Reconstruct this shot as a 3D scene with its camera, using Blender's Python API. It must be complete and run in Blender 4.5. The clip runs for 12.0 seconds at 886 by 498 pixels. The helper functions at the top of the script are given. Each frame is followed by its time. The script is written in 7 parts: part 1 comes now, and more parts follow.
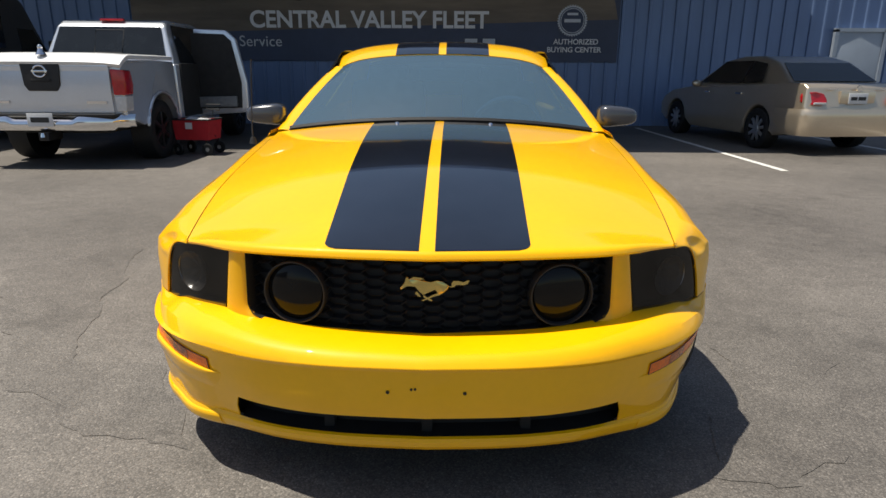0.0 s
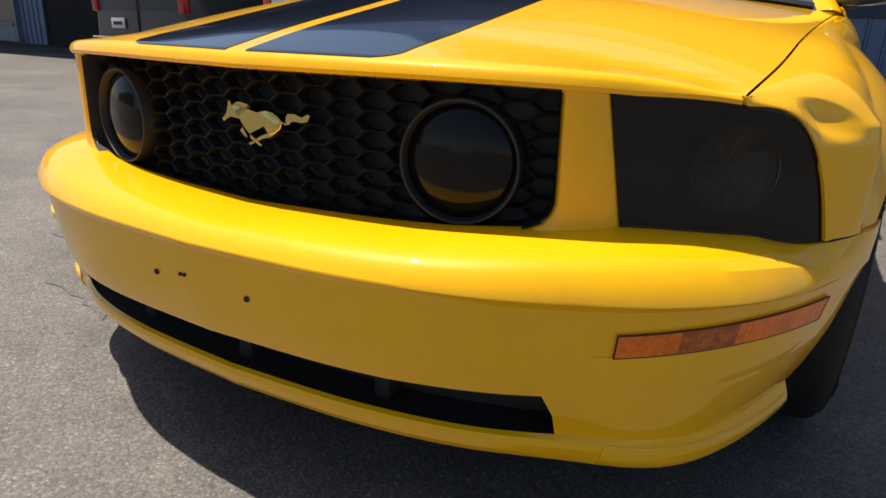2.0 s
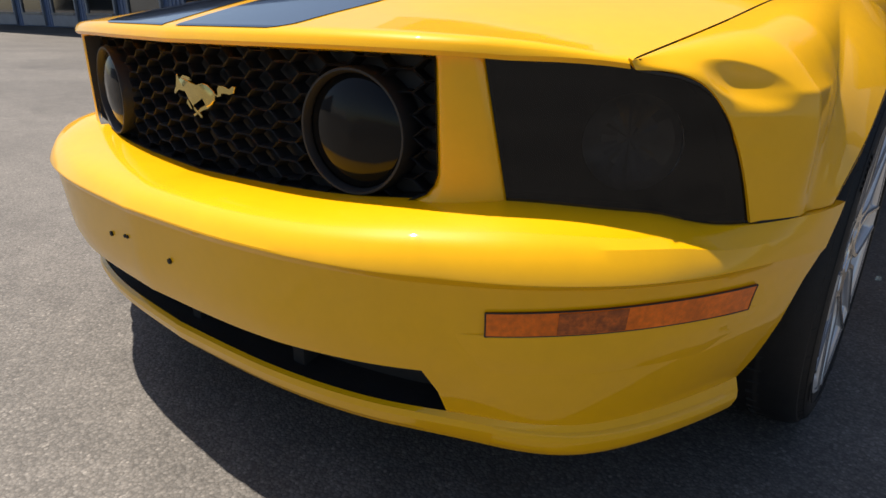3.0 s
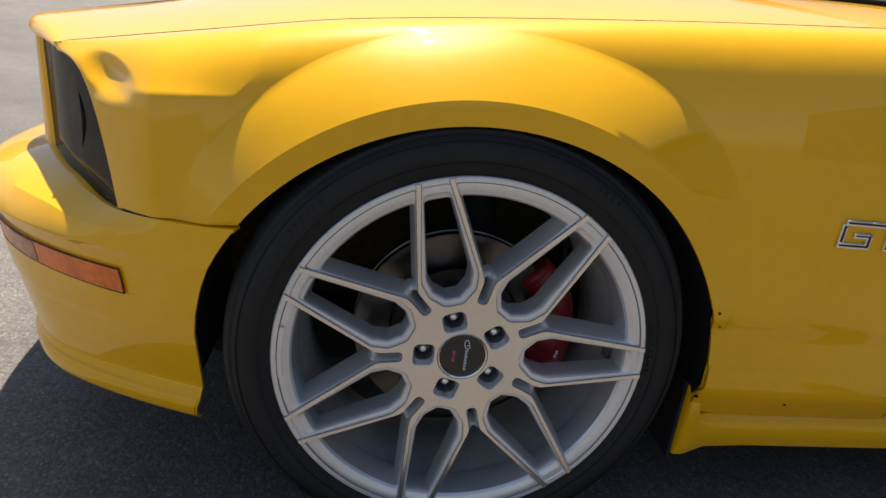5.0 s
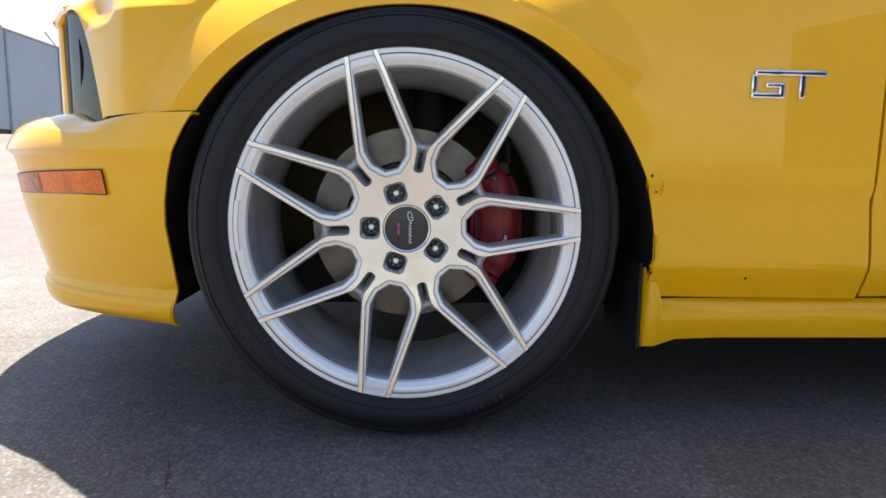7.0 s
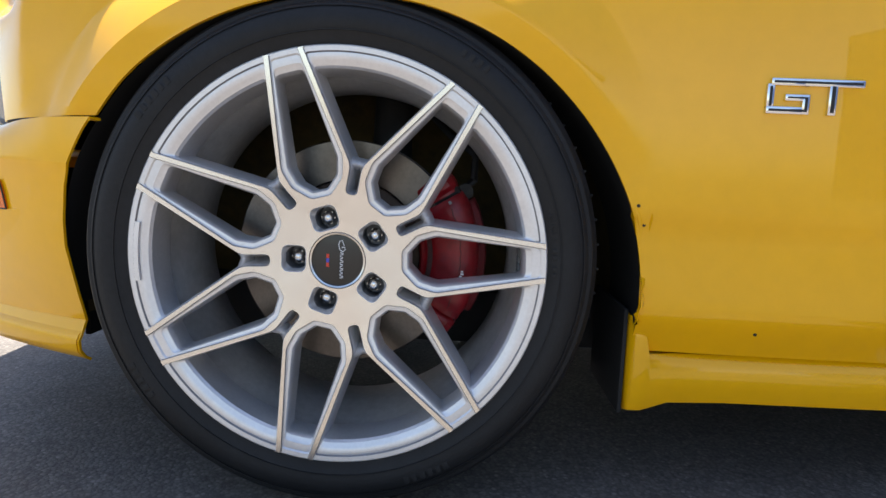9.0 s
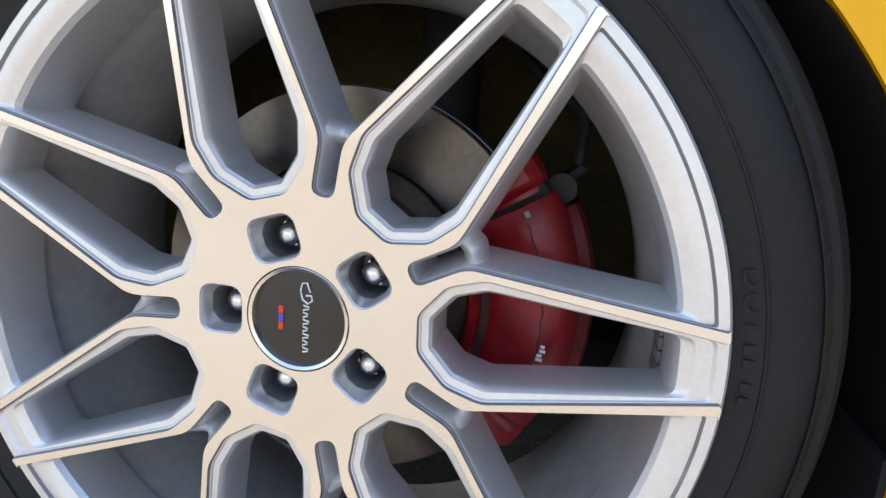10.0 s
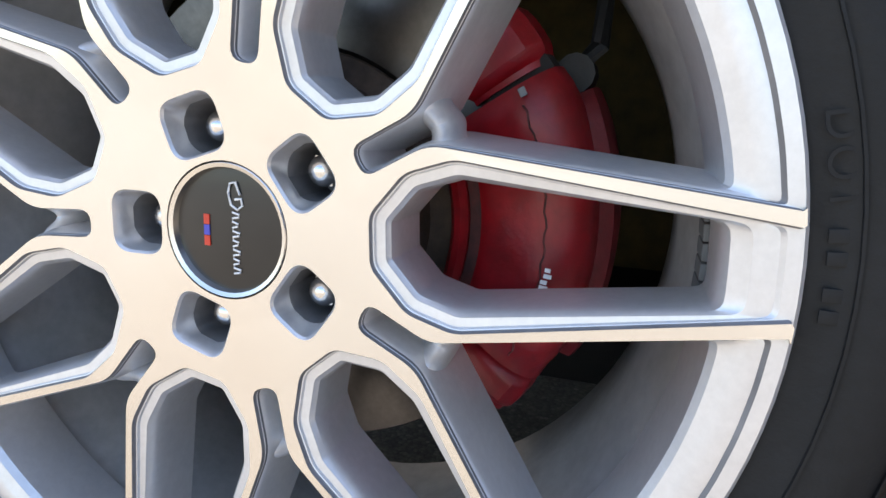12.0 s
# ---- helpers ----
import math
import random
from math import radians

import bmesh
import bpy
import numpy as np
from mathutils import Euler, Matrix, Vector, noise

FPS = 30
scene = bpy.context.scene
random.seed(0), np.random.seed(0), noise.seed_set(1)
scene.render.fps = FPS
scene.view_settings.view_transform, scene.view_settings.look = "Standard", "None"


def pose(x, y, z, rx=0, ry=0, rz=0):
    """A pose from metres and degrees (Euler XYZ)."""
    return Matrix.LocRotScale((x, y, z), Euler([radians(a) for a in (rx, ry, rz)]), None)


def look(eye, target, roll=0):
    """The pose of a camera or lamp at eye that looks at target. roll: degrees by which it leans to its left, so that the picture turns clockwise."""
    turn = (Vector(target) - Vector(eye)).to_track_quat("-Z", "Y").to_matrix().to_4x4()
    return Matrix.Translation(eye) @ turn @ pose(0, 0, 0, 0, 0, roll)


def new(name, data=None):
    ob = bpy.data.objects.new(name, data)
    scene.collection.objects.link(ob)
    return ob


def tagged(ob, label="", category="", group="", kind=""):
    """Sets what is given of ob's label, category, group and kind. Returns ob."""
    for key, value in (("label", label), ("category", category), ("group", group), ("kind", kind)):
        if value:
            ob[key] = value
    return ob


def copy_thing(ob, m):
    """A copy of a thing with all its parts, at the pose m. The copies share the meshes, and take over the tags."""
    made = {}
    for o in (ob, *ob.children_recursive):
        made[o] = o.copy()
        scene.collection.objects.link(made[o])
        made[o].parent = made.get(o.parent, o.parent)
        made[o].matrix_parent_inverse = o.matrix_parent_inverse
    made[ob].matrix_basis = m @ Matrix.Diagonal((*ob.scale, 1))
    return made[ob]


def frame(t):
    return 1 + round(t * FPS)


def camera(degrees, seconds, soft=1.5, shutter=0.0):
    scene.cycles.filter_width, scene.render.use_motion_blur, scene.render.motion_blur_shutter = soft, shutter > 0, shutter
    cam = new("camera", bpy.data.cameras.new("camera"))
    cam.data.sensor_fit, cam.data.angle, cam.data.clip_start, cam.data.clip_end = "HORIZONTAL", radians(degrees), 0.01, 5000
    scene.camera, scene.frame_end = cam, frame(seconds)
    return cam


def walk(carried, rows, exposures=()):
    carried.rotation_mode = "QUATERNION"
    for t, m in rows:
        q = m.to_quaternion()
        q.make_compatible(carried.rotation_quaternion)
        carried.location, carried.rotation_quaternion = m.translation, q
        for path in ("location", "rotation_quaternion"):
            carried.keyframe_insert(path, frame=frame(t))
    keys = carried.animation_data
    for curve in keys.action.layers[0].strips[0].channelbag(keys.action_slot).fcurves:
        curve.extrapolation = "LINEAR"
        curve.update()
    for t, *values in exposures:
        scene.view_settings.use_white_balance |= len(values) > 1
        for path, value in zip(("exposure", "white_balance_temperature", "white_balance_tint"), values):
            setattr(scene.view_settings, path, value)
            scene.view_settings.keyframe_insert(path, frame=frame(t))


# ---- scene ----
cam = camera(71.0, 12.0)
PATH = [
    (0, (0.064, -1.336, 1.161), (0.035, 0.589, 0.616), 0.3),
    (0.5, (0.078, -1.344, 1.149), (0.025, 0.579, 0.604), 0.9),
    (1, (0.222, -1.21, 1.034), (-0.063, 0.693, 0.487), 1.6),
    (1.5, (0.524, -0.868, 0.868), (-0.082, 0.948, 0.289), 2.6),
    (2, (0.743, -0.525, 0.752), (-0.148, 1.148, 0.114), 2.4),
    (2.5, (0.931, -0.363, 0.726), (-0.174, 1.169, 0.069), 1.7),
    (2.7, (0.951, -0.356, 0.729), (-0.186, 1.143, 0.052), 1.2),
    (4.3, (1.475, 0.163, 0.813), (-0.137, 1.065, 0.046), 3.7),
    (4.5, (1.559, 0.394, 0.799), (-0.151, 1.086, 0.027), 5.0),
    (5, (1.678, 0.805, 0.778), (-0.187, 1.087, 0.114), 6.9),
    (5.5, (1.73, 0.927, 0.647), (-0.206, 1.041, 0.158), 4.4),
    (6, (1.793, 0.961, 0.487), (-0.184, 1.018, 0.192), 1.9),
    (6.5, (1.847, 0.948, 0.447), (-0.136, 1.02, 0.198), 1.4),
    (7, (1.853, 0.985, 0.436), (-0.127, 1.071, 0.168), 1.0),
    (7.5, (1.84, 1.011, 0.418), (-0.144, 1.126, 0.198), 0.7),
    (9.5, (1.506, 1.143, 0.476), (-0.457, 0.946, 0.144), 3.7),
    (10, (1.267, 1.142, 0.483), (-0.644, 0.749, 0.044), 4.2),
    (10.5, (1.182, 1.174, 0.432), (-0.689, 0.624, -0.015), 3.4),
    (11, (1.178, 1.171, 0.417), (-0.68, 0.573, -0.02), 2.8),
    (11.5, (1.175, 1.172, 0.409), (-0.678, 0.562, -0.033), 2.7),
    (12, (1.171, 1.174, 0.404), (-0.696, 0.6, -0.028), 2.3),
]
walk(cam, [(t, look(eye, target, roll)) for t, eye, target, roll in PATH],
     exposures=[(0, 0.28, 6850, 9), (2.0, 0.36, 6900, 12), (4.5, 0.50, 7000, 12), (5.5, 0.95, 7050, 13), (6.2, 1.42, 6800, 14), (7.5, 1.66, 6800, 13), (9.3, 1.80, 6900, 13), (10.2, 2.35, 7000, 11), (12, 2.42, 7000, 11)])
# ---- end of path ----
# sun and sky: high sun over the car's right side
SUN_DIR = Vector((-0.36, -0.06, 1.0)).normalized()
world = bpy.data.worlds.new("sky")
scene.world = world
world.use_nodes = True
wn = world.node_tree.nodes
sky = wn.new("ShaderNodeTexSky")
sky.sky_type = 'NISHITA'
sky.sun_disc = False
sky.sun_elevation = math.asin(SUN_DIR.z)
sky.sun_rotation = math.atan2(SUN_DIR.x, SUN_DIR.y)
sky.air_density = 1.0
sky.dust_density = 1.0
wn["Background"].inputs[1].default_value = 0.090
world.node_tree.links.new(sky.outputs[0], wn["Background"].inputs[0])
sun = new("sun", bpy.data.lights.new("sun", 'SUN'))
sun.data.energy = 5.0
sun.data.angle = radians(0.6)
sun.data.color = (1.0, 0.96, 0.88)
sun.matrix_world = look(SUN_DIR * 50, (0, 0, 0))


# ---- materials ----
def material(name, color, rough=0.5, metal=0.0, var=0.0, scale=8.0, coat=0.0, bump=0.0, bump_scale=60.0, var2=0.0,
             scale2=60.0, coat_rough=0.03, rough_var=0.0, spec=0.5, tint=None, stretch=None):
    """Principled surface: two scales of colour change, roughness change and fine relief."""
    m = bpy.data.materials.new(name)
    m.use_nodes = True
    nt = m.node_tree
    p = nt.nodes["Principled BSDF"]
    p.inputs["Roughness"].default_value = rough
    p.inputs["Metallic"].default_value = metal
    p.inputs["Coat Weight"].default_value = coat
    p.inputs["Coat Roughness"].default_value = coat_rough
    p.inputs["Specular IOR Level"].default_value = spec
    p.inputs["Base Color"].default_value = (*color, 1)
    co = nt.nodes.new("ShaderNodeTexCoord")
    src = co.outputs["Object"]
    if stretch:
        mp = nt.nodes.new("ShaderNodeMapping")
        mp.inputs["Scale"].default_value = stretch
        nt.links.new(src, mp.inputs[0])
        src = mp.outputs[0]

    def tex(sc, detail=4.0, roughness=0.6):
        n = nt.nodes.new("ShaderNodeTexNoise")
        n.inputs["Scale"].default_value = sc
        n.inputs["Detail"].default_value = detail
        n.inputs["Roughness"].default_value = roughness
        nt.links.new(src, n.inputs["Vector"])
        return n.outputs[0]

    last = None
    for amount, sc in ((var, scale), (var2, scale2)):
        if amount:
            r = nt.nodes.new("ShaderNodeMapRange")
            r.inputs[1].default_value, r.inputs[2].default_value = 0.3, 0.7
            r.inputs[3].default_value, r.inputs[4].default_value = 1 - amount, 1 + amount
            nt.links.new(tex(sc), r.inputs[0])
            mx = nt.nodes.new("ShaderNodeVectorMath")
            mx.operation = 'SCALE'
            if last is None:
                mx.inputs[0].default_value = color
            else:
                nt.links.new(last, mx.inputs[0])
            nt.links.new(r.outputs[0], mx.inputs["Scale"])
            last = mx.outputs[0]
    if last is not None:
        nt.links.new(last, p.inputs["Base Color"])
    if rough_var:
        r = nt.nodes.new("ShaderNodeMapRange")
        r.inputs[1].default_value, r.inputs[2].default_value = 0.3, 0.7
        r.inputs[3].default_value, r.inputs[4].default_value = max(0.02, rough - rough_var), min(1, rough + rough_var)
        nt.links.new(tex(scale * 1.7), r.inputs[0])
        nt.links.new(r.outputs[0], p.inputs["Roughness"])
    if bump:
        b = nt.nodes.new("ShaderNodeBump")
        b.inputs["Strength"].default_value = min(1.0, bump)
        b.inputs["Distance"].default_value = 0.004
        nt.links.new(tex(bump_scale, 6.0), b.inputs["Height"])
        nt.links.new(b.outputs[0], p.inputs["Normal"])
    return m


def glass(name, color, clear=0.5, rough=0.02, body=0.15):
    """Tinted pane: clear share passes light, the rest is dark gloss."""
    m = bpy.data.materials.new(name)
    m.use_nodes = True
    nt = m.node_tree
    p = nt.nodes["Principled BSDF"]
    p.inputs["Base Color"].default_value = (*[c * body for c in color], 1)
    p.inputs["Roughness"].default_value = rough
    p.inputs["Specular IOR Level"].default_value = 0.9
    t = nt.nodes.new("ShaderNodeBsdfTransparent")
    t.inputs[0].default_value = (*color, 1)
    g = nt.nodes.new("ShaderNodeMixShader")
    g.inputs[0].default_value = clear
    nt.links.new(p.outputs[0], g.inputs[1])
    nt.links.new(t.outputs[0], g.inputs[2])
    nt.links.new(g.outputs[0], nt.nodes["Material Output"].inputs[0])
    return m


YELLOW = material("yellow_paint", (0.91, 0.460, 0.003), 0.42, 0.0, 0.035, 3.0, 0.85, 0.0, var2=0.02, scale2=40, coat_rough=0.015, spec=0.10)
STRIPE = material("black_stripe_vinyl", (0.006, 0.007, 0.011), 0.12, 0, 0.3, 6, 1.0, coat_rough=0.03)
BLACK_PLASTIC = material("black_plastic", (0.012, 0.012, 0.013), 0.55, 0, 0.25, 20, 0, 0.15, 300)
# near-black puts shade into gaps and openings; also serves black parts
DARK_VOID = material("shade_and_part_black", (0.012, 0.012, 0.012), 0.8, 0, 0.3, 10)
# yellow paint with the wheel well's shade put into its colour
INNER_PAINT = material("shade_dark_inner_yellow", (0.075, 0.052, 0.014), 0.8, 0, 0.4, 6, var2=0.3, scale2=40)
SMOKE_LENS = material("smoked_lens", (0.005, 0.005, 0.005), 0.09, 0, 0.3, 12, 0.0, spec=0.22)
LAMP_BLACK = material("lamp_inner_black", (0.008, 0.008, 0.009), 0.5, 0, 0.2, 20)
LAMP_SILVER = material("lamp_reflector_silver", (0.30, 0.30, 0.31), 0.3, 0.9, 0.15, 30)
SMOKE_GLASS = glass("smoked_lamp_glass", (0.30, 0.29, 0.28), 0.62, 0.05, 0.012)
AMBER = material("amber_lens", (0.84, 0.16, 0.003), 0.25, 0, 0.18, 18, 0.0, var2=0.2, scale2=120)
AMBER_DARK = material("amber_lens_dark", (0.36, 0.07, 0.004), 0.25, 0, 0.6, 45, 0.25, var2=0.4, scale2=160)
CHROME = material("chrome", (0.75, 0.75, 0.76), 0.1, 1.0, 0.04, 20)
GOLD = material("chrome_badge_metal", (0.60, 0.47, 0.17), 0.2, 1.0, 0.06, 60)
MACHINED = material("machined_alloy", (0.76, 0.735, 0.695), 0.22, 1.0, 0.03, 9)
tan = MACHINED.node_tree.nodes.new("ShaderNodeTangent")
tan.direction_type, tan.axis = 'RADIAL', 'X'
MACHINED.node_tree.links.new(tan.outputs[0], MACHINED.node_tree.nodes["Principled BSDF"].inputs["Tangent"])
MACHINED.node_tree.nodes["Principled BSDF"].inputs["Anisotropic"].default_value = 0.85
SILVER = material("silver_wheel_paint", (0.71, 0.71, 0.72), 0.40, 0.66, 0.05, 14, 0.3, var2=0.04, scale2=220, coat_rough=0.2)
# dark grey paints shade into step walls, lug bores and hub; also badge marks
GROOVE = material("groove_shade_grey", (0.21, 0.21, 0.22), 0.5, 0.4, 0.2, 40)
BARREL = material("wheel_barrel_dusty_silver", (0.47, 0.465, 0.455), 0.5, 0.3, 0.18, 9, var2=0.1, scale2=90)
RUBBER = material("tyre_rubber", (0.0085, 0.0090, 0.0100), 0.62, 0, 0.25, 9, var2=0.2, scale2=120, bump=0.15, bump_scale=250, spec=0.36)
DISC = material("brake_disc_steel", (0.115, 0.105, 0.098), 0.28, 1.0, 0.10, 30, var2=0.1, scale2=200)
CALIPER = material("red_caliper_paint", (0.215, 0.0015, 0.006), 0.42, 0, 0.35, 16, 0.05, 0.12, 160, var2=0.2, scale2=70)
RUST = material("rusty_hat_steel", (0.075, 0.05, 0.036), 0.62, 0.3, 0.35, 25, var2=0.25, scale2=120, bump=0.2, bump_scale=150)
# darker copy of the caliper red, shade painted on the side turned away
CALIPER_DARK = material("shaded_red_caliper", (0.13, 0.004, 0.008), 0.55, 0, 0.4, 14, 0.0, 0.15, 160, var2=0.3, scale2=60)
PAD = material("worn_brake_pad", (0.075, 0.012, 0.012), 0.6, 0, 0.5, 30, var2=0.3, scale2=120, bump=0.2, bump_scale=200)
# glass tint plus a blue base colour that stands in for reflected sky
GLASS = glass("sky_tinted_windscreen", (0.32, 0.56, 0.80), 0.38, 0.02, 0.26)
DARK_GLASS = material("dark_tinted_glass", (0.012, 0.014, 0.016), 0.04, 0, 0.2, 4)
CABIN = material("grey_cabin_trim", (0.16, 0.168, 0.175), 0.7, 0, 0.2, 14, 0, 0.1, 200)
LUG = material("lug_nut_steel", (0.76, 0.75, 0.73), 0.22, 1.0, 0.1, 60)
CAP_BLACK = material("centre_cap_black", (0.014, 0.013, 0.012), 0.3, 0, 0.1, 60, 0.25)
WHITE_MARK = material("white_print", (0.85, 0.85, 0.85), 0.5, 0, 0.05, 60)
RED_MARK = material("red_print", (0.7, 0.06, 0.03), 0.5, 0, 0.05, 60)
BLUE_MARK = material("blue_print", (0.08, 0.08, 0.5), 0.5, 0, 0.05, 60)
for turned in (MACHINED, DISC):
    node = turned.node_tree.nodes["Principled BSDF"]
    # turned on a lathe: rings round the hub stretch the highlights
    ring = turned.node_tree.nodes.new("ShaderNodeTangent")
    ring.direction_type = 'RADIAL'
    ring.axis = 'X'
    node.inputs["Anisotropic"].default_value = 0.75
    turned.node_tree.links.new(ring.outputs[0], node.inputs["Tangent"])
GREY_PAINT = material("grey_mirror_paint", (0.050, 0.054, 0.066), 0.22, 0.2, 0.06, 8, 0.7)


# ---- mesh helpers ----
def thing(name, label, category, group="", kind="", at=(0, 0, 0)):
    ob = new(name)
    ob.location = at
    return tagged(ob, label, category, group, kind)


def part(name, bm, mat, parent=None, label="", smooth=True, kind=""):
    """Links a bmesh as one mesh object under a thing or a part."""
    me = bpy.data.meshes.new(name)
    bmesh.ops.recalc_face_normals(bm, faces=bm.faces)
    bm.to_mesh(me)
    bm.free()
    for m in (mat if isinstance(mat, (list, tuple)) else [mat]):
        me.materials.append(m)
    if smooth:
        for p in me.polygons:
            p.use_smooth = True
        me.set_sharp_from_angle(angle=radians(smooth if smooth is not True else 38))
    ob = new(name, me)
    ob.parent = parent
    if label or kind:
        tagged(ob, label, kind=kind)
    return ob


def crom(pts, t):
    """Catmull-Rom through points (tuples), t in 0..1 by index."""
    n = len(pts) - 1
    f = min(max(t, 0.0), 1.0) * n
    i = min(int(f), n - 1)
    u = f - i
    p0, p1, p2, p3 = pts[max(i - 1, 0)], pts[i], pts[i + 1], pts[min(i + 2, n)]
    return tuple(0.5 * (2 * b + (c - a) * u + (2 * a - 5 * b + 4 * c - d) * u * u + (3 * b - a - 3 * c + d) * u ** 3)
                 for a, b, c, d in zip(p0, p1, p2, p3))


def lerp_table(x, table):
    """Smooth curve through (x, value) pairs, without overshoot."""
    if x <= table[0][0]:
        return table[0][1]
    if x >= table[-1][0]:
        return table[-1][1]
    n = len(table)
    for i in range(n - 1):
        a, va = table[i]
        b, vb = table[i + 1]
        if x <= b:
            d = (vb - va) / (b - a)

            def slope(k):
                if k <= 0 or k >= n - 1:
                    return d
                d0 = (table[k][1] - table[k - 1][1]) / (table[k][0] - table[k - 1][0])
                d1 = (table[k + 1][1] - table[k][1]) / (table[k + 1][0] - table[k][0])
                return 0.0 if d0 * d1 <= 0 else 2 * d0 * d1 / (d0 + d1)
            m0, m1, h = slope(i), slope(i + 1), b - a
            t = (x - a) / h
            return ((2 * t ** 3 - 3 * t * t + 1) * va + (t ** 3 - 2 * t * t + t) * h * m0
                    + (3 * t * t - 2 * t ** 3) * vb + (t ** 3 - t * t) * h * m1)
    return table[-1][1]


def grid(fn, nu, nv, flip=False):
    """A sheet of nu x nv quads from fn(u, v), u and v in 0..1."""
    bm = bmesh.new()
    vs = [[bm.verts.new(fn(i / nu, j / nv)) for j in range(nv + 1)] for i in range(nu + 1)]
    for i in range(nu):
        for j in range(nv):
            q = [vs[i][j], vs[i + 1][j], vs[i + 1][j + 1], vs[i][j + 1]]
            bm.faces.new(q[::-1] if flip else q)
    return bm


def solid(bm, depth):
    """Gives a sheet a thickness towards the back of its faces."""
    bmesh.ops.recalc_face_normals(bm, faces=bm.faces)
    bm.normal_update()
    front = list(bm.verts)
    twin = {v: bm.verts.new(v.co - v.normal * depth) for v in front}
    faces = list(bm.faces)
    rim = [(e.verts[0], e.verts[1]) for e in bm.edges if len(e.link_faces) == 1]
    for f in faces:
        bm.faces.new([twin[v] for v in reversed(f.verts)])
    for a, b in rim:
        bm.faces.new((a, b, twin[b], twin[a]))
    return bm


def box(bm, c, s, bevel=0.0, rot=None, seg=2):
    """Adds a box with centre c and full sizes s."""
    m = Matrix.Translation(c) @ (rot if rot else Matrix.Identity(4)) @ Matrix.Diagonal((*s, 1))
    vs = bmesh.ops.create_cube(bm, size=1, matrix=m)["verts"]
    if bevel:
        es = {e for v in vs for e in v.link_edges}
        bmesh.ops.bevel(bm, geom=list(es), offset=bevel, segments=seg, profile=0.6, affect='EDGES')
    return bm


def boxes(*items, bevel=0.0):
    bm = bmesh.new()
    for c, s in items:
        box(bm, c, s, bevel)
    return bm


def cyl(bm, c, r, depth, axis='X', seg=24, r2=None):
    rot = {'X': pose(0, 0, 0, 0, 90, 0), 'Y': pose(0, 0, 0, 90, 0, 0), 'Z': Matrix.Identity(4)}[axis]
    bmesh.ops.create_cone(bm, cap_ends=True, segments=seg, radius1=r, radius2=r if r2 is None else r2, depth=depth,
                          matrix=Matrix.Translation(c) @ rot)
    return bm


def lathe(profile, seg=64, closed=False):
    """Turns (radius, x) pairs round the x axis."""
    bm = bmesh.new()
    rings = []
    for r, x in profile:
        rings.append([bm.verts.new((x, r * math.sin(2 * math.pi * k / seg), r * math.cos(2 * math.pi * k / seg))) for k in range(seg)])
    pairs = list(zip(rings, rings[1:])) + ([(rings[-1], rings[0])] if closed else [])
    for a, b in pairs:
        for k in range(seg):
            bm.faces.new((a[k], a[(k + 1) % seg], b[(k + 1) % seg], b[k]))
    return bm


def tube(bm, pts, r, seg=8):
    """Adds a round bar along points."""
    pts = [Vector(p) for p in pts]
    rings = []
    for i, p in enumerate(pts):
        d = (pts[min(i + 1, len(pts) - 1)] - pts[max(i - 1, 0)]).normalized()
        up = Vector((0, 0, 1)) if abs(d.z) < 0.9 else Vector((1, 0, 0))
        a = d.cross(up).normalized()
        b = d.cross(a)
        rings.append([bm.verts.new(p + r * (math.cos(2 * math.pi * k / seg) * a + math.sin(2 * math.pi * k / seg) * b)) for k in range(seg)])
    for a, b in zip(rings, rings[1:]):
        for k in range(seg):
            bm.faces.new((a[k], a[(k + 1) % seg], b[(k + 1) % seg], b[k]))
    bm.faces.new(rings[0])
    bm.faces.new(rings[-1][::-1])
    return bm


def prism(bm, outline, depth, place):
    """A flat outline (u, v) pushed out by depth; place maps (u, v, w) to a point."""
    a = [bm.verts.new(place(u, v, 0)) for u, v in outline]
    b = [bm.verts.new(place(u, v, depth)) for u, v in outline]
    n = len(outline)
    bm.faces.new(a)
    bm.faces.new(b[::-1])
    for k in range(n):
        bm.faces.new((a[k], a[(k + 1) % n], b[(k + 1) % n], b[k]))
    return bm

# ---- setting ----
WALL_Y = 13.5


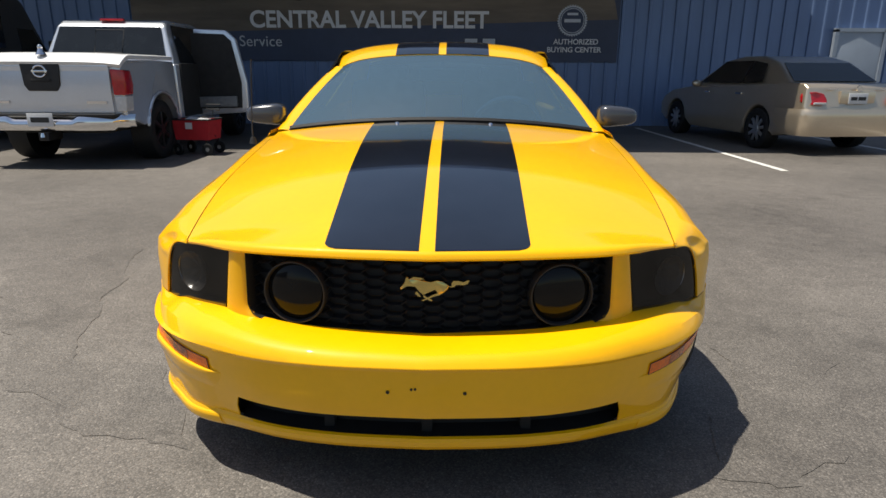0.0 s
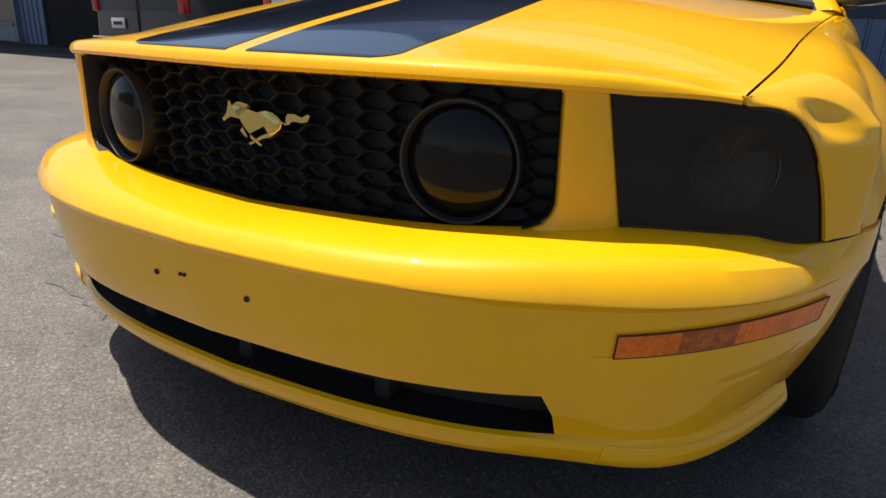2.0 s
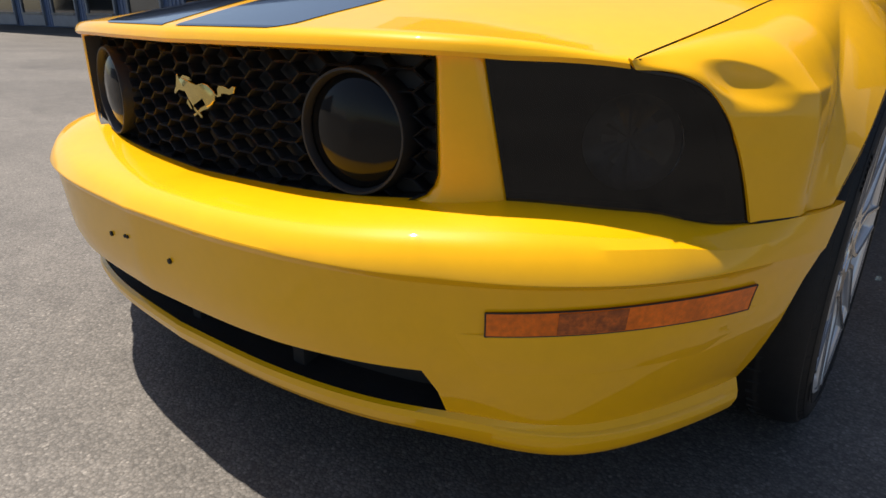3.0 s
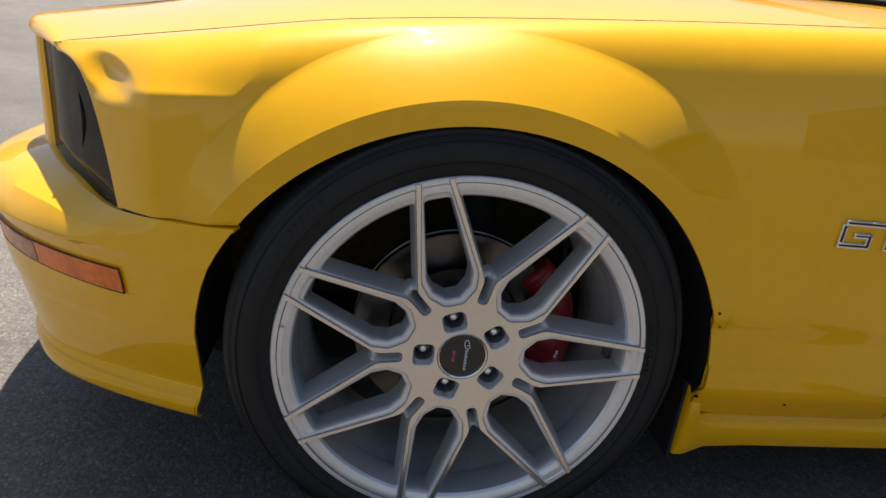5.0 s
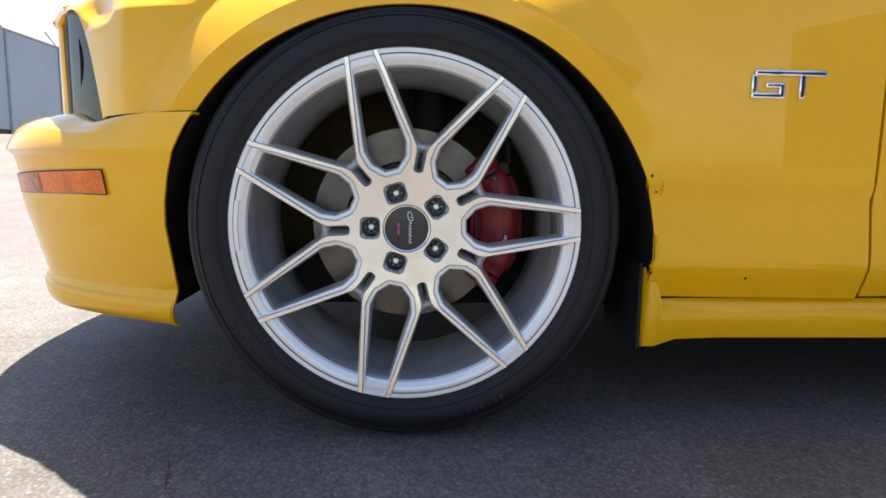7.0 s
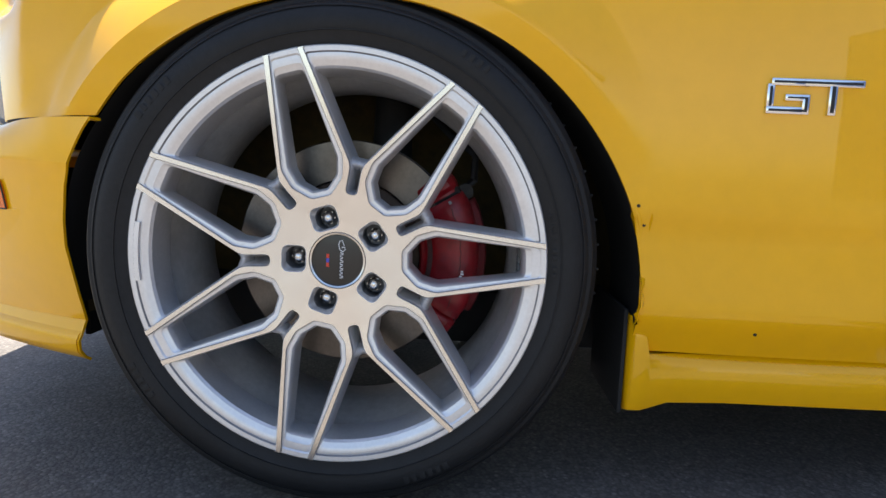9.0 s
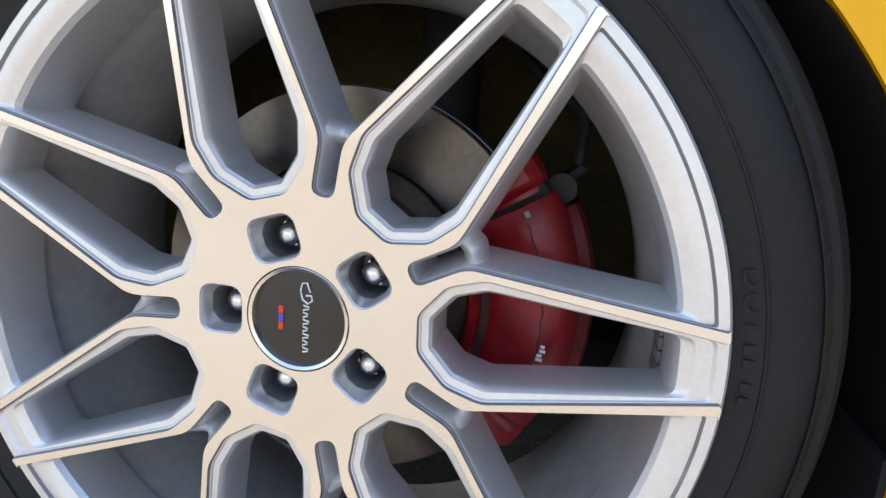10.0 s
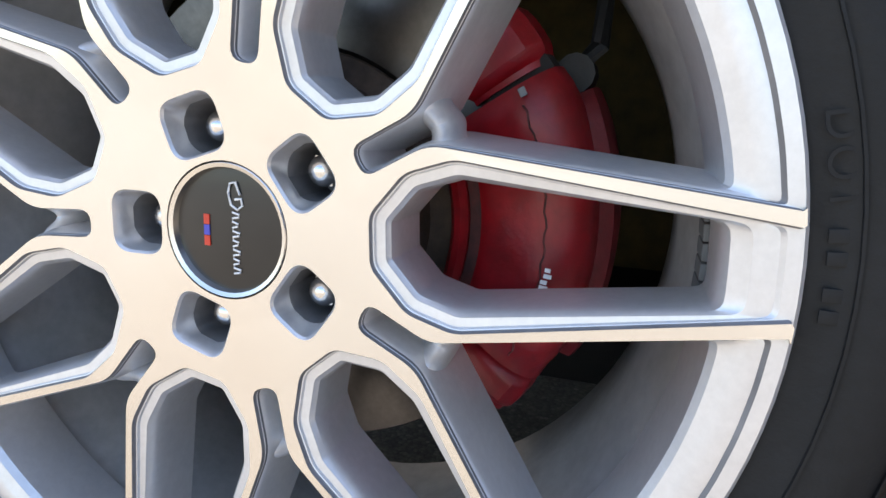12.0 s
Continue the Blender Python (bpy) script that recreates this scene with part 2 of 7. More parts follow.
def asphalt(name="old_asphalt", tone=1.0):
    """Worn asphalt: pale stone grains in dark binder, patches, stains."""
    m = bpy.data.materials.new(name)
    m.use_nodes = True
    nt = m.node_tree
    p = nt.nodes["Principled BSDF"]
    p.inputs["Roughness"].default_value = 0.66
    p.inputs["Specular IOR Level"].default_value = 0.5
    co = nt.nodes.new("ShaderNodeTexCoord")

    def tex(sc, detail, rough):
        n = nt.nodes.new("ShaderNodeTexNoise")
        n.inputs["Scale"].default_value, n.inputs["Detail"].default_value, n.inputs["Roughness"].default_value = sc, detail, rough
        nt.links.new(co.outputs["Object"], n.inputs["Vector"])
        return n.outputs[0]

    def span(src, a, b, lo, hi):
        r = nt.nodes.new("ShaderNodeMapRange")
        for k, v in enumerate((a, b, lo, hi)):
            r.inputs[k + 1].default_value = v
        nt.links.new(src, r.inputs[0])
        return r.outputs[0]

    def times(a, b):
        k = nt.nodes.new("ShaderNodeMath")
        k.operation = 'MULTIPLY'
        nt.links.new(a, k.inputs[0])
        nt.links.new(b, k.inputs[1])
        return k.outputs[0]
    vor = nt.nodes.new("ShaderNodeTexVoronoi")
    vor.inputs["Scale"].default_value = 170
    nt.links.new(co.outputs["Object"], vor.inputs["Vector"])
    sep = nt.nodes.new("ShaderNodeSeparateColor")
    nt.links.new(vor.outputs["Color"], sep.inputs[0])
    grain = span(sep.outputs[0], 0.0, 1.0, 0.72, 1.3)
    gaps = span(vor.outputs["Distance"], 0.25, 0.75, 1.08, 0.72)
    pale = span(sep.outputs[1], 0.86, 0.95, 0.97, 1.4)
    fine = span(tex(420, 3, 0.7), 0.3, 0.7, 0.78, 1.22)
    mid = span(tex(7, 6, 0.65), 0.32, 0.68, 0.86, 1.14)
    wide = span(tex(0.42, 5, 0.6), 0.35, 0.65, 0.74, 1.18)
    stain = span(tex(1.15, 4, 0.7), 0.58, 0.70, 1.0, 0.72)
    v = times(times(times(times(grain, pale), gaps), times(fine, mid)), times(wide, stain))
    col = nt.nodes.new("ShaderNodeVectorMath")
    col.operation = 'SCALE'
    col.inputs[0].default_value = (0.146 * tone, 0.132 * tone, 0.118 * tone)
    nt.links.new(v, col.inputs["Scale"])
    nt.links.new(col.outputs[0], p.inputs["Base Color"])
    b = nt.nodes.new("ShaderNodeBump")
    b.inputs["Strength"].default_value = 0.55
    b.inputs["Distance"].default_value = 0.003
    nt.links.new(gaps, b.inputs["Height"])
    nt.links.new(b.outputs[0], p.inputs["Normal"])
    return m


ASPHALT = asphalt()
STEEL_BLUE = material("blue_grey_steel_siding", (0.13, 0.20, 0.36), 0.45, 0.2, 0.1, 0.8, 0, 0.0, var2=0.08, scale2=5, stretch=(1, 1, 0.15))
GREY_PANEL = material("grey_fence_panel", (0.40, 0.43, 0.47), 0.6, 0.2, 0.06, 0.6)
CONCRETE = material("pale_concrete", (0.42, 0.40, 0.37), 0.9, 0, 0.12, 1.2, 0, 0.3, 60)
LINE_PAINT = material("worn_white_line_paint", (0.62, 0.61, 0.58), 0.8, 0, 0.2, 9, var2=0.25, scale2=60)


def build_ground():
    bm = bmesh.new()
    xs = [-900, -300, -120, -60, -40, -30, -22, -16, -12, -8, -4, 0, 4, 8, 14, 22, 40, 90, 300, 900]
    ys = [-900, -300, -90, -40, -20, -12, -6, -3, 0, 3, 6, 9, 12, 15, 20, 40, 90, 300, 900]
    vs = [[bm.verts.new((x, y, 0.93 * min(max((-7 - x) / 4, 0), 1) * min(max((2 - y) / 7, 0), 1))) for y in ys] for x in xs]
    for i in range(len(xs) - 1):
        for j in range(len(ys) - 1):
            bm.faces.new((vs[i][j], vs[i + 1][j], vs[i + 1][j + 1], vs[i][j + 1]))
    tagged(part("ground", bm, ASPHALT), "worn grey asphalt parking lot with stains", "ground", kind="structure")


build_ground()


def asphalt_patch(outline, mat):
    """A thin repair with a wavering edge, lying on the old surface."""
    n, pts = len(outline), []
    for k in range(n):
        a, b = outline[k], outline[(k + 1) % n]
        steps = max(4, int(math.hypot(b[0] - a[0], b[1] - a[1]) / 0.05))
        for t in range(steps):
            x, y = a[0] + (b[0] - a[0]) * t / steps, a[1] + (b[1] - a[1]) * t / steps
            pts.append((x + 0.10 * noise.noise((x * 3, y * 3, 2)) + 0.03 * noise.noise((x * 14, y * 14, 5)), y + 0.10 * noise.noise((x * 3, y * 3, 8)) + 0.03 * noise.noise((x * 14, y * 14, 3))))
    bm = bmesh.new()
    f = bm.faces.new([bm.verts.new((x, y, 0.0025)) for x, y in pts])
    bmesh.ops.triangulate(bm, faces=[f])
    tagged(part("asphalt_patch", bm, mat, smooth=False), "darker repair patch in the worn asphalt", "patch", kind="structure")


ASPHALT_DARK = asphalt("patched_asphalt", 0.86)
ASPHALT_WORN = asphalt("worn_patch_asphalt", 0.95)
asphalt_patch([(2.12, 3.16), (1.82, 1.59), (1.51, 0.71), (1.31, 0.36), (1.13, 0.25), (0.82, 0.22), (1.11, 0.78), (1.25, 1.3), (1.74, 2.7)], ASPHALT_WORN)
asphalt_patch([(-2.08, 2.71), (-1.59, 1.22), (-1.5, 1.0), (-1.1, 0.93), (-0.77, 0.37), (-1.17, 0.49), (-1.61, 0.71), (-2.66, 2.19)], ASPHALT_DARK)


def corrugated(x0, x1, z0, z1, y, step=0.30):
    """Ribbed steel sheet facing -y."""
    bm = bmesh.new()
    pts = []
    x = x0
    while x < x1:
        for dx, dy in ((0, 0), (0.19, 0), (0.205, -0.035), (0.245, -0.035), (0.26, 0)):
            pts.append((x + dx, y + dy))
        x += step
    lo = [bm.verts.new((px, py, z0)) for px, py in pts]
    hi = [bm.verts.new((px, py, z1)) for px, py in pts]
    for k in range(len(pts) - 1):
        bm.faces.new((lo[k], lo[k + 1], hi[k + 1], hi[k]))
    back = [bm.verts.new(p) for p in ((x0, y + 0.2, z0), (x1, y + 0.2, z0), (x1, y + 0.2, z1), (x0, y + 0.2, z1))]
    bm.faces.new(back)
    return bm


wall = tagged(part("wall_north", corrugated(-60, 22, 0, 6.2, WALL_Y), STEEL_BLUE, smooth=False),
              "blue-grey ribbed steel building wall", "wall", kind="structure")
canopy = tagged(part("canopy", boxes(((-26.41, 10.77, 4.6), (67.18, 5.40, 0.25))), STEEL_BLUE, smooth=False),
                "flat steel canopy along the building", "canopy", kind="structure")

# ---- yellow coupe ----
WY, WZ = 0.97, 0.338                    # front wheel centre
REAR_Y = WY + 2.72
ARCH_Z, ARCH_R = 0.293, 0.376
ARCH_S, ARCH_D = 0.955, 0.005          # the opening is a little longer than high
coupe = thing("coupe_car", "yellow two-door coupe with black hood stripes, parked", "car")

NOSE = [(0.0, 0.182), (0.20, 0.192), (0.38, 0.216), (0.50, 0.250), (0.595, 0.304), (0.70, 0.370), (0.823, 0.483), (0.885, 0.575), (0.905, 0.655)]


def nose(u):
    """Plan line of the lamp and grille face, u in -1..1 from side to side."""
    x, y = crom(NOSE, abs(u))
    return (x if u >= 0 else -x), y


def nose_u(x):
    lo, hi = 0.0, 1.0
    for _ in range(30):
        mid = (lo + hi) / 2
        if crom(NOSE, mid)[0] < abs(x):
            lo = mid
        else:
            hi = mid
    return lo if x >= 0 else -lo


def nose_u_of_y(y):
    lo, hi = 0.0, 1.0
    for _ in range(30):
        mid = (lo + hi) / 2
        if crom(NOSE, mid)[1] < y:
            lo = mid
        else:
            hi = mid
    return lo


def nose_n(u):
    """Outward normal of the plan line."""
    a, b = nose(max(u - 0.02, -1)), nose(min(u + 0.02, 1))
    d = Vector((b[0] - a[0], b[1] - a[1], 0)).normalized()
    return Vector((d.y, -d.x, 0))


def arch_y(z):
    """Where the front end of the wheel opening lies at height z."""
    if z < 0.30:
        return lerp_table(z, [(0.16, 0.552), (0.20, 0.563), (0.25, 0.576), (0.30, 0.5813)])
    return WY + ARCH_D - math.sqrt(max(ARCH_R ** 2 - (z - ARCH_Z) ** 2, 0)) / ARCH_S


def arch_polar(y, z, wy):
    """Radius and angle round the opening, clockwise from the top."""
    dy, dz = (y - wy - ARCH_D) * ARCH_S, z - ARCH_Z
    return math.hypot(dy, dz), math.degrees(math.atan2(dy, dz))


def arch_top(y, wy=WY):
    return ARCH_Z + math.sqrt(max(ARCH_R ** 2 - ((y - wy - ARCH_D) * ARCH_S) ** 2, 0.0009))


def ledge_z(x):
    return lerp_table(abs(x), [(0, 0.490), (0.3, 0.499), (0.49, 0.515), (0.577, 0.522), (0.72, 0.514), (0.823, 0.497), (0.87, 0.503), (0.905, 0.508)])


# plan line of the bumper's crease, further out than the lamps
CREASE = [(0.0, 0.070), (0.25, 0.086), (0.45, 0.128), (0.60, 0.199), (0.70, 0.277), (0.778, 0.367), (0.839, 0.464), (0.884, 0.568), (0.906, 0.650)]


def crease(u):
    """Point and outward normal of the crease line, u in -1..1."""
    x, y = crom(CREASE, abs(u))
    a, b = crom(CREASE, max(abs(u) - 0.01, 0)), crom(CREASE, min(abs(u) + 0.01, 1))
    d = Vector((b[0] - a[0], b[1] - a[1], 0)).normalized()
    s = 1 if u >= 0 else -1
    return Vector((x * s, y, 0)), Vector((d.y * s, -d.x, 0))


def plan_u(pts, value, axis):
    lo, hi = 0.0, 1.0
    for _ in range(30):
        mid = (lo + hi) / 2
        if crom(pts, mid)[axis] < value:
            lo = mid
        else:
            hi = mid
    return lo


# rows of the bumper skin: height (below the ledge when negative), share of the way out to the crease, set-back
SKIN = [(None, -1, 0.0), (None, 0.0, 0.0), ((-0.06, -0.10), 0.30, 0.0), ((-0.17, -0.24), 0.58, 0.0), ((-0.32, -0.38), 0.80, 0.0), ((-0.50, -0.45), 0.91, 0.0), ((-0.74, -0.66), 0.99, 0.0),
        ((-0.95, -0.94), 1.045, 0.0), (0.4508, 1.050, 0.0), (0.4485, 1.030, 0.0), (0.440, 1.0, 0.003),
        (0.418, 1.0, 0.007), (0.404, 1.0, 0.010), (0.371, 1.0, 0.015), (0.335, 1.0, 0.022), (0.300, 1.0, 0.032), (0.262, 1.0, 0.044),
        (0.222, 1.0, 0.060), (0.218, 1.0, 0.053), (0.208, 1.0, 0.051), (0.191, 1.0, 0.056), (0.178, 1.0, 0.066), (0.171, 1.0, 0.11)]
TOP_ROW = 9                                  # first row under the crease


def skin_point(u, row):
    z, share, back = SKIN[row]
    if row in (15, 16, 17):                  # slanted ends of the lower opening
        au = abs(u)
        au += (-0.016, 0.004, 0.018)[row - 15] * math.exp(-((au - 0.375) / 0.07) ** 2)
        u = au if u >= 0 else -au
    x0, _ = nose(u)
    zl = ledge_z(x0)
    if z is None:
        zz = zl
    elif isinstance(z, tuple):
        k = min(max((abs(x0) - 0.45) / 0.3, 0), 1)
        zz = zl + (z[0] + (z[1] - z[0]) * k) * (zl - 0.4515)
    else:
        zz = z
    ye = arch_y(max(zz, 0.17))
    sgn = 1 if u >= 0 else -1
    un = abs(u) * nose_u_of_y(ye)
    uc = abs(u) * plan_u(CREASE, ye, 1)
    nx, ny = nose(un * sgn)
    c, n = crease(uc * sgn)
    inner = Vector((nx, ny, 0))
    if share < 0:
        p = inner - nose_n(un * sgn) * 0.02
    else:
        wide = min(max((abs(c.x) - 0.55) / 0.2, 0), 1) * min(max((0.66 - c.y) / 0.12, 0), 1)
        p = inner.lerp(c, share + wide * {5: 0.03, 6: 0.08, 7: 0.13, 8: 0.14, 9: 0.09, 10: 0.04}.get(row, 0.0))
    side = min(max((abs(c.x) - 0.70) / 0.2, 0), 1)
    if 10 <= row <= 15:
        # the middle of the face stands almost upright
        back *= 1 - (0.68 if row < 15 else 0.4) * min(max((0.56 - abs(c.x)) / 0.24, 0), 1)
    if 14 <= row <= 21:
        # lower corners flare out
        back *= 1 - 0.42 * math.exp(-((abs(c.x) - 0.72) / 0.10) ** 2)
    if 13 <= row <= 21 and sgn < 0:
        # fuller below the lamp towards the wheel, shaped to fit the camera's view
        back *= 1 - 0.55 * math.exp(-((abs(c.x) - 0.86) / 0.06) ** 2)
    if row == len(SKIN) - 1:
        back -= 0.04 * side
    if row >= 18:
        zz -= 0.009 * side + 0.008 * min(max((abs(c.x) - 0.50) / 0.2, 0), 1)
    p = p - n * (back * (1 + 0.10 * side))
    if sgn < 0 and row >= 8:
        # this corner is pushed out a little further to fit the camera's view
        p = p + n * ((0.016 if row < 13 else 0.026) * min(max((abs(c.x) - 0.62) / 0.2, 0), 1))
    return Vector((p.x, p.y, zz))


def skin_at(x, z):
    """A point of the bumper skin over plan place x at height z, and its outward normal."""
    s = 1 if x >= 0 else -1
    u = plan_u(CREASE, abs(x) + 0.008, 0) / plan_u(CREASE, arch_y(z), 1) * s

    def at(uu, zz):
        rows = list(range(TOP_ROW, len(SKIN)))
        for a, b in zip(rows, rows[1:]):
            za, zb = SKIN[a][0], SKIN[b][0]
            if zb <= zz <= za:
                f = (za - zz) / (za - zb)
                return skin_point(uu, a).lerp(skin_point(uu, b), f)
        return skin_point(uu, TOP_ROW)
    # plan place measured along the face
    p = at(u, z)
    n = (at(u + 0.01, z) - at(u - 0.01, z)).cross(at(u, z + 0.01) - at(u, z - 0.01)).normalized()
    if n.dot(nose_n(u)) < 0:
        n = -n
    return p, n


def bumper_cover():
    bm = bmesh.new()
    us = []
    for k in range(-60, 61):
        us.append(k / 60)
    e = plan_u(CREASE, 0.55, 0) / plan_u(CREASE, arch_y(0.26), 1)
    us += [e, -e]
    us = sorted(u for u in us if abs(abs(u) - e) > 0.004 or abs(u) == e)
    n = len(SKIN)
    vs = [[bm.verts.new(skin_point(u, r)) for r in range(n)] for u in us]
    for i in range(len(us) - 1):
        for r in range(n - 1):
            mid = abs(us[i] + us[i + 1]) / 2
            if 15 <= r <= 16 and mid < e:
                continue                      # lower grille opening
            bm.faces.new((vs[i][r], vs[i + 1][r], vs[i + 1][r + 1], vs[i][r + 1]))
    solid(bm, 0.004)
    return part("front_bumper", bm, YELLOW, coupe, smooth=21)


bumper = bumper_cover()


def lower_grille():
    def back(u, v):
        x = (2 * u - 1) * 0.60
        p = skin_at(x, 0.255)[0]
        return (x, p.y + 0.075, 0.19 + 0.13 * v)
    part("lower_grille", grid(back, 24, 4), BLACK_PLASTIC, coupe, "black recessed lower air intake")
    for x in (-0.27, 0.0, 0.27):
        p = skin_at(x, 0.255)[0]
        bm = bmesh.new()
        box(bm, (x, p.y + 0.078, 0.258), (0.03, 0.07, 0.11), 0.006)
        part("intake_rib", bm, DARK_VOID, coupe)

    def slat(u, v):
        x = (2 * u - 1) * 0.53
        p = skin_at(x, 0.255)[0]
        return (x, p.y + 0.02 + 0.06 * v, 0.215 + 0.012 * v)
    for s in (1, -1):
        p = skin_at(0.585 * s, 0.255)[0]
        bm = bmesh.new()
        box(bm, (p.x - 0.006 * s, p.y + 0.062, 0.258), (0.03, 0.09, 0.105), 0.006, pose(0, 0, 0, 0, 0, 22 * s))
        part("intake_end", bm, BLACK_PLASTIC, coupe)
    part("intake_floor", solid(grid(slat, 24, 2), 0.006), BLACK_PLASTIC, coupe)


# added unseen sheet, keeps sun from leaking through the lower opening
part("leak_block_tray", boxes(((0, 0.41, 0.188), (0.98, 0.36, 0.006))), DARK_VOID, coupe, "added black sheet that blocks sun leaking through the intake")
lower_grille()


def signal_lamp(side):
    def fn(u, v, off):
        x = (0.603 + 0.239 * u) * side
        top, low = 0.405 + 0.015 * u, 0.370 + 0.011 * u
        p, n = skin_at(x, low + (top - low) * v)
        return p + n * off
    lens = part("signal_lamp", solid(grid(lambda u, v: fn(u, v, 0.0035), 24, 4), 0.003), AMBER, bumper, "orange turn signal lens")
    part("lamp_reflector", grid(lambda u, v: fn(0.30 + 0.26 * u, 0.06 + 0.88 * v, 0.0042), 8, 3), AMBER_DARK, lens, "dark brown reflector patch behind the lens")
    bm = bmesh.new()
    rim = [fn(k / 20, 0, 0.003) for k in range(21)] + [fn(1, k / 3, 0.003) for k in range(4)] + [fn(1 - k / 20, 1, 0.003) for k in range(21)] + [fn(0, 1 - k / 3, 0.003) for k in range(4)]
    tube(bm, rim, 0.0013, 5)
    part("lamp_gasket", bm, BLACK_PLASTIC, bumper)


signal_lamp(1)
signal_lamp(-1)


def lamp_sill(side):
    """Swelling of the bumper under the signal lamp, with a flat top edge."""
    prof = [(0.0, 0.002, -0.001), (0.12, 0.001, 0.008), (0.25, -0.003, 0.0115), (0.45, -0.012, 0.0110), (0.7, -0.032, 0.006), (1.0, -0.070, -0.002)]

    def fn(u, v):
        x = 0.562 + 0.300 * u
        low = 0.370 + 0.011 * (x - 0.603) / 0.239
        dz = lerp_table(v, [(a, b) for a, b, _ in prof])
        off = lerp_table(v, [(a, c) for a, _, c in prof])
        e = min(u / 0.16, 1) * min((1 - u) / 0.16, 1)
        p, n = skin_at(x * side, low + dz * (0.35 + 0.65 * e))
        return p + n * (off * e * (1 if side < 0 else 0.4) - 0.001 * (1 - e))
    part("lamp_sill", solid(grid(fn, 36, 16), 0.003), YELLOW, bumper)


def front_lip(side):
    """Separate lip that runs along the bottom edge round the corner."""
    def fn(u, v):
        uu = 0.46 + 0.535 * u
        row = 17.7 + 3.3 * v
        r = min(int(row), len(SKIN) - 2)
        p = skin_point(uu * side, r).lerp(skin_point(uu * side, r + 1), row - r)
        n = crease(uu * side)[1]
        fade = min(u / 0.4, 1) * min((1 - u) / 0.4, 1)
        return p + n * (lerp_table(v, [(0, -0.003), (0.08, 0.006), (0.2, 0.009), (0.6, 0.010), (0.9, 0.007), (1, -0.004)]) * (0.30 + 0.45 * fade) * (1 if side < 0 else 0.6))
    part("front_lip", solid(grid(fn, 40, 14), 0.003), YELLOW, bumper, "yellow lower lip piece")


for s in (1, -1):
    lamp_sill(s)
    front_lip(s)
    # added near-black sheet, hides bright ground at the bumper's rear edge
    part("gap_shield", boxes(((s * 0.665, 0.535, 0.315), (0.24, 0.010, 0.25))), DARK_VOID, coupe)


def lamp_inner(z):
    return 0.577 - 0.027 * (z - 0.522) / 0.162


def lamp_outer(z):
    k = min(max((z - 0.497) / 0.186, 0), 1)
    return 0.696 + 0.127 * max(1 - k, 0) ** 0.28


def face_point(x, z, off=0.0):
    u = nose_u(x)
    px, py = nose(u)
    return Vector((px, py, z)) + nose_n(u) * off


def headlight(side):
    def fn(u, v, off):
        z1 = 0.700
        f = 0.5 - 0.5 * math.cos(math.pi * v)
        xi = lamp_inner(0.52 + (z1 - 0.52) * f)
        z = 0.494 + (z1 - 0.494) * f
        xo = lamp_outer(z)
        x = xi + (xo - xi) * u
        low = ledge_z(x) - 0.003
        zz = low + (z1 - low) * f
        xo = lamp_outer(max(zz, 0.497)) + 0.004
        x = xi + (xo - xi) * u
        return face_point(x * side, zz, off)
    lamp = part("headlight", solid(grid(lambda u, v: fn(u, v, -0.058), 24, 20), 0.01), LAMP_BLACK, coupe, "smoked black headlight")
    part("lamp_lens", grid(lambda u, v: fn(u, v, -0.006), 24, 20), SMOKE_GLASS, lamp, "smoked clear lens").visible_shadow = False
    bm = bmesh.new()
    rims = [[fn(k / 24, v, o) for o in (-0.006, -0.060)] for v in (0, 1) for k in range(25)]
    for row in (rims[:25], rims[25:]):
        a, b = [bm.verts.new(p[0]) for p in row], [bm.verts.new(p[1]) for p in row]
        for k in range(24):
            bm.faces.new((a[k], a[k + 1], b[k + 1], b[k]))
    for u in (0, 1):
        a, b = [bm.verts.new(fn(u, k / 20, -0.006)) for k in range(21)], [bm.verts.new(fn(u, k / 20, -0.060)) for k in range(21)]
        for k in range(20):
            bm.faces.new((a[k], a[k + 1], b[k + 1], b[k]))
    part("lamp_housing", bm, LAMP_BLACK, lamp)
    # round reflector bowl with upright facets
    c = face_point(0.705 * side, 0.600, -0.014)
    n = nose_n(nose_u(0.62 * side))
    m = Matrix.Translation(c) @ n.to_track_quat('X', 'Z').to_matrix().to_4x4()
    bm = lathe([(0.0605, 0.0), (0.0595, -0.003), (0.052, -0.012), (0.036, -0.024), (0.016, -0.031), (0.0001, -0.032)], 40)
    for v in bm.verts:
        v.co.x += 0.0020 * (1 if int((v.co.y + 0.2) / 0.011) % 2 else -1) * (1 if v.co.x < -0.004 else 0)
    bm.transform(m)
    part("reflector_bowl", bm, LAMP_SILVER, lamp, "dull chrome reflector bowl", smooth=20)
    bm = bmesh.new()
    edge = [fn(1, k / 24, -0.006) for k in range(25)]
    tube(bm, edge, 0.003, 5)
    part("lamp_gasket", bm, BLACK_PLASTIC, lamp)


headlight(1)
headlight(-1)


def grille_edge(z):
    """Half width of the grille opening at height z: round lower corners."""
    x = 0.497 - 0.005 * (z - 0.52) / 0.17
    low = 0.512 + 0.045
    if z < low:
        x -= 0.045 - math.sqrt(max(0.045 ** 2 - (low - z) ** 2, 0))
    return x


def lamp_post(side):
    def fn(u, v):
        z = 0.507 + (0.706 - 0.507) * v
        x = grille_edge(z) + (lamp_inner(max(z, 0.522)) - grille_edge(z)) * u
        r = 0.012 * (1 - math.sin(math.pi * min(max(u, 0), 1)) ** 0.4)
        return face_point(x * side, z, 0.002 - r)
    part("lamp_pillar", solid(grid(fn, 10, 14), 0.02), YELLOW, coupe)


lamp_post(1)
